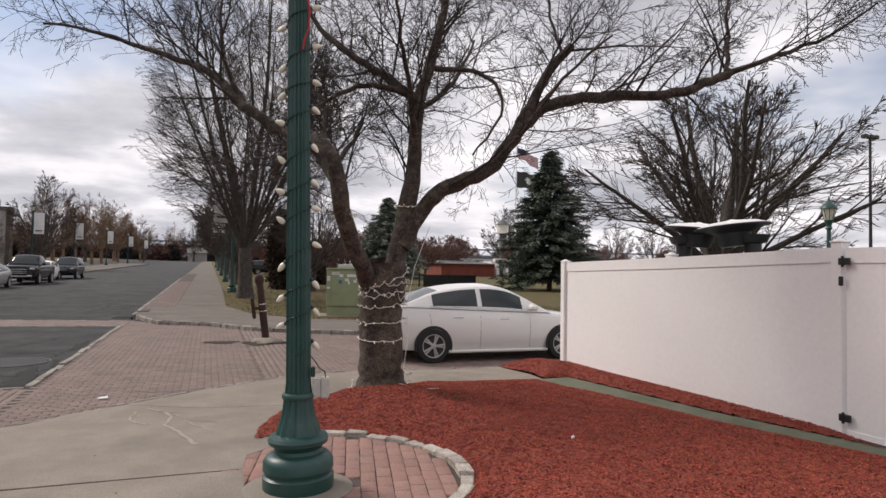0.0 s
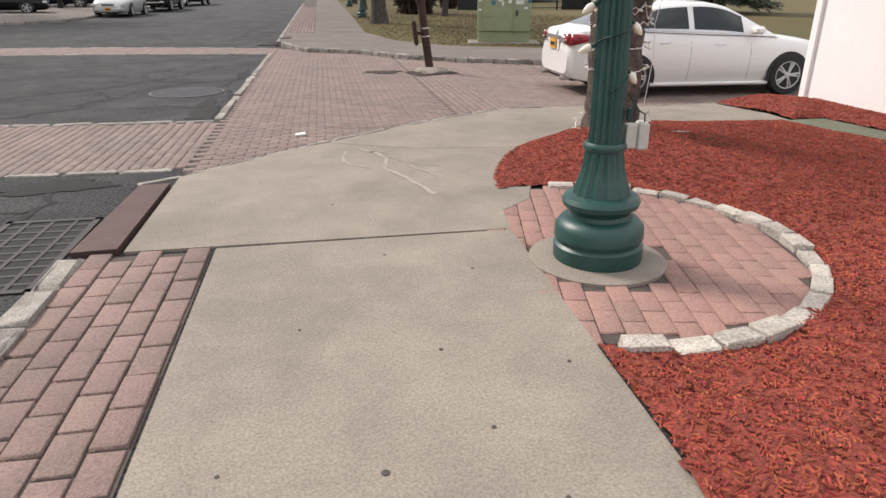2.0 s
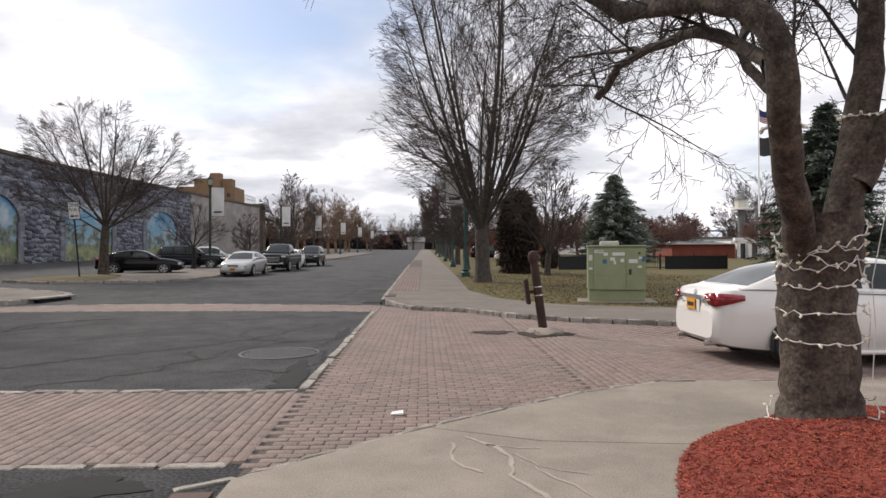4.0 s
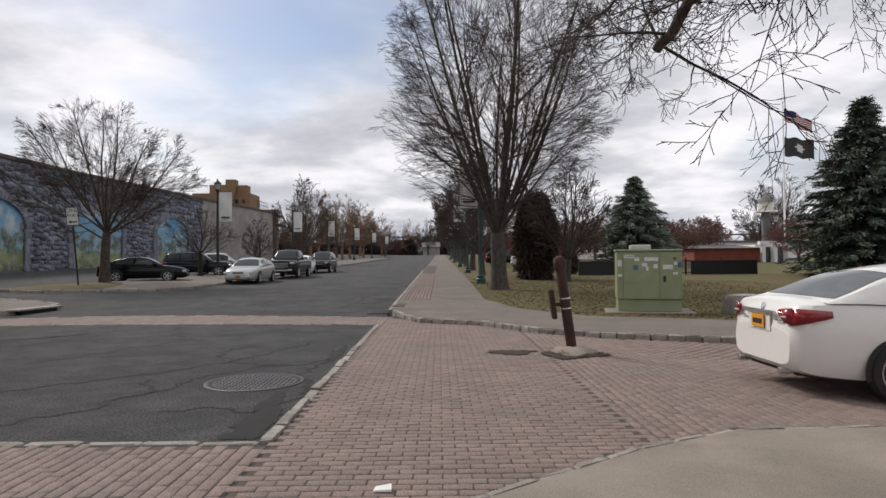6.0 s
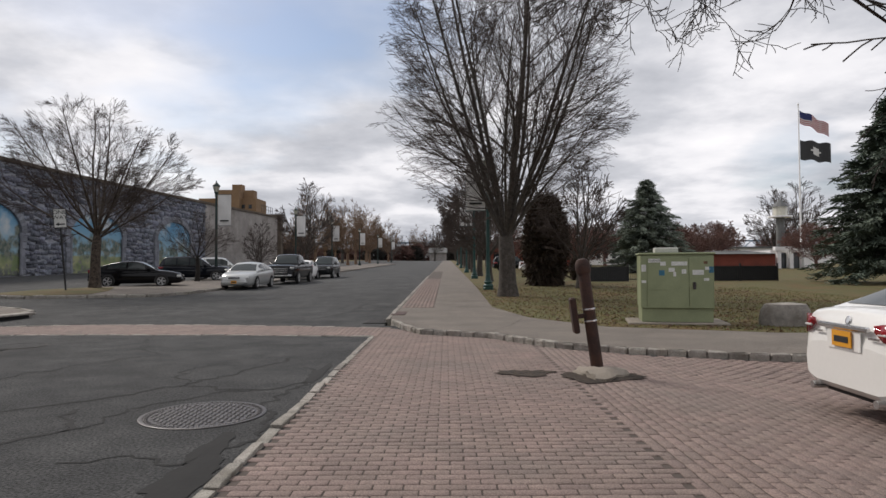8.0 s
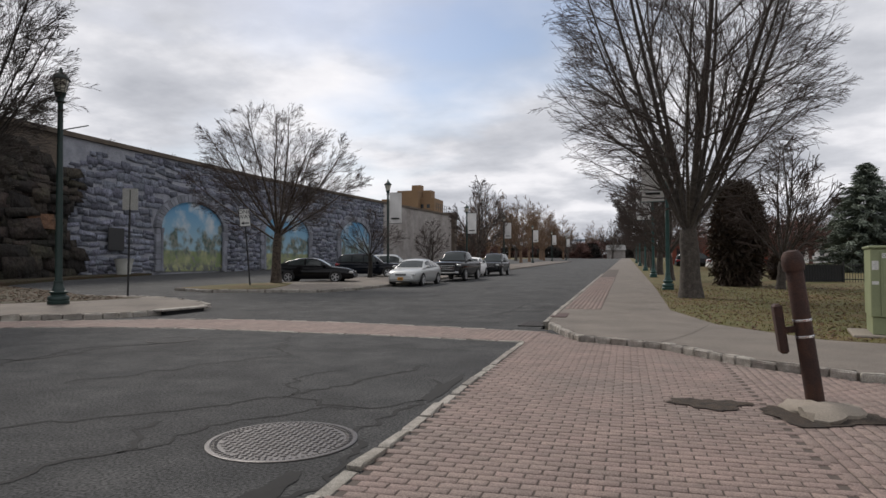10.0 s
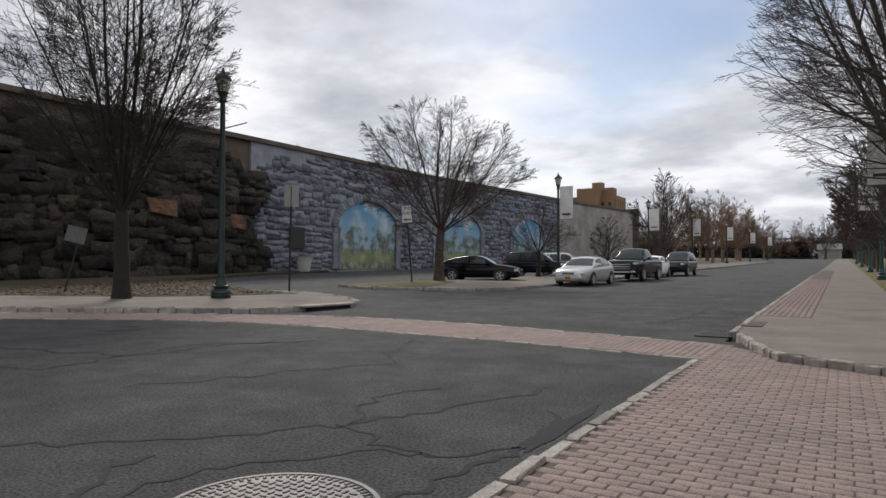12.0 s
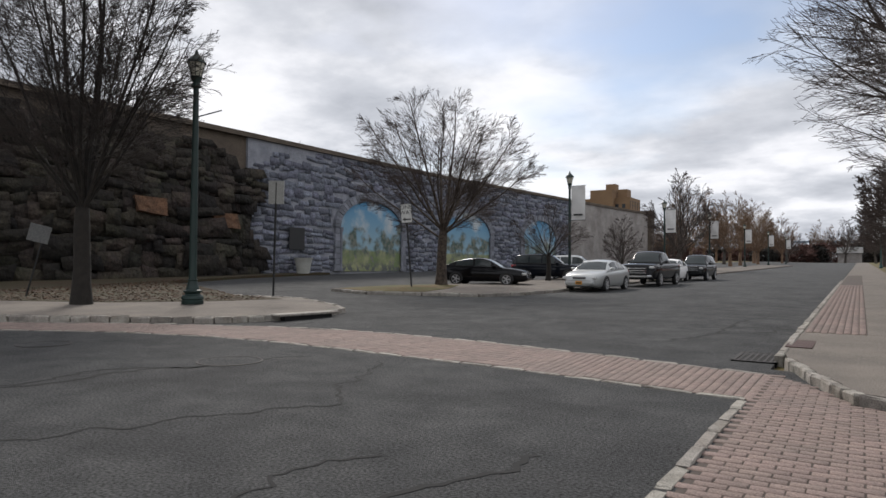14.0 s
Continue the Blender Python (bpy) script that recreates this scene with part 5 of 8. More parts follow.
cherry = thing("ornamental_tree", "leafless ornamental tree with forked trunk wound with small white lights", "tree", Matrix.Translation(TB))
wood, fine = Wood(), Wood()
rng = random.Random(31)
STEM_LINES = [
    ([(0, -0.1, 0), (-0.02, 0.35, 0), (-0.03, 0.9, 0.02), (0.0, 1.45, 0), (0.02, 1.95, 0)], 0.38, 0.34, 0),
    ([(-0.1, 1.4, 0), (-0.33, 2.05, -0.6), (-0.5, 2.7, -1.15), (-0.62, 3.35, -1.3), (-1.05, 3.75, -0.9), (-1.75, 4.05, 0.0)], 0.225, 0.14, 1),
    ([(-1.7, 4.05, 0), (-2.3, 4.42, 0.1), (-2.75, 4.88, 0.3), (-3.3, 5.18, 0.4), (-4.2, 5.5, 0.6), (-5.1, 5.82, 0.7), (-6.0, 6.0, 0.9)], 0.14, 0.03, 12),
    ([(-2.3, 4.42, 0.1), (-2.75, 5.3, 0.5), (-2.95, 6.1, 0.8), (-3.0, 7.0, 1.1)], 0.08, 0.025, 6),
    ([(0.12, 1.6, 0), (0.36, 2.8, 0.05), (0.45, 3.68, 0.1), (0.5, 4.5, 0.1), (0.67, 5.2, 0.2), (0.85, 5.83, 0.2), (0.95, 6.6, 0.3), (0.9, 7.6, 0.4)], 0.25, 0.05, 10),
    ([(0.47, 4.55, 0.1), (-0.09, 4.98, 0.2), (-0.63, 5.34, 0.3), (-1.16, 5.83, 0.5), (-1.6, 6.5, 0.6)], 0.13, 0.05, 7),
    ([(0.4, 4.6, 0.0), (-0.2, 4.67, -0.3), (-0.6, 4.5, -0.5), (-0.98, 4.2, -0.7), (-1.3, 3.8, -0.9)], 0.085, 0.03, 5),
    ([(0.75, 5.1, 0.2), (1.34, 5.0, 0.0), (1.72, 4.75, -0.2), (1.8, 4.2, -0.3), (1.35, 3.6, -0.35)], 0.075, 0.022, 6),
    ([(0.3, 2.2, 0), (0.67, 2.9, -0.05), (1.16, 3.19, -0.1), (1.7, 3.5, -0.15), (2.1, 4.05, -0.2), (2.5, 4.42, -0.2)], 0.2, 0.15, 2),
    ([(2.5, 4.42, -0.2), (3.04, 4.53, -0.25), (3.67, 4.56, -0.3), (4.29, 4.58, -0.35), (4.83, 4.71, -0.4), (5.3, 4.95, -0.4)], 0.145, 0.1, 8),
    ([(5.2, 4.88, -0.4), (5.9, 5.16, -0.5), (6.7, 5.47, -0.6), (7.4, 5.95, -0.6)], 0.075, 0.02, 9),
    ([(5.2, 4.85, -0.4), (5.28, 5.5, -0.3), (5.32, 6.2, -0.2), (5.5, 7.0, 0.0)], 0.06, 0.02, 6),
    ([(2.1, 4.1, -0.2), (2.42, 4.76, -0.3), (2.82, 5.32, -0.35)], 0.125, 0.095, 3),
    ([(2.7, 5.2, -0.35), (2.55, 5.8, -0.2), (2.5, 6.6, 0.0)], 0.045, 0.02, 5),
    ([(-0.6, 3.1, -1.22), (-1.0, 3.6, -0.5), (-1.4, 3.88, 0.6), (-1.85, 3.8, 1.1), (-2.15, 3.5, 1.4)], 0.1, 0.07, 8),
    ([(-1.6, 3.88, 0.8), (-2.2, 4.1, 1.4), (-2.6, 4.1, 1.7), (-2.9, 4.0, 1.9)], 0.045, 0.012, 8),
    ([(-1.2, 3.85, 0.4), (-1.1, 4.3, 1.2), (-1.0, 4.65, 2.0), (-0.8, 4.95, 2.8)], 0.05, 0.014, 11),
    ([(-0.55, 2.85, -1.18), (-0.72, 3.3, -0.6), (-0.6, 3.8, 0.2), (-0.4, 4.3, 0.4)], 0.075, 0.05, 4),
    ([(0.5, 4.4, 0.1), (0.9, 4.9, 0.9), (1.2, 5.5, 1.6), (1.5, 6.3, 2.2)], 0.09, 0.03, 7),
    ([(-0.8, 3.55, -1.1), (-1.0, 4.3, 0.2), (-1.3, 4.9, 1.6), (-1.8, 5.4, 2.3)], 0.09, 0.03, 7),
    ([(0.45, 4.0, 0), (0.4, 4.6, -0.9), (0.3, 5.2, -1.5), (0.2, 5.9, -2.0)], 0.085, 0.02, 8),
    ([(1.7, 3.5, -0.15), (2.1, 3.9, -0.9), (2.5, 4.4, -1.6), (3.0, 4.8, -2.2)], 0.06, 0.02, 6),
]
TWIGS = [(7, 0.5, 0.75, 0.10, 0.03), (5, 0.52, 0.7, 0.12, 0.01), (3, 0.5, 0.7, 0.12, 0.0), (0, 0, 0, 0.12, 0.0)]
spec_tip = 0.003
for pts, r0, r1, shoots in STEM_LINES:
    P = [Vector(tp(*q)) for q in pts]
    line = []
    for i in range(len(P) - 1):
        a, b, c, d = P[max(i - 1, 0)], P[i], P[i + 1], P[min(i + 2, len(P) - 1)]
        for k in range(4):
            t = k / 4
            line.append(0.5 * ((2 * b) + (c - a) * t + (2 * a - 5 * b + 4 * c - d) * t * t + (3 * b - a - 3 * c + d) * t ** 3))
    line.append(P[-1])
    n = len(line)
    line = [q + Vector((rng.gauss(0, 0.012), rng.gauss(0, 0.012), rng.gauss(0, 0.012))) for q in line]
    rad = [(r0 + (r1 - r0) * (i / (n - 1)) ** 0.8) * (0.76 if r0 > 0.3 else 0.56) * rng.uniform(0.93, 1.07) for i in range(n)]
    if r0 > 0.3:
        rad = [max(q, 0.285) for q in rad]
        rad[0:4] = [0.40, 0.35, 0.315, 0.295]
    wood.add([tuple(q) for q in line], rad, 14 if r0 > 0.12 else 8)
    shoots = int(shoots * 1.5)
    for s in range(shoots):
        i = min(n - 2, int(n * (0.12 + 0.88 * (s + rng.random()) / shoots)))
        d = unit(tuple(line[i + 1] - line[i]))
        way = side_way(d, rng, rng.uniform(0.6, 1.2))
        if rng.random() < 0.6 or line[i].x < -2.0:
            way = unit((way[0], way[1], way[2] + 0.8))
        if way[2] < -0.1:
            way = unit((way[0], way[1], way[2] * 0.25))
        limb(wood, fine, rng, tuple(line[i]), way, rng.uniform(0.8, 1.9), min(0.021, rad[i] * 0.4), 0, TWIGS)
part("trunk", wood.mesh("trunk", BARK), BARK, cherry)
part("crown", fine.mesh("crown", DARKTWIG), DARKTWIG, cherry, "bare brown twigs")

tree_lights = thing("string_lights", "white mini lights wound round the tree trunk", "string lights", Matrix.Translation(TB))
mini = MB().lathe([(0.004, 0.0), (0.0075, 0.004), (0.0075, 0.018), (0.002, 0.026)], 6).mesh("mini_bulb", BULB, True)


def trunk_loop(u, w, v, r, tilt, jag=0.02, span=2 * math.pi, start=0.0):
    pts = []
    for i in range(33):
        a = start + span * i / 32
        pts.append(tuple(Vector(tp(u, v, w)) + Vector((math.cos(a) * r, math.sin(a) * r, tilt * math.sin(a + 0.8) + rng.gauss(0, jag)))))
    part("strand", MB().tube(pts, 0.0045, 4), WHITE, tree_lights)
    for i in range(1, 32, 2):
        p = Vector(pts[i])
        d = Vector((rng.gauss(0, 0.5), rng.gauss(0, 0.5), rng.uniform(-1, 1)))
        d += Vector((math.cos(start + span * i / 32), math.sin(start + span * i / 32), 0))
        part("mini_bulb", mini, BULB, tree_lights, m=Matrix.Translation(p) @ d.normalized().to_track_quat("Z", "Y").to_matrix().to_4x4() @ Matrix.Scale(1.5, 4))


for v, r, tl, jg in ((0.10, 0.385, 0.10, 0.02), (0.78, 0.31, 0.02, 0.012), (1.05, 0.305, 0.03, 0.012), (1.32, 0.30, 0.05, 0.014), (1.42, 0.30, -0.06, 0.03), (1.52, 0.30, 0.09, 0.03), (1.62, 0.31, 0.05, 0.03), (1.78, 0.32, 0.16, 0.02)):
    trunk_loop(0.0, 0.0, v, r, tl, jg)
for u, w, v, r in ((-0.47, -1.0, 2.6, 0.125), (0.36, 0.05, 2.85, 0.14)):
    trunk_loop(u, w, v, r, 0.02, 0.008)
part("strand", MB().tube([tp(0.36, 0.35, -0.2), tp(0.42, 0.9, -0.1), tp(0.39, 1.3, -0.12), tp(0.5, 1.9, -0.1), tp(0.72, 2.5, -0.2)], 0.0045, 4), WHITE, tree_lights)
part("strand", MB().tube([tp(0.3, 0.12, -0.3), tp(0.6, 0.06, -0.35), tp(0.9, 0.07, -0.4)], 0.0045, 4), WHITE, tree_lights)

# dead clump of plant in the mulch
clump = thing("dead_plant", "clump of dry dead stems in the mulch", "plant", Matrix.Translation((2.35, 6.35, 0.1)))
cw = Wood()
for i in range(150):
    a, ln = rng.uniform(0, 6.28), rng.uniform(0.12, 0.34)
    d = (math.cos(a), math.sin(a), rng.uniform(0.1, 0.6))
    p0 = (rng.gauss(0, 0.08), rng.gauss(0, 0.08), 0)
    cw.add([p0, (p0[0] + d[0] * ln * 0.5, p0[1] + d[1] * ln * 0.5, d[2] * ln * 0.7), (p0[0] + d[0] * ln, p0[1] + d[1] * ln, d[2] * ln * 0.6)], [0.004, 0.003, 0.0015], 3)
part("stems", cw.mesh("stems", LEAF), LEAF, clump)
for x, y, r in ((1.15, 1.05, 0.03), (1.9, 2.6, 0.02), (0.75, 1.2, 0.014), (2.9, 4.3, 0.016), (-1.62, 8.15, 0.06)):
    scrap = MB().add([(-r, -r * 0.6, 0), (r, -r * 0.7, 0.004), (r * 0.9, r * 0.7, 0.012), (-r * 0.8, r * 0.5, 0.006), (-r, -r * 0.6, 0.012), (r, -r * 0.7, 0.02), (r * 0.9, r * 0.7, 0.03), (-r * 0.8, r * 0.5, 0.016)], CF.tolist())
    ob = new("paper_scrap", scrap.mesh("paper_scrap", WHITE))
    ob.matrix_basis = Matrix.Translation((x, y, float(mulch_z(np.array(x), np.array(y), MULCH_POLY, 0.09)) + 0.012 if x > 0 else 0.014))
    tagged(ob, "small scrap of white litter on the ground", "litter", "litter")

# white vinyl privacy fence with gate
FENCE = [(5.86, -9.0), (5.97, 3.98), (5.72, 9.14)]
fence = thing("privacy_fence", "tall plain white vinyl privacy fence with a gate", "fence")
FH = 1.72


def panel(parent, a, b, z0, z1, name, boards, z2=None):
    d = math.hypot(b[0] - a[0], b[1] - a[1])
    turn = math.atan2(b[1] - a[1], b[0] - a[0])
    m = Matrix.Translation((a[0], a[1], 0)) @ Matrix.Rotation(turn, 4, "Z")
    rise = ((z2 or z1) - z1) / d
    shear = Matrix(((1, 0, 0, 0), (0, 1, 0, 0), (rise, 0, 1, 0), (0, 0, 0, 1)))
    part("top_rail", MB().box(0, -0.03, z1 - 0.16, d, 0.03, z1, m=shear), VINYL, parent, m=m)
    part("bottom_rail", MB().box(0, -0.024, z0, d, 0.024, z0 + 0.06), VINYL, parent, m=m)
    n = max(1, round(d / 0.28)) if boards else 1
    for i in range(n):
        part(name, MB().box(d * i / n + 0.0002, -0.018, z0 + 0.05, d * (i + 1) / n - 0.0002, 0.018, z1 + rise * d * (i + 0.5) / n - 0.15), VINYL, parent, m=m)


def fence_post(parent, x, y, h):
    part("post", MB().box(x - 0.062, y - 0.062, -0.25, x + 0.062, y + 0.062, h, bevel=0.008), VINYL, parent)
    part("post_cap", MB().box(x - 0.072, y - 0.072, h, x + 0.072, y + 0.072, h + 0.02, bevel=0.006).lathe([(0.07, h + 0.02), (0.02, h + 0.05)], 4, Matrix.Translation((x, y, 0)) @ Matrix.Rotation(radians(45), 4, "Z") @ Matrix.Translation((-0, 0, 0))), VINYL, parent)


mid = (5.845, 6.55)
panel(fence, (5.72, 9.14), mid, -0.06, 1.89, "board", True, 1.95)
panel(fence, mid, (5.97, 4.02), -0.02, 1.95, "board", True, 2.03)
for x, y, h in ((5.72, 9.2, 1.90), (5.895, 6.55, 1.98), (5.97, 3.96, 2.08), (5.95, 2.45, 2.1)):
    fence_post(fence, x, y, h)
panel(fence, (5.93, 2.38), (5.88, -3.0), 0.02, 2.02, "board", True)
gate = thing("fence_gate", "white vinyl gate with black hinges", "gate")
panel(gate, (5.965, 3.87), (5.945, 2.53), 0.05, 2.02, "board", True)
for z in (0.2, 1.84):
    part("hinge", MB().box(5.885, 3.80, z, 5.925, 3.92, z + 0.075, bevel=0.006).box(5.88, 3.86, z - 0.02, 5.9, 3.88, z + 0.095), BLACK, gate, "black steel hinge")
part("latch", MB().box(5.89, 3.88, 1.62, 5.92, 3.92, 1.72, bevel=0.006), BLACK, gate, "black latch")
back_fence = thing("privacy_fence", "white vinyl fence panel running back from the corner", "fence")
panel(back_fence, (5.78, 9.2), (12.0, 9.6), -0.2, FH - 0.1, "board", True)

for i, (x, y, tilt) in enumerate(((6.5, 7.0, 8), (6.8, 5.95, -10))):
    heater = thing("patio_heater", "patio heater with black hood dusted with snow", "patio heater", pose(x, y, 0.0) @ Matrix.Scale(1.16, 4), "patio heaters")
    part("pole", MB().lathe([(0.22, 0.0), (0.22, 0.5), (0.19, 0.52), (0.04, 0.56), (0.035, 1.62)], 16), CHROME, heater, smooth=True)
    part("burner", MB().lathe([(0.08, 1.6), (0.1, 1.68), (0.1, 1.86), (0.16, 1.88), (0.2, 1.97)], 20), HEATER, heater, smooth=True)
    part("hood", MB().lathe([(0.16, 1.84), (0.21, 2.0), (0.36, 2.06), (0.45, 2.07), (0.45, 2.08), (0.3, 2.12), (0.05, 2.15)], 28, pose(0, 0, 0, tilt * 0.5, tilt * 0.4)), HEATER, heater, smooth=True)
    part("snow", MB().lathe([(0.44, 2.085), (0.3, 2.13), (0.05, 2.16), (0.02, 2.17)], 28, pose(0, 0, 0.004, tilt * 0.5, tilt * 0.4)), VINYL, heater, "thin pale cover of snow", smooth=True)

# ---- vehicles ----


def smooth_interp(s, knots):
    """Catmull-Rom through knots of (s, value)."""
    xs = [k[0] for k in knots]
    i = min(len(knots) - 2, max(0, int(np.searchsorted(xs, s, side="right")) - 1))
    x0, x1 = xs[i], xs[i + 1]
    t = (s - x0) / (x1 - x0)
    v = [knots[max(0, min(len(knots) - 1, i + k))][1] for k in (-1, 0, 1, 2)]
    q = [xs[max(0, min(len(knots) - 1, i + k))] for k in (-1, 0, 1, 2)]
    m1 = (v[2] - v[0]) / (q[2] - q[0]) * (x1 - x0)
    m2 = (v[3] - v[1]) / (q[3] - q[1]) * (x1 - x0)
    return (2 * t ** 3 - 3 * t ** 2 + 1) * v[1] + (t ** 3 - 2 * t ** 2 + t) * m1 + (-2 * t ** 3 + 3 * t ** 2) * v[2] + (t ** 3 - t ** 2) * m2


SHAPES = {
    "sedan": dict(
        belt=[(0, 0.72), (0.012, 0.965), (0.035, 1.03), (0.08, 1.045), (0.16, 1.04), (0.3, 1.01), (0.45, 0.98), (0.62, 0.95), (0.73, 0.93), (0.86, 0.86), (0.95, 0.76), (0.985, 0.66), (1, 0.5)],
        wide=[(0, 0.72), (0.02, 0.84), (0.06, 0.93), (0.14, 0.985), (0.3, 1), (0.6, 1), (0.8, 0.985), (0.9, 0.92), (0.96, 0.82), (1, 0.66)],
        low=[(0, 0.36), (0.02, 0.29), (0.07, 0.24), (0.2, 0.2), (0.8, 0.2), (0.95, 0.2), (1, 0.28)],
        roof=[(0.07, 1.04), (0.13, 1.155), (0.22, 1.335), (0.32, 1.435), (0.42, 1.47), (0.5, 1.46), (0.57, 1.38), (0.65, 1.18), (0.735, 0.925)],
        side=((0.215, 0.405), (0.425, 0.605)), back=(0.095, 0.245), front=(0.575, 0.715), axles=(0.215, 0.785)),
    "suv": dict(
        belt=[(0, 0.8), (0.01, 1.05), (0.03, 1.1), (0.1, 1.1), (0.3, 1.08), (0.6, 1.06), (0.72, 1.06), (0.85, 1.03), (0.95, 0.96), (0.985, 0.85), (1, 0.6)],
        wide=[(0, 0.84), (0.03, 0.94), (0.1, 1), (0.6, 1), (0.85, 0.98), (0.95, 0.9), (1, 0.76)],
        low=[(0, 0.42), (0.05, 0.3), (0.2, 0.27), (0.8, 0.27), (0.95, 0.28), (1, 0.36)],
        roof=[(0.012, 1.1), (0.035, 1.42), (0.075, 1.66), (0.2, 1.74), (0.4, 1.76), (0.52, 1.73), (0.6, 1.55), (0.73, 1.06)],
        side=((0.09, 0.245), (0.26, 0.42), (0.435, 0.6)), back=(0.02, 0.06), front=(0.575, 0.71), axles=(0.2, 0.8)),
    "pickup": dict(
        belt=[(0, 0.9), (0.008, 1.2), (0.03, 1.24), (0.3, 1.24), (0.5, 1.22), (0.7, 1.2), (0.85, 1.18), (0.95, 1.12), (0.985, 1.0), (1, 0.62)],
        wide=[(0, 0.92), (0.03, 0.97), (0.1, 1), (0.6, 1), (0.85, 0.99), (0.95, 0.95), (1, 0.84)],
        low=[(0, 0.5), (0.05, 0.42), (0.2, 0.38), (0.8, 0.36), (0.95, 0.34), (1, 0.4)],
        roof=[(0.375, 1.22), (0.39, 1.6), (0.42, 1.82), (0.5, 1.88), (0.58, 1.86), (0.64, 1.68), (0.72, 1.2)],
        side=((0.415, 0.505), (0.52, 0.635)), back=(0.38, 0.4), front=(0.615, 0.705), axles=(0.2, 0.8)),
}


def wheel_meshes(r, w):
    tyre = MB().lathe([(r * 0.66, -w / 2), (r * 0.93, -w / 2), (r, -w * 0.33), (r, w * 0.33), (r * 0.93, w / 2), (r * 0.66, w / 2)], 32, cap=False)
    rim = MB().lathe([(r * 0.69, w * 0.48), (r * 0.68, w * 0.52), (r * 0.64, w * 0.51), (r * 0.62, w * 0.42)], 28, cap=False)
    spokes = MB()
    for i in range(5):
        for o in (-0.13, 0.13):
            a = 2 * math.pi * i / 5
            b = MB().box(r * 0.12, -r * 0.05, w * 0.36, r * 0.66, r * 0.05, w * 0.5, bevel=0.008)
            spokes.add(b.v, b.f, Matrix.Rotation(a + o, 4, "Z"))
    spokes.lathe([(r * 0.16, w * 0.3), (r * 0.16, w * 0.48), (r * 0.1, w * 0.51)], 14)
    hub = MB().lathe([(r * 0.66, w * 0.1), (r * 0.66, w * 0.41)], 24)
    return tyre.mesh("tyre", TYRE, True), rim.mesh("rim", RIM, True), spokes.mesh("spokes", RIM), hub.mesh("brake", TRIM)


def car(label, m, shape, L, W, H, paint, group="", plate_front=None, plate_rear=None, name="car", wheel=0.33, detail=1, roof_rails=False):
    """A car facing +x with its foot at z = 0: body, glass, wheels, lamps, trim."""
    S = SHAPES[shape]
    hk = H / {"sedan": 1.47, "suv": 1.76, "pickup": 1.88}[shape]
    top = thing(name, label, "car" if shape != "pickup" else "pickup truck", m, group)

    def xs(s):
        return (s - 0.5) * L

    def belt(s):
        return smooth_interp(s, S["belt"]) * hk

    def wide(s):
        return smooth_interp(s, S["wide"]) * W / 2

    def low(s):
        return smooth_interp(s, S["low"]) * hk

    n = 44 * detail
    V, F = [], []
    for i in range(n + 1):
        s = 0.5 - 0.5 * math.cos(math.pi * i / n)
        w, z0, z1 = wide(s), low(s), belt(s)
        h = z1 - z0
        half = [(0.0, z0), (0.72, z0), (0.9, z0 + 0.03), (0.965, z0 + h * 0.16), (0.985, z0 + h * 0.34), (1.0, z0 + h * 0.55), (0.985, z0 + h * 0.76), (0.955, z0 + h * 0.88), (0.91, z1 - 0.025), (0.84, z1), (0.6, z1 + 0.022), (0.3, z1 + 0.034), (0.0, z1 + 0.038)]
        ring = [(w * y, z) for y, z in half] + [(-w * y, z) for y, z in half[-2:0:-1]]
        k = len(ring)
        V += [(xs(s), y, z) for y, z in ring]
        if i:
            for j in range(k):
                q = (j + 1) % k
                F.append(((i - 1) * k + j, (i - 1) * k + q, i * k + q, i * k + j))
    b = MB()
    b.v, b.f = V, F + [tuple(range(k)), tuple(range(len(V) - 1, len(V) - k - 1, -1))]
    part("body", b, paint, top, smooth=True)
    r0, r1 = S["roof"][0][0], S["roof"][-1][0]

    def surf(s, a, side, out=0.0):
        """Cabin: a runs from the belt line (0) over the roof edge (0.6) to the middle (1)."""
        zb, zr = belt(s) - 0.01, max(belt(s) + 0.004, smooth_interp(s, S["roof"]) * hk)
        rise = clamp01((zr - zb) / (0.4 * hk))
        wb, wr = wide(s) * 0.93, wide(s) * (0.9 - 0.2 * float(rise))
        if a <= 0.6:
            t = a / 0.6
            y, z = wb + (wr - wb) * t ** 1.25, zb + (zr - 0.05 * float(rise) - zb) * t
        else:
            t = (a - 0.6) / 0.4
            y, z = wr * (1 - t), zr - 0.05 * float(rise) * (1 - math.sin(t * math.pi / 2))
        return (xs(s), side * (y + out), z + (out if a > 0.55 else 0))

    def patch(name_, s_range, a_range, material, sides, out, ns=10, na=6, label_=""):
        for side in sides:
            b2 = MB()
            for i in range(ns + 1):
                for j in range(na + 1):
                    b2.v.append(surf(s_range[0] + (s_range[1] - s_range[0]) * i / ns, a_range[0] + (a_range[1] - a_range[0]) * j / na, side, out))
            for i in range(ns):
                for j in range(na):
                    q = (i * (na + 1) + j, i * (na + 1) + j + 1, (i + 1) * (na + 1) + j + 1, (i + 1) * (na + 1) + j)
                    b2.f.append(q if side < 0 else q[::-1])
            part(name_, b2, material, top, label_, smooth=True)

    cab = MB()
    na, ns = 16, 36
    for i in range(ns + 1):
        s = r0 + (r1 - r0) * i / ns
        row = [surf(s, j / na, 1) for j in range(na + 1)]
        cab.v += row + [(x, -y, z) for x, y, z in row[-2::-1]]
    k = 2 * na + 1
    for i in range(ns):
        for j in range(k - 1):
            cab.f.append((i * k + j, i * k + j + 1, (i + 1) * k + j + 1, (i + 1) * k + j))
    part("cabin", cab, paint, top, smooth=True)

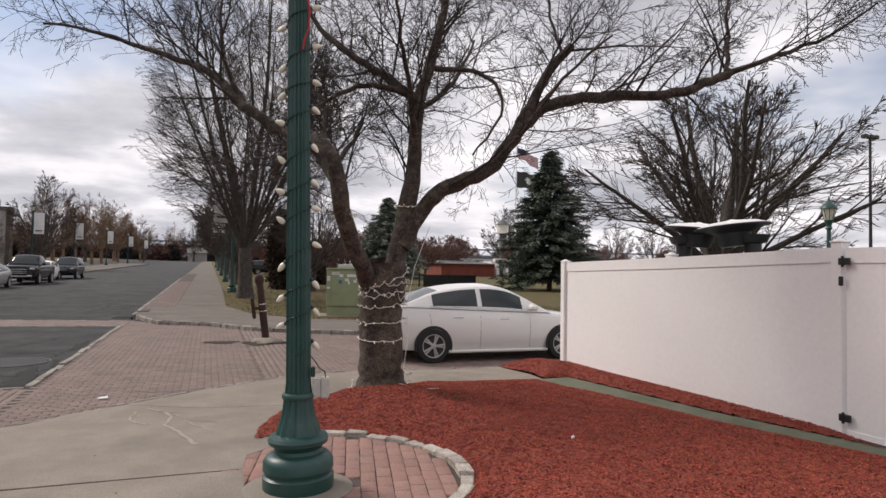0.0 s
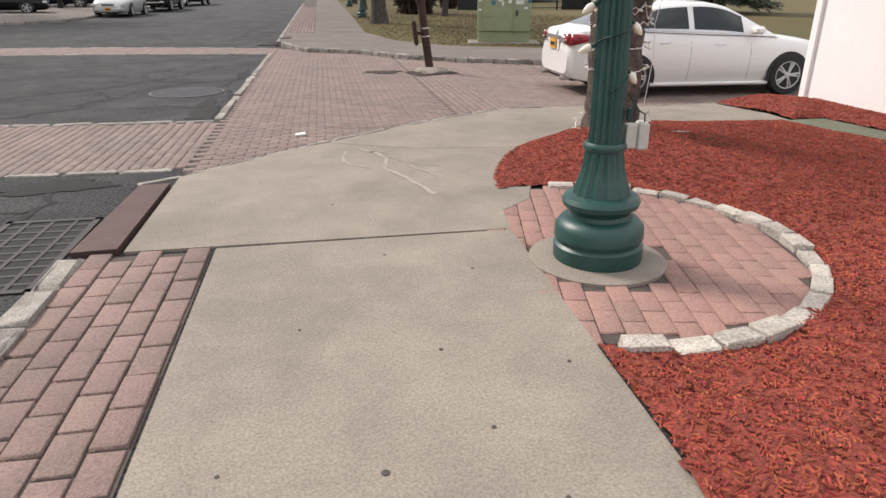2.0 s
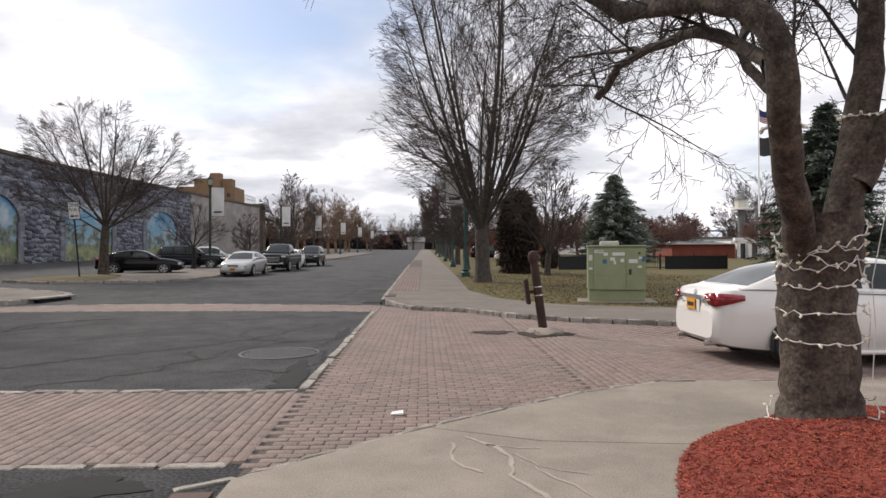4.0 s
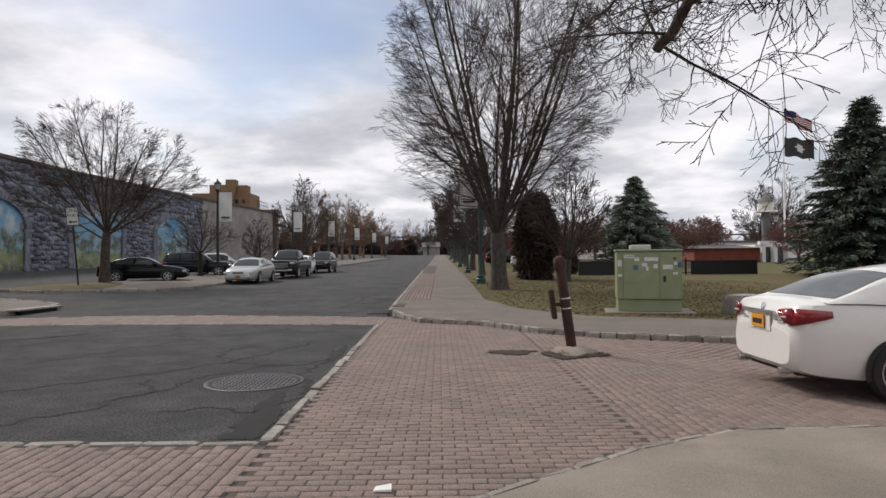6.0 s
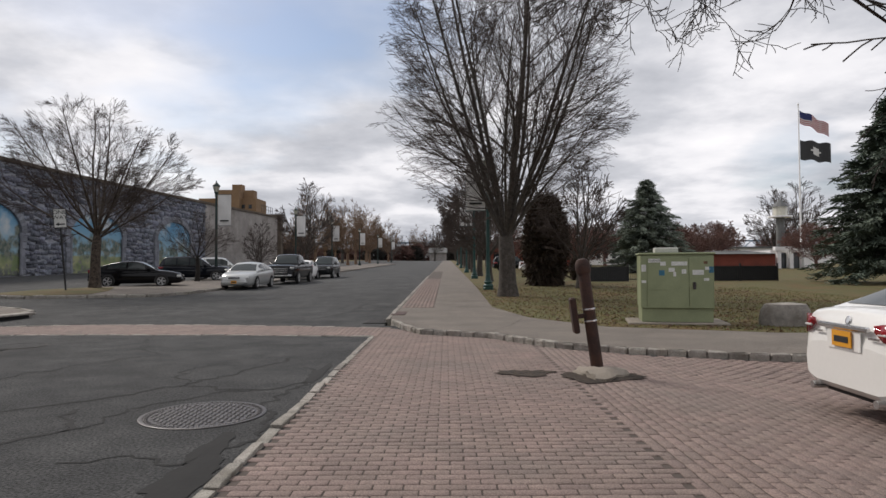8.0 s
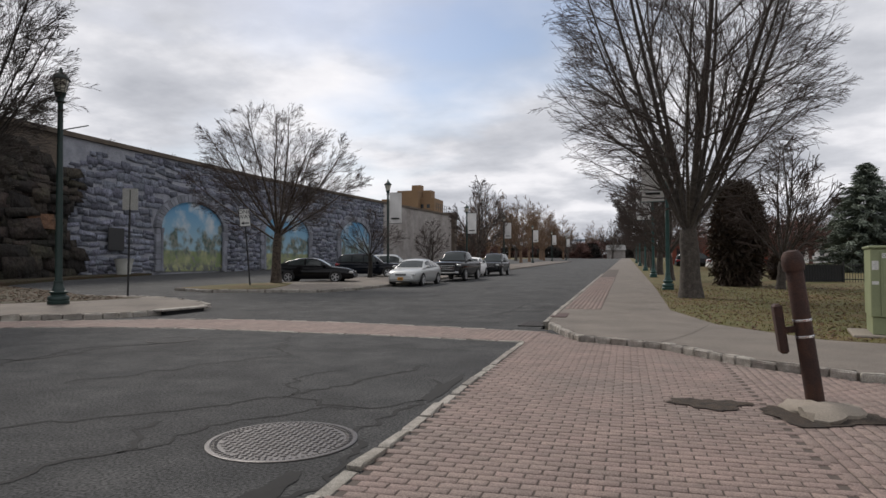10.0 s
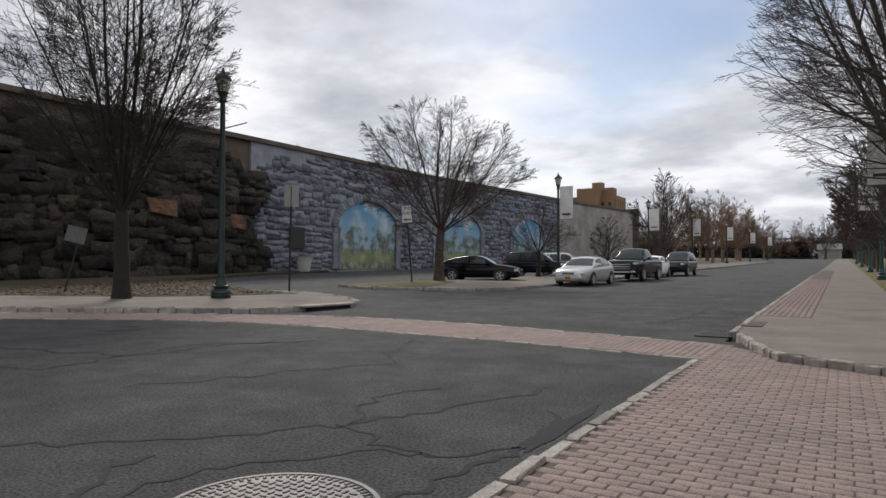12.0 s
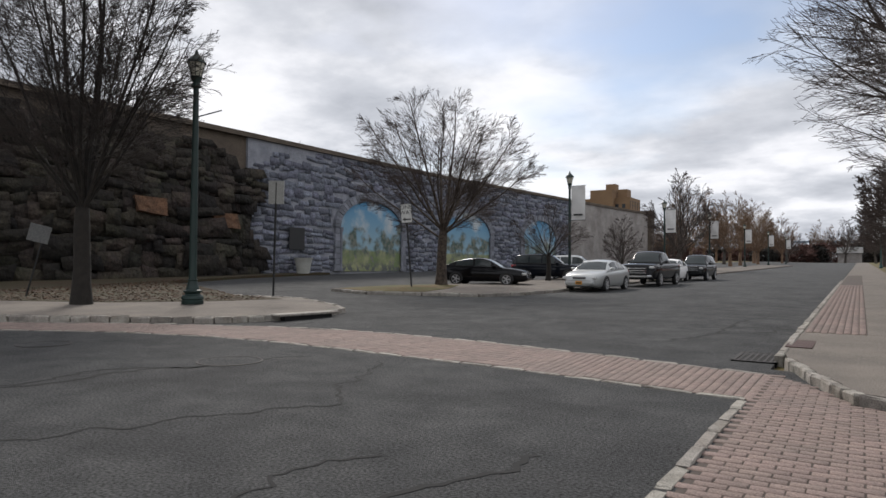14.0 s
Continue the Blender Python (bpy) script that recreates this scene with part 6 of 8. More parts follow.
    def full_patch(name_, s_range, a0, out):
        b2 = MB()
        ns2, steps = 8, 12
        for i in range(ns2 + 1):
            s = s_range[0] + (s_range[1] - s_range[0]) * i / ns2
            row = [surf(s, a0 + (1 - a0) * j / steps, 1, out) for j in range(steps + 1)]
            b2.v += row + [(x, -y, z) for x, y, z in row[-2::-1]]
        kk = 2 * steps + 1
        for i in range(ns2):
            for j in range(kk - 1):
                b2.f.append((i * kk + j, i * kk + j + 1, (i + 1) * kk + j + 1, (i + 1) * kk + j))
        part(name_, b2, CARGLASS, top, smooth=True)

    full_patch("windscreen", S["front"], 0.63, 0.006)
    full_patch("rear_window", S["back"], 0.63, 0.006)
    for s_range in S["side"]:
        patch("side_window", s_range, (0.09, 0.53), CARGLASS, (1, -1), 0.006)
    patch("window_trim", (S["side"][0][0] - 0.012, S["side"][-1][1] + 0.012), (0.035, 0.075), CHROME if detail > 1 else TRIM, (1, -1), 0.008, 16, 1)
    if detail > 1:
        for s in (0.415, 0.21, 0.635):
            for side in (1, -1):
                line = []
                for j in range(9):
                    z = low(s) + 0.06 + (belt(s) - low(s) - 0.1) * j / 8
                    f = (z - low(s)) / (belt(s) - low(s))
                    y = wide(s) * float(np.interp(f, [0, 0.16, 0.34, 0.55, 0.76, 0.88, 1], [0.93, 0.965, 0.985, 1.0, 0.985, 0.955, 0.86]))
                    line.append((xs(s + (0.03 * (0.5 - f) if s < 0.3 else 0)), side * (y + 0.0005), z))
                part("door_seam", MB().tube(line, 0.003, 4), TRIM, top)
    for s in (0.32, 0.52):
        for side in (1, -1):
            z = low(s) + (belt(s) - low(s)) * 0.80
            b2 = MB().box(xs(s) - 0.1, side * wide(s) * 0.978 - 0.012, z - 0.014, xs(s) + 0.1, side * wide(s) * 0.978 + 0.016, z + 0.014, bevel=0.009)
            part("door_handle", b2, CHROME if detail > 1 else paint, top)
    for side in (1, -1):
        sm = S["front"][1] - 0.075
        y = side * (wide(sm) * 0.93 + 0.1)
        mir = part("mirror", MB().box(xs(sm) - 0.06, y - 0.1, belt(sm) + 0.02, xs(sm) + 0.1, y + 0.1, belt(sm) + 0.15, bevel=0.04), paint, top, smooth=True)
    ty, ri, sp, br = wheel_meshes(wheel, 0.215)
    for s in S["axles"]:
        for side in (1, -1):
            y = side * (W / 2 - 0.095)
            rot = Matrix.Rotation(radians(-90 * side), 4, "X")
            # arch is not cut: a black half ring on the body paints its shaded gap
            arch = MB()
            for i in range(21):
                a = math.pi * (i / 20 * 1.16 - 0.08)
                for rr in (wheel * 0.99, wheel * 1.15):
                    arch.v.append((xs(s) + rr * math.cos(a), side * (W / 2 + 0.004), wheel + rr * math.sin(a)))
            for i in range(20):
                arch.f.append((2 * i, 2 * i + 1, 2 * i + 3, 2 * i + 2))
            aw = part("wheel_arch", arch, TRIM, top)
            aw.modifiers.new("thick", "SOLIDIFY").thickness = 0.012
            wh = part("wheel", ty, TYRE, top, m=Matrix.Translation((xs(s), y + side * 0.012, wheel)) @ rot)
            for me in (ri, sp, br):
                c = new(me.name.split(".")[0], me)
                c.parent = wh
    # lamps, bumpers, plates
    for side in (1, -1):
        lens = MB()
        for i in range(7):
            s = 0.006 + 0.07 * i / 6
            for q in (0.0, 1.0):
                zt = belt(0.05) - 0.06 - 0.03 * i / 6
                zb = zt - (0.20 - 0.13 * i / 6)
                z = zb + (zt - zb) * q
                y = wide(s) * (0.985 - 0.02 * q) + 0.008
                lens.v.append((xs(s) - 0.006, side * y, z))
        for i in range(6):
            lens.f.append((2 * i, 2 * i + 1, 2 * i + 3, 2 * i + 2))
        zt = belt(0.05) - 0.06
        k0 = len(lens.v)
        for yy, za, zb in ((wide(0.004) * 0.7, zt - 0.03, zt - 0.09), (wide(0.005) * 0.85, zt - 0.01, zt - 0.17), (wide(0.006) * 0.985 + 0.008, zt, zt - 0.20)):
            xx = xs(0.0) - 0.012 + (0.04 if yy > wide(0.005) * 0.95 else 0.0)
            lens.v += [(xx, side * yy, zb), (xx, side * yy, za)]
        lens.f += [(k0, k0 + 1, k0 + 3, k0 + 2), (k0 + 2, k0 + 3, k0 + 5, k0 + 4)]
        ob = part("tail_light", lens, REDLENS, top, "red tail light lens", smooth=True)
        ob.modifiers.new("thick", "SOLIDIFY").thickness = 0.016
        if detail > 1:
            part("reverse_light", MB().box(xs(0.0) - 0.03, side * wide(0.005) * 0.83 - 0.06, zt - 0.12, xs(0.0) - 0.008, side * wide(0.005) * 0.83 + 0.06, zt - 0.095, bevel=0.008), CLEARLENS, top)
        zf = belt(0.96) - 0.07
        head = MB().box(xs(0.945), side * wide(0.95) * 0.86 - 0.15, zf - 0.13, xs(0.992), side * wide(0.95) * 0.86 + 0.1, zf, bevel=0.035)
        part("headlight", head, CLEARLENS, top, smooth=True)
    g0 = 0.62 if shape == "sedan" else 0.78
    if shape != "sedan":
        part("grille", MB().box(xs(0.985), -wide(0.96) * 0.62, g0 * hk - 0.16, xs(1.0) + 0.03, wide(0.96) * 0.62, g0 * hk + 0.2, bevel=0.02), TRIM, top)
        for i in range(3):
            part("grille_bar", MB().box(xs(1.0) + 0.028, -wide(0.96) * 0.6, g0 * hk - 0.1 + i * 0.12, xs(1.0) + 0.045, wide(0.96) * 0.6, g0 * hk - 0.075 + i * 0.12, bevel=0.004), CHROME, top)
    else:
        part("grille", MB().box(xs(0.985), -wide(0.96) * 0.4, 0.56 * hk, xs(1.0) + 0.012, wide(0.96) * 0.4, 0.66 * hk, bevel=0.02), TRIM, top)
        part("grille_bar", MB().box(xs(1.0) + 0.01, -wide(0.96) * 0.4, 0.6 * hk, xs(1.0) + 0.024, wide(0.96) * 0.4, 0.62 * hk, bevel=0.004), CHROME, top)
    part("front_bumper", MB().box(xs(0.97), -wide(0.96) * 0.9, low(0.97) + 0.08, xs(1.0) + 0.03, wide(0.96) * 0.9, low(0.97) + 0.25, bevel=0.05), CHROME if shape == "pickup" else paint, top, smooth=True)
    if detail == 1:
        part("rear_bumper", MB().box(xs(0.0) - 0.03, -wide(0.01) * 0.93, low(0.0) - 0.04, xs(0.05), wide(0.01) * 0.93, low(0.0) + 0.2, bevel=0.06), paint, top, smooth=True)
    part("rear_valance", MB().box(xs(0.0) + 0.12, -wide(0.01) * 0.8, low(0.0) - 0.12, xs(0.1), wide(0.01) * 0.8, low(0.0) - 0.02, bevel=0.02), TRIM, top)
    for pl, x, zz, sg in ((plate_front, xs(1.0) + 0.035, low(0.97) + 0.17, 1), (plate_rear, xs(0.0) - 0.022, 0.80 * hk, -1)):
        if pl:
            f = part("number_plate", MB().box(min(x, x + sg * 0.012), -0.155, zz - 0.078, max(x, x + sg * 0.012), 0.155, zz + 0.078), pl, top, "amber number plate")
            part("plate_bars", MB().box(min(x + sg * 0.012, x + sg * 0.016), -0.115, zz - 0.035, max(x + sg * 0.012, x + sg * 0.016), 0.115, zz + 0.025), INK, top)
    if detail > 1:
        part("chrome_strip", MB().box(xs(0.0) - 0.04, -0.40, 0.885 * hk, xs(0.0) + 0.01, 0.40, 0.935 * hk, bevel=0.014), CHROME, top)
        part("plate_recess", MB().box(xs(0.0) - 0.012, -0.27, 0.70 * hk, xs(0.0) - 0.004, 0.27, 0.885 * hk), paint, top)
        part("badge", MB().lathe([(0.045, 0), (0.045, 0.01), (0.03, 0.014)], 18, pose(xs(0.012) - 0.012, 0, 0.965 * hk, 0, -75, 0)), CHROME, top)
        for y0 in (-0.55, 0.35):
            part("badge_bar", MB().box(xs(0.0) - 0.016, y0, 0.83 * hk, xs(0.0) - 0.01, y0 + 0.16, 0.85 * hk), CHROME, top)
        for y0 in (-0.52, 0.52):
            part("exhaust", MB().lathe([(0.04, -0.06), (0.04, 0.1), (0.032, 0.1)], 14, pose(xs(0.0) + 0.06, y0, low(0.0) - 0.07, 0, -90, 0)), CHROME, top)
        part("sill", MB().box(xs(0.28), -W / 2 + 0.02, 0.19, xs(0.72), W / 2 - 0.02, 0.25, bevel=0.02), paint, top)
    if shape == "pickup":
        part("bed_floor", MB().box(xs(0.02), -W / 2 * 0.86, 1.0 * hk, xs(0.37), W / 2 * 0.86, 1.275 * hk - 0.02), TRIM, top)
    if roof_rails:
        for side in (1, -1):
            part("roof_rail", MB().tube([(xs(s), side * W * 0.33, 1.8 * hk) for s in (0.1, 0.2, 0.35, 0.5)], 0.018, 6), TRIM, top)
    return top


car("pearl white sedan parked in the brick drive, amber number plate", on(5.28, 11.93, 0.0, -1.0), "sedan", 5.05, 1.92, 1.57, PEARL, plate_rear=AMBERPLATE, wheel=0.345, detail=2)
car("silver sedan parked facing the crossing at the kerb", on(-12.35, 42.0, 0.0, -90), "sedan", 5.0, 1.85, 1.47, SILVER, "cars parked along the street", plate_front=AMBERPLATE)
car("black pickup truck with large grille parked at the kerb", on(-11.75, 49.2, 0.0, -90), "pickup", 5.9, 2.02, 1.93, BLACKPAINT, "cars parked along the street", wheel=0.4, name="pickup_truck")
car("dark grey boxy utility vehicle parked at the kerb", on(-11.4, 60.0, 0.0, -90), "suv", 4.8, 1.87, 1.8, GREYPAINT, "cars parked along the street", wheel=0.37, roof_rails=True)
car("white car parked behind the pickup", on(-12.4, 56.0, 0.0, -90), "sedan", 4.5, 1.8, 1.5, VINYL, "cars parked along the street")
car("black sedan parked in the lot before the murals", on(-18.6, 42.0, 0.02, 15), "sedan", 4.8, 1.85, 1.46, BLACKPAINT, "cars in the lot")
car("dark blue utility vehicle parked in the lot", on(-18.6, 50.5, 0.02, 14), "suv", 4.7, 1.84, 1.72, DARKPAINT, "cars in the lot", wheel=0.36)
car("silver hatchback parked in the lot", on(-18.2, 54.5, 0.02, 14), "suv", 4.5, 1.8, 1.65, SILVER, "cars in the lot")

# ---- things on the crossing ----


def bollard():
    m = on(0.9, 14.4, 0.0)
    post = thing("steel_post", "leaning rusty brown steel post with a side plate", "post", m @ Matrix.Rotation(radians(-7.5), 4, "Y"))
    part("stem", MB().lathe([(0.085, -0.05), (0.083, 0.7), (0.08, 1.46), (0.07, 1.5)], 18), RUST, post, smooth=True)
    part("cap", MB().lathe([(0.095, 1.36), (0.105, 1.42), (0.1, 1.5), (0.07, 1.55), (0.02, 1.565)], 18), RUST, post, smooth=True)
    for z in (0.7, 0.86):
        part("band", MB().lathe([(0.088, z), (0.09, z + 0.004), (0.09, z + 0.02), (0.088, z + 0.024)], 18), CHROME, post, "thin steel band")
    part("side_plate", MB().box(-0.24, -0.03, 0.56, -0.16, 0.12, 1.05, bevel=0.02), RUST, post)
    part("bracket", MB().box(-0.2, -0.02, 0.76, -0.05, 0.02, 0.82), RUST, post)


bollard()
rng = random.Random(6)
foot = MB()
ringn = 22
for z, k in ((-0.05, 1.05), (0.045, 1.0), (0.085, 0.84), (0.10, 0.5)):
    for i in range(ringn):
        a = 2 * math.pi * i / ringn
        r = k * (0.34 + 0.08 * math.sin(a * 3 + 1) + rng.uniform(-0.06, 0.05))
        foot.v.append((r * math.cos(a) * 0.95, r * math.sin(a), z + rng.uniform(-0.012, 0.012)))
for k in range(3):
    for i in range(ringn):
        j = (i + 1) % ringn
        foot.f.append((k * ringn + i, k * ringn + j, (k + 1) * ringn + j, (k + 1) * ringn + i))
foot.f.append(tuple(range(3 * ringn, 4 * ringn)))
ob = new("post_footing", foot.mesh("post_footing", CONCRETE, True))
ob.matrix_basis = pose(0.88, 14.12, 0.0)
tagged(ob, "broken lump of concrete round the post foot", "footing")


def blot(x, y, rx, ry, z, material, name, label, parent=None, turn=0.0, n=26):
    b = MB()
    b.v.append((0, 0, 0.004))
    for i in range(n):
        a = 2 * math.pi * i / n
        k = 0.92 + 0.14 * math.sin(3 * a + x) + rng.uniform(-0.2, 0.14)
        b.v.append((rx * k * math.cos(a), ry * k * math.sin(a), 0))
    b.f = [(0, 1 + i, 1 + (i + 1) % n) for i in range(n)]
    o = new(name, b.mesh(name, material))
    o.matrix_basis = pose(x, y, gf(x, y) + z, 0, 0, turn)
    if parent:
        o.parent = parent
        return o
    return tagged(o, label, "ground", kind="structure")


soil_patch = blot(-0.1, 14.3, 0.42, 0.27, 0.021, SOIL, "soil_patch", "bare dark soil patch among the pavers")
soil_two = blot(0.82, 14.0, 0.6, 0.45, 0.019, SOIL, "soil_patch", "dirt and dead leaves round the post footing")
rows = []
for i in range(1300):
    a, q = rng.uniform(0, 6.28), rng.random() ** 0.6
    x, y = 0.5 + 0.95 * q * math.cos(a), 14.05 + 0.5 * q * math.sin(a)
    rows.append((x, y, gf(x, y) + 0.03, rng.uniform(0, 6.28), rng.uniform(0.02, 0.07), rng.uniform(0.006, 0.02), 0.004, rng.uniform(-0.6, 0.6), rng.uniform(-0.5, 0.5)))
spread_solids("dead_leaves", CV, CF, rows, LEAF, soil_two)


def manhole(x, y, r, label, pattern=True):
    top = thing("manhole_cover", label, "manhole cover", on(x, y, 0.0))
    part("frame", MB().lathe([(r, -0.03), (r, 0.008), (r * 0.985, 0.011), (r * 0.94, 0.011), (r * 0.93, 0.004)], 56), IRON if pattern else GRATE, top)
    part("lid", MB().lathe([(r * 0.93, -0.02), (r * 0.93, 0.004), (r * 0.92, 0.006), (0.01, 0.006)], 56), IRON if pattern else ASPHALT, top)
    if pattern:
        rows = []
        nub = np.array([(-0.5, -0.5, 0), (0.5, -0.5, 0), (0.5, 0.5, 0), (-0.5, 0.5, 0), (-0.4, -0.4, 1), (0.4, -0.4, 1), (0.4, 0.4, 1), (-0.4, 0.4, 1)])
        st = 0.058
        for i in range(-12, 13):
            for j in range(-12, 13):
                px, py = i * st, j * st
                if math.hypot(px, py) < r * 0.82:
                    k = (i + j) % 2
                    rows.append((px, py, 0.005, 0.0, 0.05 if k else 0.02, 0.02 if k else 0.05, 0.007, 0, 0))
        for i in range(72):
            a = 2 * math.pi * i / 72
            rows.append((r * 0.885 * math.cos(a), r * 0.885 * math.sin(a), 0.005, a, 0.05, 0.022, 0.007, 0, 0))
        spread_solids("raised_tread", nub, CF, rows, IRON, top)
    return top


manhole(-3.56, 12.03, 0.60, "large round cast iron manhole cover with cross tread in asphalt")
manhole(-9.2, 17.75, 0.46, "worn flat iron manhole cover in asphalt", False)
manhole(-13.3, 17.2, 0.42, "worn flat iron manhole cover in asphalt", False)


def drain_grate(x0, y0, x1, y1, label, nx, ny):
    top = thing("drain_grate", label, "drain grate", on((x0 + x1) / 2, (y0 + y1) / 2, 0.0))
    hx, hy = (x1 - x0) / 2, (y1 - y0) / 2
    # no hollow below: a solid near-black block gives the shade between the bars
    part("pit", MB().box(-hx, -hy, -0.28, hx, hy, 0.0035), PIT_SHADE, top)
    fr = MB()
    for a in ((-hx, -hy, hx, -hy + 0.045), (-hx, hy - 0.045, hx, hy), (-hx, -hy, -hx + 0.045, hy), (hx - 0.045, -hy, hx, hy)):
        fr.box(a[0], a[1], -0.02, a[2], a[3], 0.012)
    part("frame", fr, GRATE, top)
    for i in range(1, nx):
        x = -hx + 2 * hx * i / nx
        part("bar", MB().box(x - 0.016, -hy + 0.04, -0.03, x + 0.016, hy - 0.04, 0.010, bevel=0.003), GRATE, top)
    for j in range(1, ny):
        y = -hy + 2 * hy * j / ny
        part("cross_bar", MB().box(-hx + 0.04, y - 0.016, -0.03, hx - 0.04, y + 0.016, 0.008, bevel=0.003), GRATE, top)
    return top


drain_grate(-3.62, 4.12, -2.98, 5.42, "rectangular iron street drain grate in cracked asphalt", 4, 10)
drain_grate(-3.28, 22.05, -2.68, 23.15, "rectangular iron street drain grate by the kerb", 7, 9)
plate = thing("kerb_inlet_plate", "rust-brown steel kerb plate over the drain inlet", "steel plate")
part("plate", MB().add([(-2.95, 4.64, -0.1), (-2.66, 4.62, -0.1), (-2.65, 6.15, -0.1), (-2.9, 6.18, -0.1), (-2.95, 4.64, 0.035), (-2.66, 4.62, 0.05), (-2.65, 6.15, 0.05), (-2.9, 6.18, 0.035)], CF.tolist()), PLATE, plate)
plate_two = thing("kerb_inlet_plate", "small rust-brown steel plate at the far kerb", "steel plate")
part("plate", MB().box(-2.68, 23.3, -0.05, -2.3, 24.7, 0.135), PLATE, plate_two)
blot(-3.6, 6.35, 0.5, 0.22, 0.006, CRACK, "worn_patch", "", road, 10)
for x, y, rx, ry in ((-2.96, 10.1, 0.2, 0.55), (-3.05, 10.9, 0.13, 0.5), (-2.95, 9.6, 0.2, 0.25), (-2.9, 14.5, 0.1, 0.9)):
    blot(x, y, rx, ry, 0.006, CRACK, "worn_patch", "", road)

# kerbs: granite setts along the edges
rng = random.Random(12)
kerb_a = thing("kerb", "line of flush worn granite kerb stones", "kerb", kind="structure")
stone_run(kerb_a, [(-2.69, 9.3), (-2.69, 19.0)], rng, 0.55, 0.105, 0.026, 0.12)
stone_run(kerb_a, [(-2.75, 9.3), (-13.0, 9.5)], rng, 0.5, 0.10, 0.012, 0.1, rough=0.006)
stone_run(kerb_a, [(-2.75, 6.78), (-13.0, 6.84)], rng, 0.5, 0.10, 0.012, 0.1, rough=0.006)
kerb_b = thing("kerb", "rough granite setts along the pavement edge", "kerb", kind="structure")
stone_run(kerb_b, [(-2.95, 6.3), (-2.6, 6.52), (-1.62, 7.46), (-0.6, 8.31), (0.31, 9.0), (1.31, 9.54), (2.67, 9.76), (4.7, 10.0)], rng, 0.42, 0.07, 0.02, 0.1, rough=0.01)
stone_run(kerb_b, [(-2.92, -6.0), (-2.9, 4.55)], rng, 0.45, 0.17, 0.055, 0.2, rough=0.012)
kerb_c = thing("kerb", "granite kerb stones of the far pavement", "kerb", kind="structure")
stone_run(kerb_c, FAR_KERB[1:9], rng, 0.30, 0.13, 0.118, 0.2, rough=0.01)
stone_run(kerb_c, [(-2.66, 22.2), (-2.66, 60)], rng, 0.6, 0.13, 0.118, 0.22, rough=0.008)
kerb_d = thing("kerb", "granite kerb stones of the left corner", "kerb", kind="structure")
stone_run(kerb_d, CORNER_K, rng, 0.42, 0.16, 0.145, 0.28, rough=0.012)
stone_run(kerb_d, ISLAND[:7][:6] + [(-13.2, 60)], rng, 0.8, 0.15, 0.13, 0.26, rough=0.01, limit=60)
far_edge = thing("kerb", "thin granite edging of the curved crosswalk", "kerb", kind="structure")
stone_run(far_edge, BN, rng, 0.55, 0.11, 0.012, 0.1, rough=0.006)
stone_run(far_edge, BF, rng, 0.55, 0.11, 0.012, 0.1, rough=0.006)
PALESETT = mat("pale_sett", (0.52, 0.47, 0.41), (0.36, 0.325, 0.28), 0.88, 9, 70, 0.7, spread=0.2, fine_amount=0.4)
pad_edge = thing("sett_edge", "ring of pale granite setts round the lamp pad", "edging", kind="structure")
arc = [(PAD_C[0] + PAD_R * math.cos(t), PAD_C[1] + PAD_R * math.sin(t)) for t in np.linspace(-1.85, 1.45, 20)]
stone_run(pad_edge, arc, rng, 0.18, 0.12, 0.05, 0.1, rough=0.02, material=PALESETT)
inlet = thing("kerb_inlet", "dark storm drain opening in the corner kerb", "drain", kind="structure")
# solid near-black block under the lintel, colour in place of the inlet's shade
part("opening", MB().box(-0.75, -0.08, 0.0, 0.75, 0.1, 0.105), PIT_SHADE, inlet, m=pose(-13.4, 23.5, 0.02, 0, 0, 84))
part("lintel", MB().box(-0.95, -0.14, 0.105, 0.95, 0.25, 0.165, bevel=0.015), GRANITE, inlet, m=pose(-13.4, 23.5, 0.02, 0, 0, 84))

# green utility cabinet on its slab
cab = thing("utility_cabinet", "pale green steel utility cabinet covered with stickers", "utility cabinet", on(4.14, 20.55, 0.10, -12.4))
part("slab", MB().box(-1.08, -0.5, -0.1, 1.1, 0.95, 0.05, bevel=0.02), CONCRETE, cab, "pale concrete slab")
part("plinth", MB().box(-0.77, -0.27, 0.05, 0.77, 0.78, 0.36, bevel=0.01), CABINET, cab)
part("housing", MB().box(-0.79, -0.3, 0.36, 0.79, 0.8, 1.58, bevel=0.015), CABINET, cab)
part("roof", MB().box(-0.82, -0.34, 1.58, 0.82, 0.84, 1.63, bevel=0.015), CABINET, cab)
part("vent_box", MB().box(-0.42, 0.2, 1.63, 0.1, 0.7, 1.76, bevel=0.02), GREYBOX, cab, "pale grey box on the roof")
d1 = part("door", MB().box(-0.64, -0.325, 0.37, 0.25, -0.3, 1.52, bevel=0.006), CABINET, cab)
d2 = part("door", MB().box(0.258, -0.325, 0.37, 0.76, -0.3, 1.52, bevel=0.006), CABINET, cab)
part("panel", MB().box(-0.61, -0.333, 0.78, -0.22, -0.325, 1.35, bevel=0.004), CABINET, d1)
part("handle", MB().box(0.34, -0.36, 0.8, 0.4, -0.325, 0.96, bevel=0.01).lathe([(0.035, 0), (0.035, 0.03)], 12, pose(0.37, -0.325, 0.88, 90)), IRON, d2)
part("vent", MB().box(0.33, -0.331, 1.3, 0.47, -0.325, 1.45), CABINET, d2)
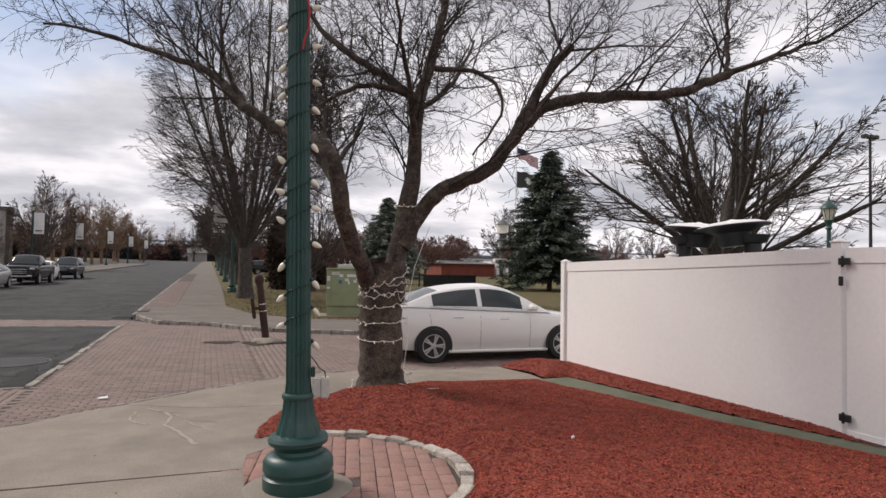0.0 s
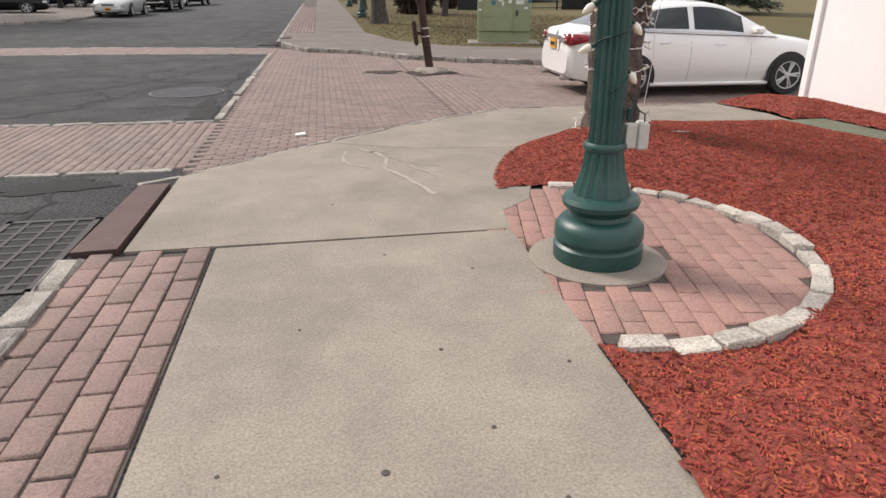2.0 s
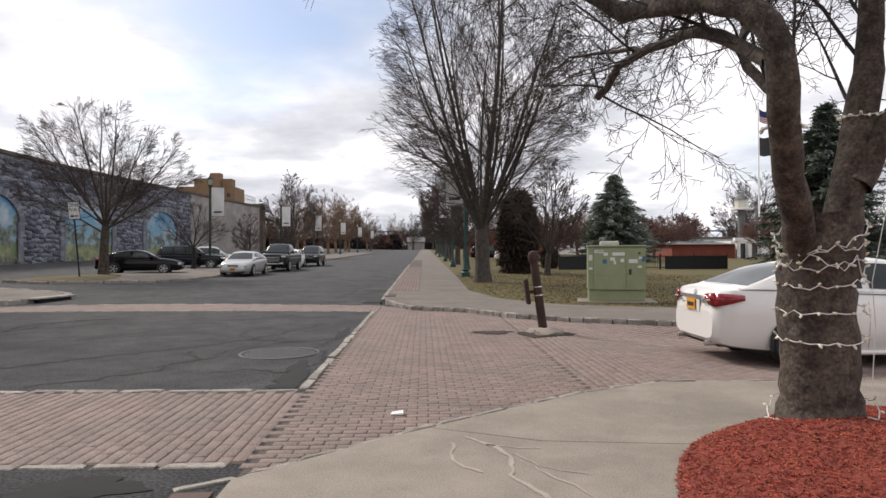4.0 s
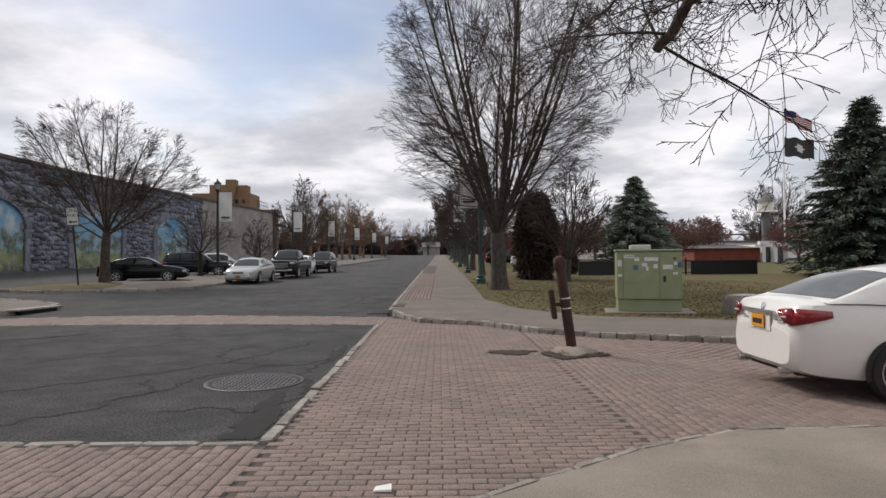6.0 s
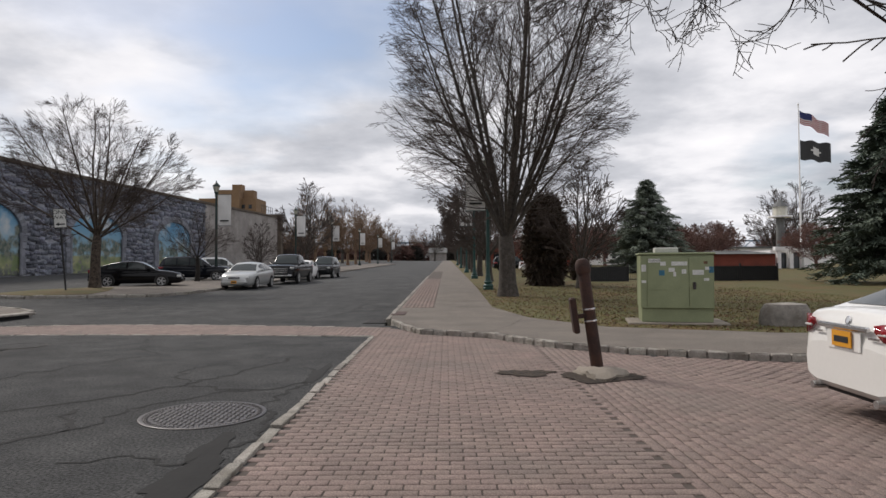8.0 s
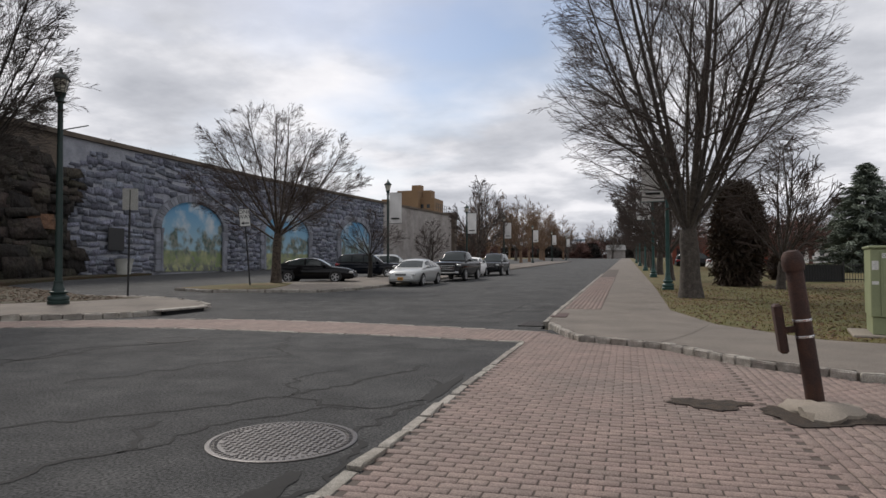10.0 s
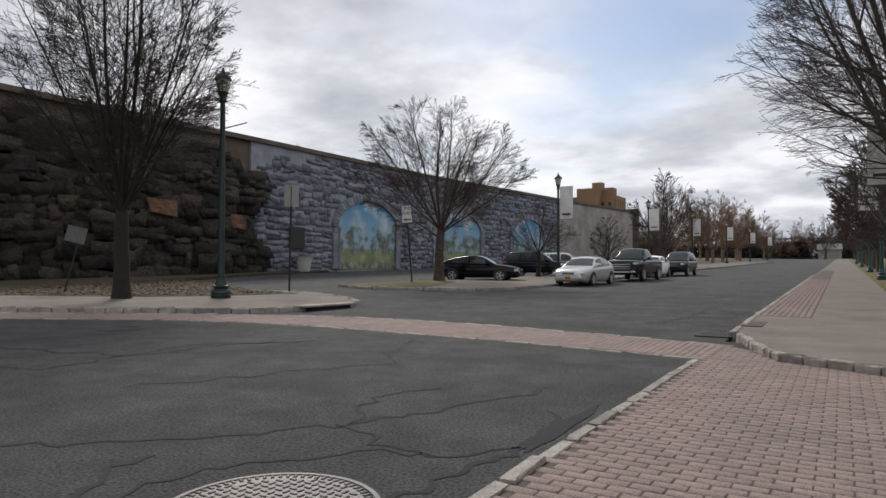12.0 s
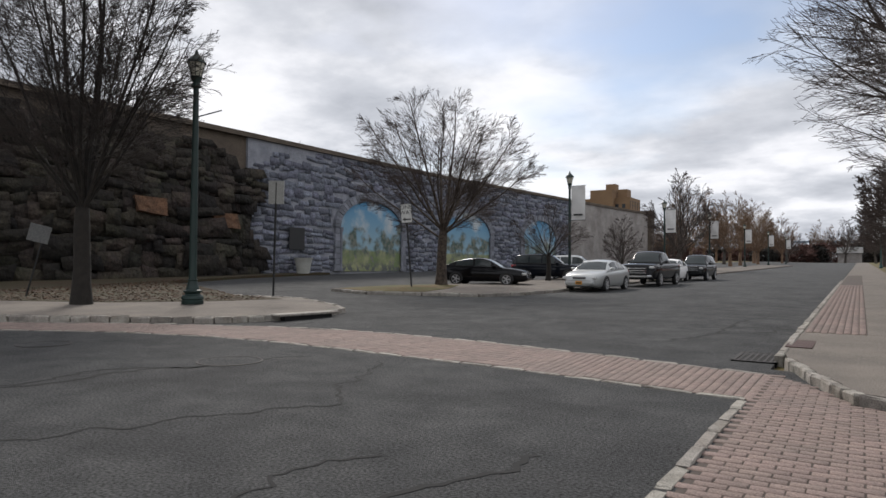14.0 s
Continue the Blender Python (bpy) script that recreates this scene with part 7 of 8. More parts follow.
for x, z, w, h, mt in ((-0.62, 1.45, 0.26, 0.085, STICKER), (-0.12, 1.38, 0.34, 0.09, STICKER), (-0.36, 1.38, 0.12, 0.09, STICKER), (-0.18, 1.24, 0.13, 0.09, STICKER), (0.1, 1.2, 0.1, 0.1, STICKER), (-0.08, 1.14, 0.06, 0.1, STICKER), (0.33, 1.18, 0.24, 0.11, STICKER), (0.6, 1.27, 0.1, 0.07, STICKER),
                        (0.57, 1.02, 0.11, 0.06, STICKER), (-0.39, 1.17, 0.12, 0.12, BLUESTICKER), (0.68, 1.24, 0.1, 0.14, BLUESTICKER), (0.57, 1.4, 0.08, 0.06, RUSTROCK), (-0.77, 1.28, 0.1, 0.16, STICKER), (-0.77, 0.97, 0.1, 0.06, STICKER)):
    y = -0.3315 if x > -0.65 else -0.302
    part("sticker", MB().box(x, y - 0.002, z - h / 2, x + w, y + (0.0065 if x > -0.65 else 0.003), z + h / 2, m=None), mt, cab)


def lettering(text, size, m, material, parent, name="lettering", align="CENTER"):
    cu = bpy.data.curves.new(name, "FONT")
    cu.body, cu.size, cu.align_x, cu.align_y, cu.extrude = text, size, align, "CENTER", 0.0015
    tmp = bpy.data.objects.new("tmp", cu)
    scene.collection.objects.link(tmp)
    me = bpy.data.meshes.new_from_object(tmp.evaluated_get(bpy.context.evaluated_depsgraph_get()))
    bpy.data.objects.remove(tmp)
    me.materials.clear()
    me.materials.append(material)
    ob = new(name, me)
    ob.parent, ob.matrix_basis = parent, m
    return ob


lettering("CHANGE", 0.062, pose(-0.49, -0.336, 1.45, 90), INK, cab)

boulder = MB()
for i in range(5):
    for j in range(12):
        a = 2 * math.pi * j / 12
        k = (1.0, 1.03, 0.95, 0.8, 0.3)[i]
        boulder.v.append((0.55 * k * math.cos(a) * (1 + 0.08 * math.sin(3 * a)), 0.38 * k * math.sin(a), (-0.1, 0.12, 0.34, 0.47, 0.5)[i]))
for i in range(4):
    for j in range(12):
        q = (j + 1) % 12
        boulder.f.append((i * 12 + j, i * 12 + q, i * 12 + 12 + q, i * 12 + 12 + j))
boulder.f.append(tuple(range(48, 60)))
ob = new("boulder", boulder.mesh("boulder", GRANITE, True))
ob.matrix_basis = on(6.35, 19.9, 0.1)
tagged(ob, "pale grey granite boulder on the lawn", "boulder")

# ---- left side of the street ----
lamp_post("lamp_post", "tall dark green lamp post with lantern on the corner", on(-17.95, 23.45, 0.13), 7.45, 0.105, DARKGREEN, "street lamps")
arm = bpy.data.objects["shaft.001"].parent
part("banner_arm", MB().tube([(0, 0, 5.45), (0.85, 0.25, 5.6)], 0.02, 5), DARKGREEN, arm)
for y in (51.0, 75.0, 97.0, 126.0, 158.0, 195.0):
    lamp_post("lamp_post", "dark green street lamp with a white banner", on(-17.4, y, 0.12), 7.0, 0.095, DARKGREEN, "street lamps", banner=1)
for y in (36.6, 52.0, 70.0, 95.0, 125.0):
    lamp_post("lamp_post", "green street lamp with a white banner beside the lawn", on(0.85, y, 0.1), 6.6, 0.085, GREEN, "street lamps", banner=-1)

sign = thing("street_sign", "grey backs of two signs on a black post", "sign", on(-18.7, 27.2, 0.13, 35))
part("post", MB().tube([(0, 0, -0.1), (0.03, 0, 2.0), (0.06, 0, 3.95)], 0.04, 6), BLACK, sign)
part("sign_plate", MB().box(-0.2, -0.03, 3.2, 0.32, -0.015, 4.0), SIGNBACK, sign, m=pose(0, 0.0, 0, 0, 0, 0))
part("sign_face", MB().box(-0.2, 0.05, 3.2, 0.32, 0.06, 4.0), STICKER, sign)
oneway = thing("one_way_sign", "white one way sign with black arrow on a leaning post", "sign", on(-19.15, 36.0, 0.13) @ pose(0, 0, 0, 0, -4.5, 33))
part("post", MB().tube([(0, 0, -0.1), (0, 0, 3.6)], 0.045, 6), BLACK, oneway)
part("sign_plate", MB().box(-0.27, -0.06, 2.95, 0.27, -0.045, 3.85, bevel=0.004), STICKER, oneway)
for bx in ((-0.27, 2.95, 0.27, 2.975), (-0.27, 3.825, 0.27, 3.85), (-0.27, 2.95, -0.245, 3.85), (0.245, 2.95, 0.27, 3.85)):
    part("border", MB().box(bx[0], -0.066, bx[1], bx[2], -0.061, bx[3]), INK, oneway)
lettering("ONE", 0.27, pose(0, -0.064, 3.68, 90), INK, oneway)
lettering("WAY", 0.27, pose(0, -0.064, 3.44, 90), INK, oneway)
part("arrow", MB().box(-0.08, -0.067, 3.09, 0.19, -0.061, 3.15).add([(-0.2, -0.067, 3.12), (-0.06, -0.067, 3.03), (-0.06, -0.067, 3.21), (-0.2, -0.061, 3.12), (-0.06, -0.061, 3.03), (-0.06, -0.061, 3.21)], [(0, 1, 2), (5, 4, 3), (0, 3, 4, 1), (1, 4, 5, 2), (2, 5, 3, 0)]), INK, oneway)
lean = thing("tilted_sign", "small weathered sign tilted on a thin post", "sign", on(-23.75, 21.6, 0.13) @ pose(0, 0, 0, 0, 14, 40))
part("post", MB().tube([(0, 0, -0.1), (0, 0, 2.3)], 0.03, 5), BLACK, lean)
part("sign_plate", MB().box(-0.45, -0.05, 1.75, 0.2, -0.03, 2.3), GREYROOF, lean)
plaque = thing("plaque", "dark bronze plaque on the painted wall", "plaque", Matrix.Translation((wall_x(43.6) + 0.14, 43.6, 3.25)))
part("plate", MB().box(0, -0.72, -0.8, 0.06, 0.72, 0.75, bevel=0.02), BLACK, plaque)
planter = thing("planter", "pale concrete planter at the wall foot", "planter", on(wall_x(43.5) + 1.0, 43.4, 0.0))
part("pot", MB().lathe([(0.38, 0.0), (0.4, 0.06), (0.52, 0.75), (0.62, 1.15), (0.66, 1.2), (0.6, 1.2), (0.55, 1.05)], 18), GREYBOX, planter, smooth=True)
hydrant = thing("fire_hydrant", "yellow fire hydrant on the far pavement", "hydrant", on(-14.6, 82.0, 0.12))
part("barrel", MB().lathe([(0.16, 0), (0.16, 0.05), (0.11, 0.08), (0.11, 0.55), (0.15, 0.58), (0.15, 0.63), (0.1, 0.75), (0.03, 0.82)], 12), YELLOW, hydrant, smooth=True)
part("outlet", MB().lathe([(0.06, -0.2), (0.06, 0.2)], 8, pose(0, 0, 0.45, 90)), YELLOW, hydrant)
rail = thing("guard_rail", "black pipe railing at the end of the wall", "railing", pose(-29.4, 108, TOP))
for i in range(6):
    part("post", MB().tube([(0, i * 1.2 - 4, 0), (0, i * 1.2 - 4, 1.1)], 0.04, 5), BLACK, rail)
for z in (0.55, 1.1):
    part("bar", MB().tube([(0, -4, z), (0, 2, z)], 0.035, 5), BLACK, rail)

# ---- right side: conifers, park, buildings ----
spray_v, spray_f = [], []
rng = random.Random(2)
for i in range(9):
    a = rng.uniform(-0.9, 0.9)
    ln, x0 = rng.uniform(0.3, 0.6), rng.uniform(-0.5, 0.15)
    c, s = math.cos(a), math.sin(a)
    y0, z0 = rng.uniform(-0.12, 0.12), rng.uniform(-0.1, 0.1)
    w = 0.045
    k = len(spray_v)
    spray_v += [(x0, y0 - w, z0), (x0, y0 + w, z0 + 0.03), (x0 + ln * c - w * s, y0 + ln * s + w * 0.4, z0 + rng.uniform(-0.14, 0.06)), (x0 + ln * c + w * s, y0 + ln * s - w * 0.4, z0 + rng.uniform(-0.14, 0.06))]
    spray_f.append((k, k + 1, k + 2, k + 3))
SPV, SPF = np.array(spray_v), np.array(spray_f)


def conifer(label, m, height, radius, seed, needle, base=0.9, count=5200):
    """A spruce: trunk, whorls of drooping boughs with needle sprays, uneven outline."""
    rng_ = np.random.RandomState(seed)
    top = thing("spruce", label, "tree", m)
    part("trunk", MB().lathe([(height * 0.02, -0.1), (height * 0.016, height * 0.3), (0.02, height)], 8), BARK, top)
    bw = Wood()
    rows = []
    tiers = int(height * 3.2)
    for t in range(tiers):
        z = base + (height - base) * (t / tiers) ** 0.95
        f = 1 - (z - base) / (height - base)
        rr = radius * (f ** 0.72) * (0.35 + 0.65 * min(1, f * 3)) + 0.12
        n = max(4, int(9 * f + 4))
        for i in range(n):
            a = 2 * math.pi * i / n + rng_.uniform(-0.3, 0.3) + t
            ln = rr * rng_.uniform(0.72, 1.12)
            droop = 0.28 * f + rng_.uniform(-0.05, 0.08)
            zz = z + rng_.uniform(-0.12, 0.12)
            bw.add([(0, 0, zz), (math.cos(a) * ln * 0.5, math.sin(a) * ln * 0.5, zz - ln * 0.5 * droop), (math.cos(a) * ln, math.sin(a) * ln, zz - ln * droop * 0.75)], [0.02, 0.014, 0.005], 3)
            k = max(3, int(count / (tiers * n) * (0.4 + ln / radius)))
            for q in rng_.uniform(0.18, 1.0, k):
                sz = 0.34 + 0.35 * rng_.random_sample() + 0.12 * f
                rows.append((math.cos(a) * ln * q + rng_.normal(0, 0.1), math.sin(a) * ln * q + rng_.normal(0, 0.1), zz - ln * q * droop * (1.3 - 0.5 * q) + rng_.normal(0, 0.06), a + rng_.normal(0, 0.6), sz, sz, sz, rng_.normal(-0.1, 0.25), rng_.normal(0, 0.3)))
    tagged(part("bough", bw.mesh("bough", BARK), BARK, top), kind="stuff")
    spread_solids("needles", SPV, SPF, rows, needle, top)
    return top


conifer("dense dark green spruce in the park", on(23.0, 40.5, 0.1), 10.2, 4.0, 5, NEEDLE, 1.2, 7500)
conifer("grey-green spruce in the park beyond the lawn", on(17.5, 65.4, 0.1), 8.6, 4.4, 6, BLUENEEDLE, 0.6, 6500)


def leafy_mass(name, label, m, rx, ry, z0, z1, count, material, seed, size=0.3):
    """Dense evergreen mass: a crown of many small sprays round a dark stem."""
    rng_ = np.random.RandomState(seed)
    top = thing(name, label, "shrub", m)
    part("stem", MB().lathe([(0.14, -0.1), (0.1, z1 * 0.8)], 8), BARK, top)
    rows = []
    for i in range(count):
        a, q, h = rng_.uniform(0, 6.28), rng_.uniform(0.35, 1.05) ** 0.6, rng_.random_sample()
        prof = math.sin(math.pi * (0.12 + 0.82 * h)) ** 0.55
        sz = size * rng_.uniform(0.7, 1.6)
        rows.append((rx * q * prof * math.cos(a), ry * q * prof * math.sin(a), z0 + (z1 - z0) * h, rng_.uniform(0, 6.28), sz, sz, sz, rng_.normal(0, 0.7), rng_.normal(0, 0.7)))
    spread_solids("crown", SPV, SPF, rows, material, top)
    return top


leafy_mass("evergreen_shrub", "very dark columnar evergreen behind the street tree", on(4.2, 40.5, 0.1), 1.05, 1.0, 0.1, 4.6, 4600, DARKHEDGE, 1, 0.5)
leafy_mass("evergreen_shrub", "small dark rounded evergreen bush on the lawn", on(7.6, 48.0, 0.1), 0.6, 0.6, 0.05, 1.35, 1300, DARKHEDGE, 2, 0.3)

iron_fence = thing("iron_fence", "low black iron picket fence across the park lawn", "fence", on(7.7, 45.2, 0.1))
for i in range(90):
    part("picket", MB().box(i * 0.128 - 0.011, -0.011, 0, i * 0.128 + 0.011, 0.011, 0.98), BLACK, iron_fence)
for z in (0.12, 0.86):
    part("rail", MB().box(-0.05, -0.02, z, 11.45, 0.02, z + 0.05), BLACK, iron_fence)
for i in range(6):
    part("post", MB().box(i * 2.28 - 0.04, -0.04, 0, i * 2.28 + 0.04, 0.04, 1.08), BLACK, iron_fence)
part("dark_screen", MB().box(0, 0.03, 0.02, 2.3, 0.06, 0.9), BLACK, iron_fence)
part("dark_screen", MB().box(7.2, 0.03, 0.02, 11.4, 0.06, 0.9), BLACK, iron_fence)

pav = thing("park_building", "low red brick park building with white porch and grey roof", "building", on(35.0, 79.0, 0.0))
part("wall", MB().box(-6.5, 0, 0, 1.2, 7, 1.8), REDBRICK, pav)
part("roof", MB().add([(-6.9, -0.4, 1.8), (1.24, -0.4, 1.8), (1.24, 7.4, 1.8), (-6.9, 7.4, 1.8), (-4.6, 3.4, 2.25), (-0.6, 3.4, 2.25)], [(0, 1, 5, 4), (1, 2, 5), (2, 3, 4, 5), (3, 0, 4), (3, 2, 1, 0)]), GREYROOF, pav)
part("porch_wall", MB().box(1.25, 1.2, 0, 6.4, 7, 2.2), VINYL, pav)
for x in (1.9, 3.3, 4.9):
    part("porch_column", MB().box(x - 0.22, 0.5, 0, x + 0.22, 0.9, 2.2, bevel=0.03), VINYL, pav)
part("porch_beam", MB().box(1.4, 0.4, 2.2, 6.0, 1.0, 2.6), VINYL, pav)
for x in (2.2, 3.7):
    part("door", MB().box(x, 1.12, 0, x + 0.8, 1.19, 1.9), DARKPANE, pav)
lant = thing("lantern_tower", "small roof tower with glazed lantern room", "tower", on(43.0, 91.0, 0.0))
part("tower", MB().lathe([(0.5, 0), (0.5, 6.6)], 12), GREYROOF, lant)
part("gallery", MB().lathe([(1.5, 6.6), (1.5, 6.8)], 12), VINYL, lant)
part("lantern_room", MB().lathe([(0.9, 6.8), (0.9, 8.0)], 10), LANTERN, lant)
part("roof", MB().lathe([(1.1, 8.0), (0.6, 8.5), (0.1, 9.0)], 10), GREYROOF, lant)
for k, (x, y, w, d, h, mt) in enumerate(((26, 118, 8, 6, 2.4, VINYL), (58, 120, 26, 9, 2.8, VINYL), (12.5, 105, 14, 9, 4.0, REDBRICK))):
    bld = thing("low_building", ("small white shed near the river", "plain white waterfront shed by the river", "red brick shop building with pale fascia")[k], "building", on(x, y, 0.0))
    part("wall", MB().box(-w / 2, 0, 0, w / 2, d, h), mt, bld)
    part("roof", MB().box(-w / 2 - 0.3, -0.3, h, w / 2 + 0.3, d + 0.3, h + 0.35), VINYL if k == 2 else GREYROOF, bld)
    for i in range(6):
        part("window", MB().box(-w / 2 + w * (i + 0.25) / 6, -0.04, 1.2, -w / 2 + w * (i + 0.7) / 6, 0.02, 2.4), DARKPANE, bld)

pole = thing("flag_pole", "tall white flag pole", "flag pole", on(40.5, 81.5, 0.1))
part("pole", MB().lathe([(0.12, 0), (0.06, 19.2), (0.1, 19.25), (0.1, 19.4), (0.02, 19.5)], 10), VINYL, pole)


def flag(label, z, w, h, sag, painter):
    fl = thing("flag", label, "flag", on(40.5, 81.5, 0.1))
    nx, ny = 14, 13
    P = [[(0.12 + w * i / nx, 0.18 * math.sin(i * 0.8) * i / nx, z - h * j / ny - sag * (i / nx) ** 1.2 - 0.1 * math.sin(i * 0.9)) for i in range(nx + 1)] for j in range(ny + 1)]
    cells = {}
    for j in range(ny):
        for i in range(nx):
            cells.setdefault(painter(i / nx, j), []).append((i, j))
    for mt, cs in cells.items():
        b = MB()
        for i, j in cs:
            k = len(b.v)
            b.v += [P[j][i], P[j][i + 1], P[j + 1][i + 1], P[j + 1][i]]
            b.f.append((k, k + 1, k + 2, k + 3))
        part("cloth", b, mt, fl)


flag("red and white striped flag with a blue corner, flying", 18.6, 3.3, 1.5, 1.7, lambda u, j: FLAGBLUE if (u < 0.4 and j < 7) else (FLAGRED if j % 2 == 0 else BANNER))
flag("black flag with a white disc, flying", 15.1, 3.5, 2.3, 0.5, lambda u, j: BANNER if (u - 0.5) ** 2 * 2.2 + ((j - 6) / 13) ** 2 < 0.05 else BLACK)

bridge = thing("bridge", "long high steel truss bridge far off", "bridge")
for z in (14.0, 19.5):
    part("chord", MB().box(-400, 520, z, 900, 527, z + 1.1), BRIDGE, bridge)
for i in range(108):
    x = -400 + i * 12
    part("truss_web", MB().tube([(x, 521, 14.5), (x + 6, 521, 19.8), (x + 12, 521, 14.5)], 0.4, 4), BRIDGE, bridge)
for x in (-330, -230, -130, -30, 70, 170, 290, 410, 560):
    part("pier", MB().box(x - 1.5, 520, -2, x + 1.5, 527, 14), BRIDGE, bridge)
end_house = thing("far_building", "pale building at the far end of the street", "building", on(-4.2, 272, 0.0))
part("wall", MB().box(-4, 0, 0, 3, 10, 3.4), PALEWALL, end_house)
part("roof", MB().add([(-4.4, -0.5, 3.4), (3.4, -0.5, 3.4), (3.4, 10.5, 3.4), (-4.4, 10.5, 3.4), (-4.4, 5, 5.6), (3.4, 5, 5.6)], [(0, 1, 5, 4), (2, 3, 4, 5), (1, 2, 5), (3, 0, 4)]), GREYROOF, end_house)
flats = thing("apartment_building", "tall tan brick apartment building beyond the wall", "building", pose(-86, 262, 0))
part("wall", MB().box(-14, 0, 0, 9, 14, 29).box(-6, -3, 0, 3, 2, 32), TANBRICK, flats)
part("chimney", MB().box(-2, 4, 29, 2, 8, 35), TANBRICK, flats)
part("stair_tower", MB().box(3, 3, 29, 7, 8, 32.5), TANBRICK, flats)
for i in range(8):
    for j in range(4):
        x = -13 + i * 2.7
        if not -6.5 < x < 3:
            part("window", MB().box(x, -0.08, 14 + j * 3.6, x + 1.3, 0.05, 15.6 + j * 3.6), DARKPANE, flats)
for i in range(22):
    x = -108 + i * 6.2 + rng.uniform(-1.5, 1.5)
    if not -13 < x < 2:
        leafy_mass("thicket", "brown leafless thicket at the far end of the street", on(x, 292 + rng.uniform(-4, 6), 0.0), 5.2, 3.5, 0.0, rng.uniform(4.2, 6.5), 420, REDTWIG if i % 3 else DARKBARK, 60 + i, 1.6)
leafy_mass("thicket", "brown leafless thicket behind the pale building", on(-12, 300, 0.0), 7.0, 3.5, 0.0, 7.5, 600, REDTWIG, 90, 1.6)
leafy_mass("thicket", "brown leafless thicket behind the pale building", on(1, 300, 0.0), 7.0, 3.5, 0.0, 7.0, 600, DARKBARK, 91, 1.6)
hills = thing("far_hills", "low grey-blue wooded hills on the horizon", "hills", kind="structure")
hv, hf = [], []
for i in range(121):
    a = radians(-100 + 200 * i / 120)
    h = 26 + 22 * noise.noise((i * 0.13, 0.4, 0)) + 8 * noise.noise((i * 0.5, 2.4, 0))
    hv += [(1900 * math.sin(a), 1900 * math.cos(a), -5), (1950 * math.sin(a), 1950 * math.cos(a), max(8, h))]
    if i:
        hf.append((2 * i - 2, 2 * i, 2 * i + 1, 2 * i - 1))
part("ridge", mesh_np("ridge", hv, hf, HILL), HILL, hills)

# light masts, lamp and tree behind the fence
for x, y in ((46.0, 33.2), (52.0, 34.8)):
    mast = thing("floodlight_mast", "tall thin mast with floodlights", "mast", on(x, y, 0.1))
    part("pole", MB().lathe([(0.13, 0), (0.09, 11.9)], 8), BLACK, mast)
    for s in (-0.55, 0.0, 0.55):
        part("lamp_head", MB().box(s - 0.2, -0.2, 11.8, s + 0.2, 0.2, 12.1, bevel=0.05), BLACK, mast)
lamp_post("lamp_post", "green lamp post behind the white fence", on(20.0, 15.5, 0.0), 4.55, 0.09, GREEN, "street lamps")

# ---- further trees ----
spec_tip = 0.014
FAR = [(7, 0.45, 0.6, 0.06, 0.05), (6, 0.5, 0.6, 0.08, 0.04), (5, 0.5, 0.6, 0.1, 0.03), (0, 0, 0, 0.1, 0.02)]
BUSHY = [(8, 0.5, 0.7, 0.08, 0.02), (6, 0.55, 0.8, 0.1, 0.02), (4, 0.55, 0.8, 0.12, 0.02), (0, 0, 0, 0.12, 0.01)]
bare_tree("park_tree", "large many-stemmed leafless tree behind the white fence", on(26.0, 27.0, 0.1), 41, 0.62, 1.7, 13, 1.15, (8.6, 6.2, 5.6, 4.2), SPREADING, GREYBARK, TWIG, stout=0.42)
spec_tip = 0.02
tan = bare_tree("far_tree", "tan leafless tree far down the street", on(-21.5, 150, 0.0), 51, 0.3, 2.6, 12, 0.8, (4.2, 8.0, 5.6, 5.4), FAR, TANTWIG, TANTWIG, "far street trees")
dark = bare_tree("far_tree", "dark leafless street tree", on(-20.0, 92, 0.0), 52, 0.3, 2.2, 12, 0.9, (4.0, 6.2, 5.6, 4.4), FAR, GREYBARK, TWIG, "far street trees")
red = bare_tree("park_shrub_tree", "low reddish leafless tree in the park", on(21.5, 72, 0.1), 53, 0.18, 0.9, 11, 1.15, (3.1, 2.6, 2.3, 1.9), BUSHY, REDTWIG, REDTWIG, "low park trees")
rng = random.Random(99)


def again(ob, x, y, k, dz=0.0):
    return copy_thing(ob, on(x, y, dz, rng.uniform(0, 360)) @ Matrix.Scale(k, 4))


for x, y, k in ((-24, 118, 0.95), (-21, 135, 0.9), (-27, 165, 1.15), (-22, 180, 1.0), (-26, 205, 1.2), (-21, 225, 1.0), (-30, 240, 1.2), (-22, 255, 0.9), (-36, 190, 1.1), (-40, 230, 1.2), (-24, 300, 1.1), (-14, 320, 1.0), (-33, 330, 1.3), (-5, 340, 1.0), (6, 300, 0.9), (-48, 160, 1.0)):
    again(tan if rng.random() < 0.62 else dark, x, y, k)
for x, y, k in ((1.6, 47, 0.72), (1.5, 58, 0.8), (1.6, 71, 0.85), (1.6, 85, 0.85), (1.6, 100, 0.9), (1.6, 118, 0.9), (1.6, 140, 0.9), (1.8, 165, 1.0), (3, 195, 1.0), (2, 230, 1.0), (5.4, 37.5, 0.55), (-18.2, 80, 0.45), (-18, 64, 0.4), (-6, 268, 1.25)):
    again(dark, x, y, k, 0.1)
for x, y, k in ((12, 68, 0.9), (9.5, 78, 0.95), (25.5, 77, 1.0), (31, 84, 1.15), (38, 74, 1.0), (44, 86, 1.1), (50, 80, 1.0), (33, 60, 0.75), (15, 88, 1.2), (62, 90, 1.0), (70, 80, 1.0), (56, 58, 0.85), (80, 95, 1.2), (8, 95, 1.2), (40, 104, 1.3), (24, 108, 1.4)):
    again(red, x, y, k, 0.08)
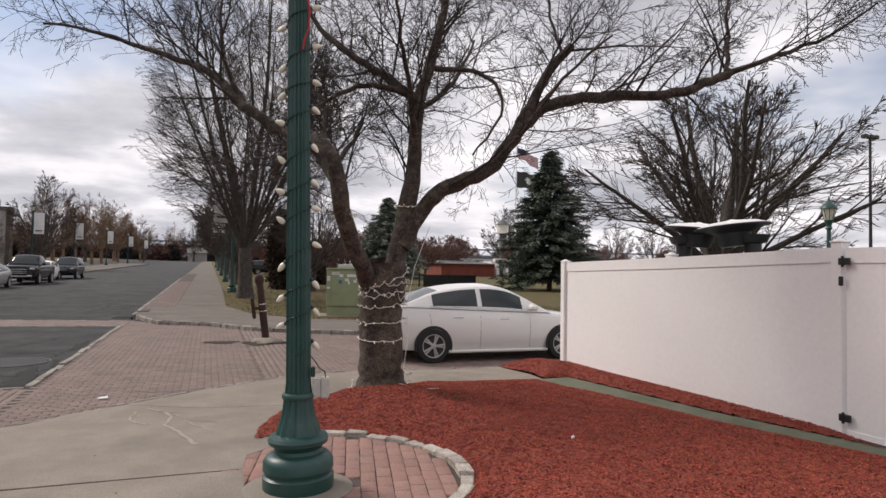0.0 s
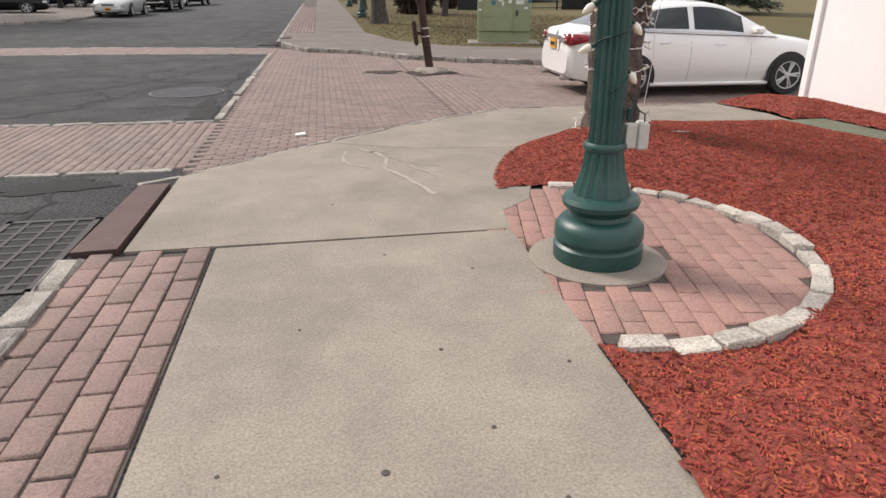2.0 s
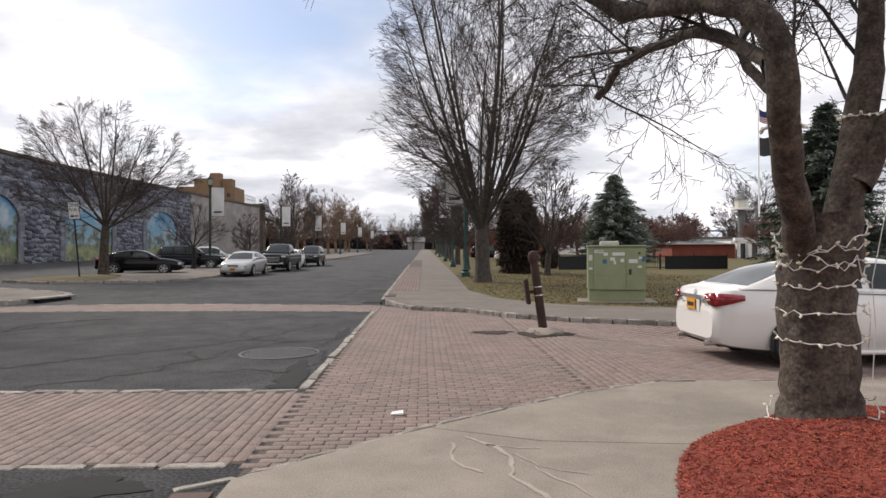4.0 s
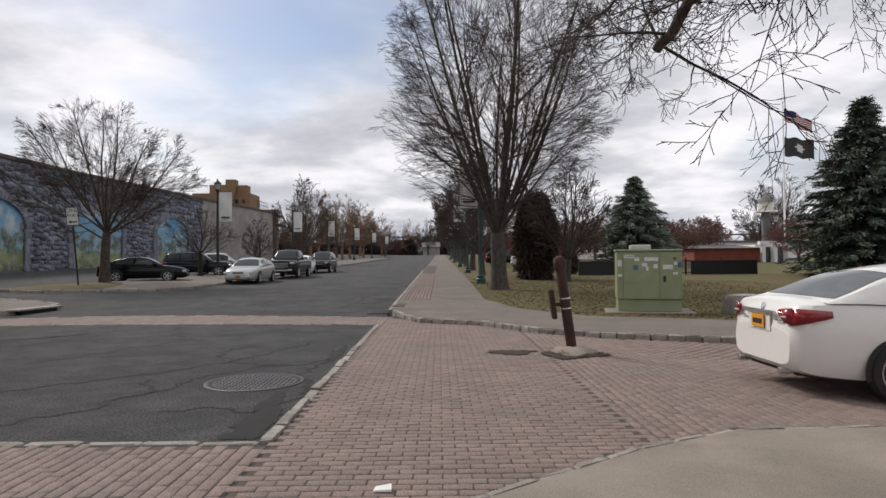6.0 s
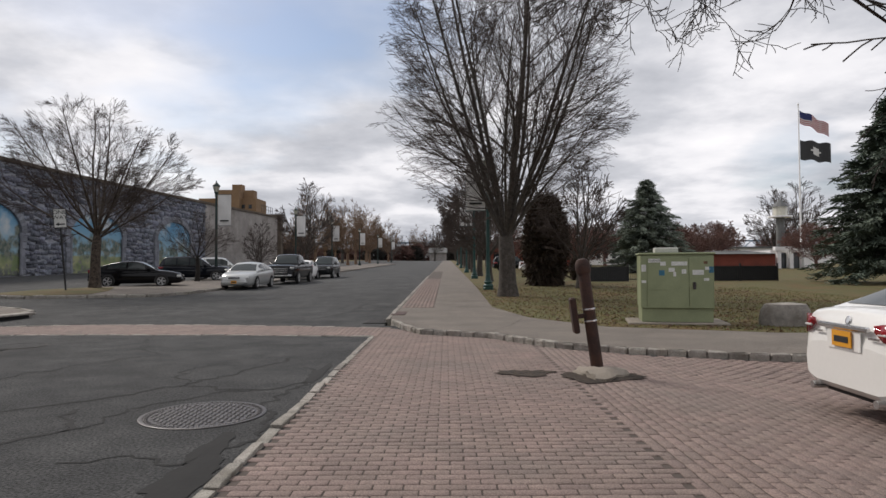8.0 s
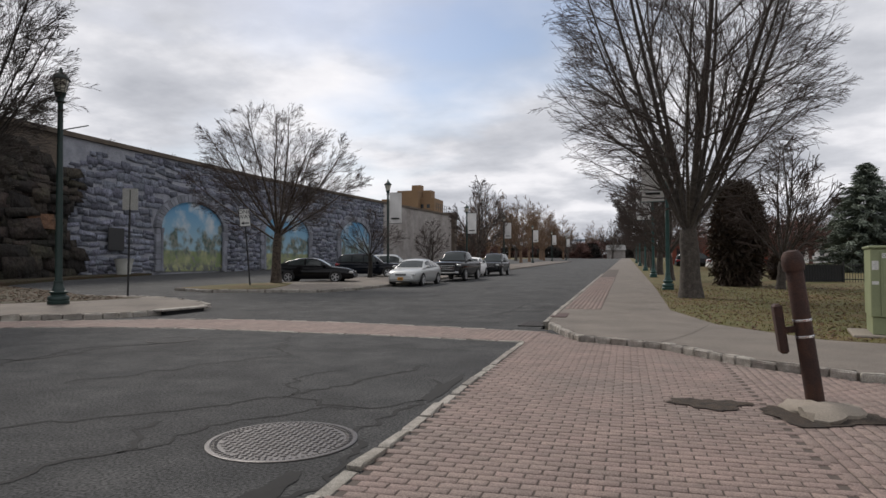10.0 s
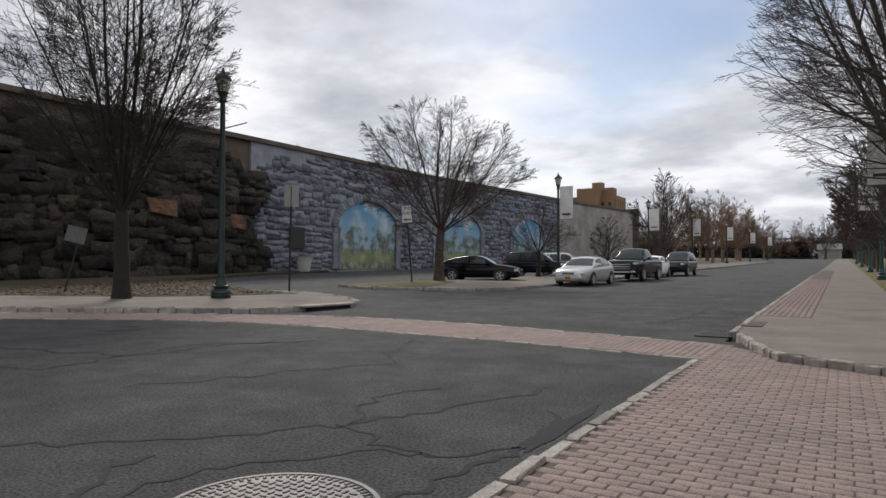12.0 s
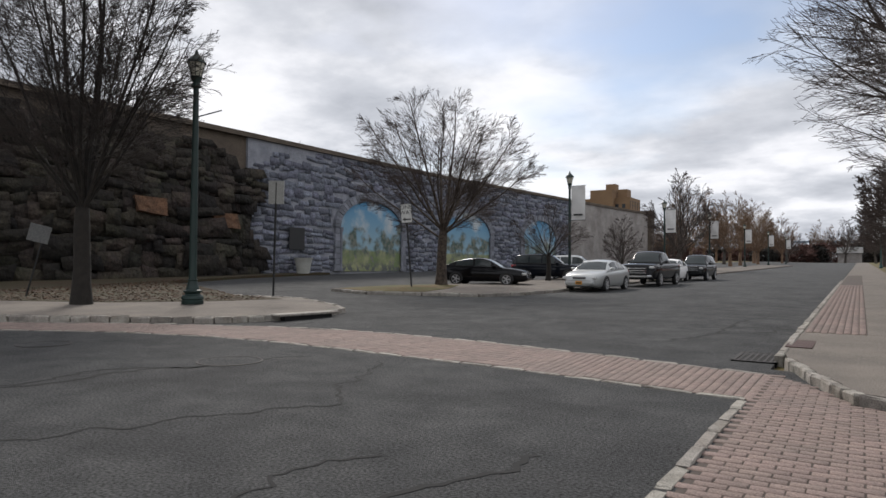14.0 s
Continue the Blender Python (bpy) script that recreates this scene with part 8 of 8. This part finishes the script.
for x, y, k in ((-43, 52, 0.24), (-42, 56, 0.22), (-44, 61, 0.26), (-41, 40, 0.22), (-40, 35.5, 0.3), (-45, 80, 0.3)):
    c = again(dark, x, y, k)
    c.location.z = TOP - 0.6
for i in range(34):
    again(tan if i % 3 else dark, rng.uniform(-300, -38), rng.uniform(210, 400), rng.uniform(1.0, 1.6))
for i in range(46):
    again(tan if i % 3 else dark, rng.uniform(-130, 40), rng.uniform(290, 430), rng.uniform(0.8, 1.25))
for i in range(26):
    again(red if i % 2 else dark, rng.uniform(45, 92), rng.uniform(100, 280), rng.uniform(0.7, 1.3))
car("white car parked beyond the park", on(8.5, 70.0, 0.1, 4), "sedan", 4.7, 1.8, 1.48, VINYL, "cars beyond the park")
car("dark car parked beyond the park", on(6.2, 76.0, 0.1, 4), "suv", 4.6, 1.8, 1.65, BLACKPAINT, "cars beyond the park")

# fallen leaves and grass blades
rng_ = np.random.RandomState(3)
n = 5200
lx, ly = rng_.uniform(0.2, 12, n), 16.5 + 26 * rng_.random_sample(n) ** 1.5
lawn_poly = LAWN_EDGE[::-1] + [(90, 17), (90, 300)]
ok = inside(lx, ly, lawn_poly)
lx, ly = lx[ok], ly[ok]
k = len(lx)
rows = np.stack([lx, ly, gz(lx, ly) + 0.118, rng_.uniform(0, 6.28, k), rng_.uniform(0.04, 0.09, k), rng_.uniform(0.03, 0.06, k), np.full(k, 0.006), rng_.uniform(-0.4, 0.4, k), rng_.uniform(-0.4, 0.4, k)], -1)
spread_solids("fallen_leaves", CV, CF, rows, LEAF, lawn)
n = 9000
vx, vy = rng_.uniform(-31, -18, n), rng_.uniform(17, 36, n)
vpoly = [(-26, 17.5), (-20.0, 22.3), (-18.3, 24.6), (-17.6, 26.6), (-20.2, 26.7), (-24, 28.5), (-29.5, 30.5), (-32.2, 37.5)]
ok = inside(vx, vy, vpoly)
vx, vy = vx[ok], vy[ok]
k = len(vx)
rows = np.stack([vx, vy, gz(vx, vy) + 0.155, rng_.uniform(0, 6.28, k), rng_.uniform(0.05, 0.11, k), rng_.uniform(0.03, 0.07, k), np.full(k, 0.006), rng_.uniform(-0.4, 0.4, k), rng_.uniform(-0.4, 0.4, k)], -1)
spread_solids("fallen_leaves", CV, CF, rows, VERGELEAF, verge)
BV = np.array([(-0.5, 0, 0), (0.5, 0, 0), (0.2, 0.35, 0.7), (-0.1, 0.5, 1.0)])
BFc = np.array([(0, 1, 2, 3)])
n = 30000
bx, by = rng_.uniform(0.1, 14, n), 15.5 + 22 * rng_.random_sample(n) ** 1.4
ok = inside(bx, by, lawn_poly)
bx, by = bx[ok], by[ok]
k = len(bx)
rows = np.stack([bx, by, gz(bx, by) + 0.1, rng_.uniform(0, 6.28, k), np.full(k, 0.02), rng_.uniform(0.03, 0.09, k), rng_.uniform(0.02, 0.055, k), np.zeros(k), np.zeros(k)], -1)
spread_solids("grass_blades", BV, BFc, rows, BLADE, lawn)

# ---- pavers, last ----
rng = random.Random(17)
A = bond([(x, y) for x, y in field_poly], 0, rng)
rowsA = [r for r in A if r[0] < 0.45]
B = bond([(x, y) for x, y in field_poly], 90, rng)
rowsB = [r for r in B if r[0] >= 0.45]
lay(drive, rowsA + rowsB, BRICK, near=(-2.7, 8.0, -0.2, 11.4))
lay(crosswalk, bond(near_band, 90, rng), BRICK, near=(-5.4, 6.8, -2.6, 9.3))
strip = sheet("brick_strip", [(-2.82, -12), (-2.08, -12), (-2.08, 4.58), (-2.82, 4.6)], 0.004, 0.05, JOINT, label="strip of pink brick pavers between kerb and pavement", category="paving")
lay(strip, bond([(-2.82, -8), (-2.08, -8), (-2.08, 4.58), (-2.82, 4.6)], 90, rng, lng=0.25, wid=0.148, gap=0.014, top=0.02, lumpy=0.006, origin=(-2.755, 0)), STRIPBRICK, near=(-2.9, -1.5, -2.0, 4.6))
lay(pad, [r for r in bond([(x - (0.1 if x < 0.05 else 0), y) for x, y in pad_poly], 78, rng, lng=0.235, wid=0.128, gap=0.006, top=0.0185, lumpy=0.001) if math.hypot(r[0] - LX, r[1] - LY) > 0.43], PADBRICK, near=(-1, 2, 2, 6))
lay(brick_edge, bond([(-2.55, 25.9), (-1.55, 25.9), (-1.55, 52), (-2.55, 52)], 90, rng, lng=0.22, wid=0.125, gap=0.014, top=0.112), BRICK)
# curved band
rows = []
for j in range(len(BN) - 1):
    for q in np.arange(0, 1, 0.105 / max(0.2, math.dist(BN[j], BN[j + 1]))):
        a = (BN[j][0] + (BN[j + 1][0] - BN[j][0]) * q, BN[j][1] + (BN[j + 1][1] - BN[j][1]) * q)
        c = (BF[j][0] + (BF[j + 1][0] - BF[j][0]) * q, BF[j][1] + (BF[j + 1][1] - BF[j][1]) * q)
        d = math.dist(a, c)
        ang = math.atan2(c[1] - a[1], c[0] - a[0])
        for s in np.arange(0.12, d - 0.1, 0.205):
            o = s + (0.1 if int(round(q * 1000)) % 2 else 0)
            x, y = a[0] + (c[0] - a[0]) * o / d, a[1] + (c[1] - a[1]) * o / d
            rows.append((x, y, gf(x, y) + 0.009 + rng.uniform(-0.002, 0.002), ang, 0.197, 0.096, 0.05, 0, 0))
lay(far_crosswalk, rows, BRICK, near=(-6.0, 19, -2.6, 22))
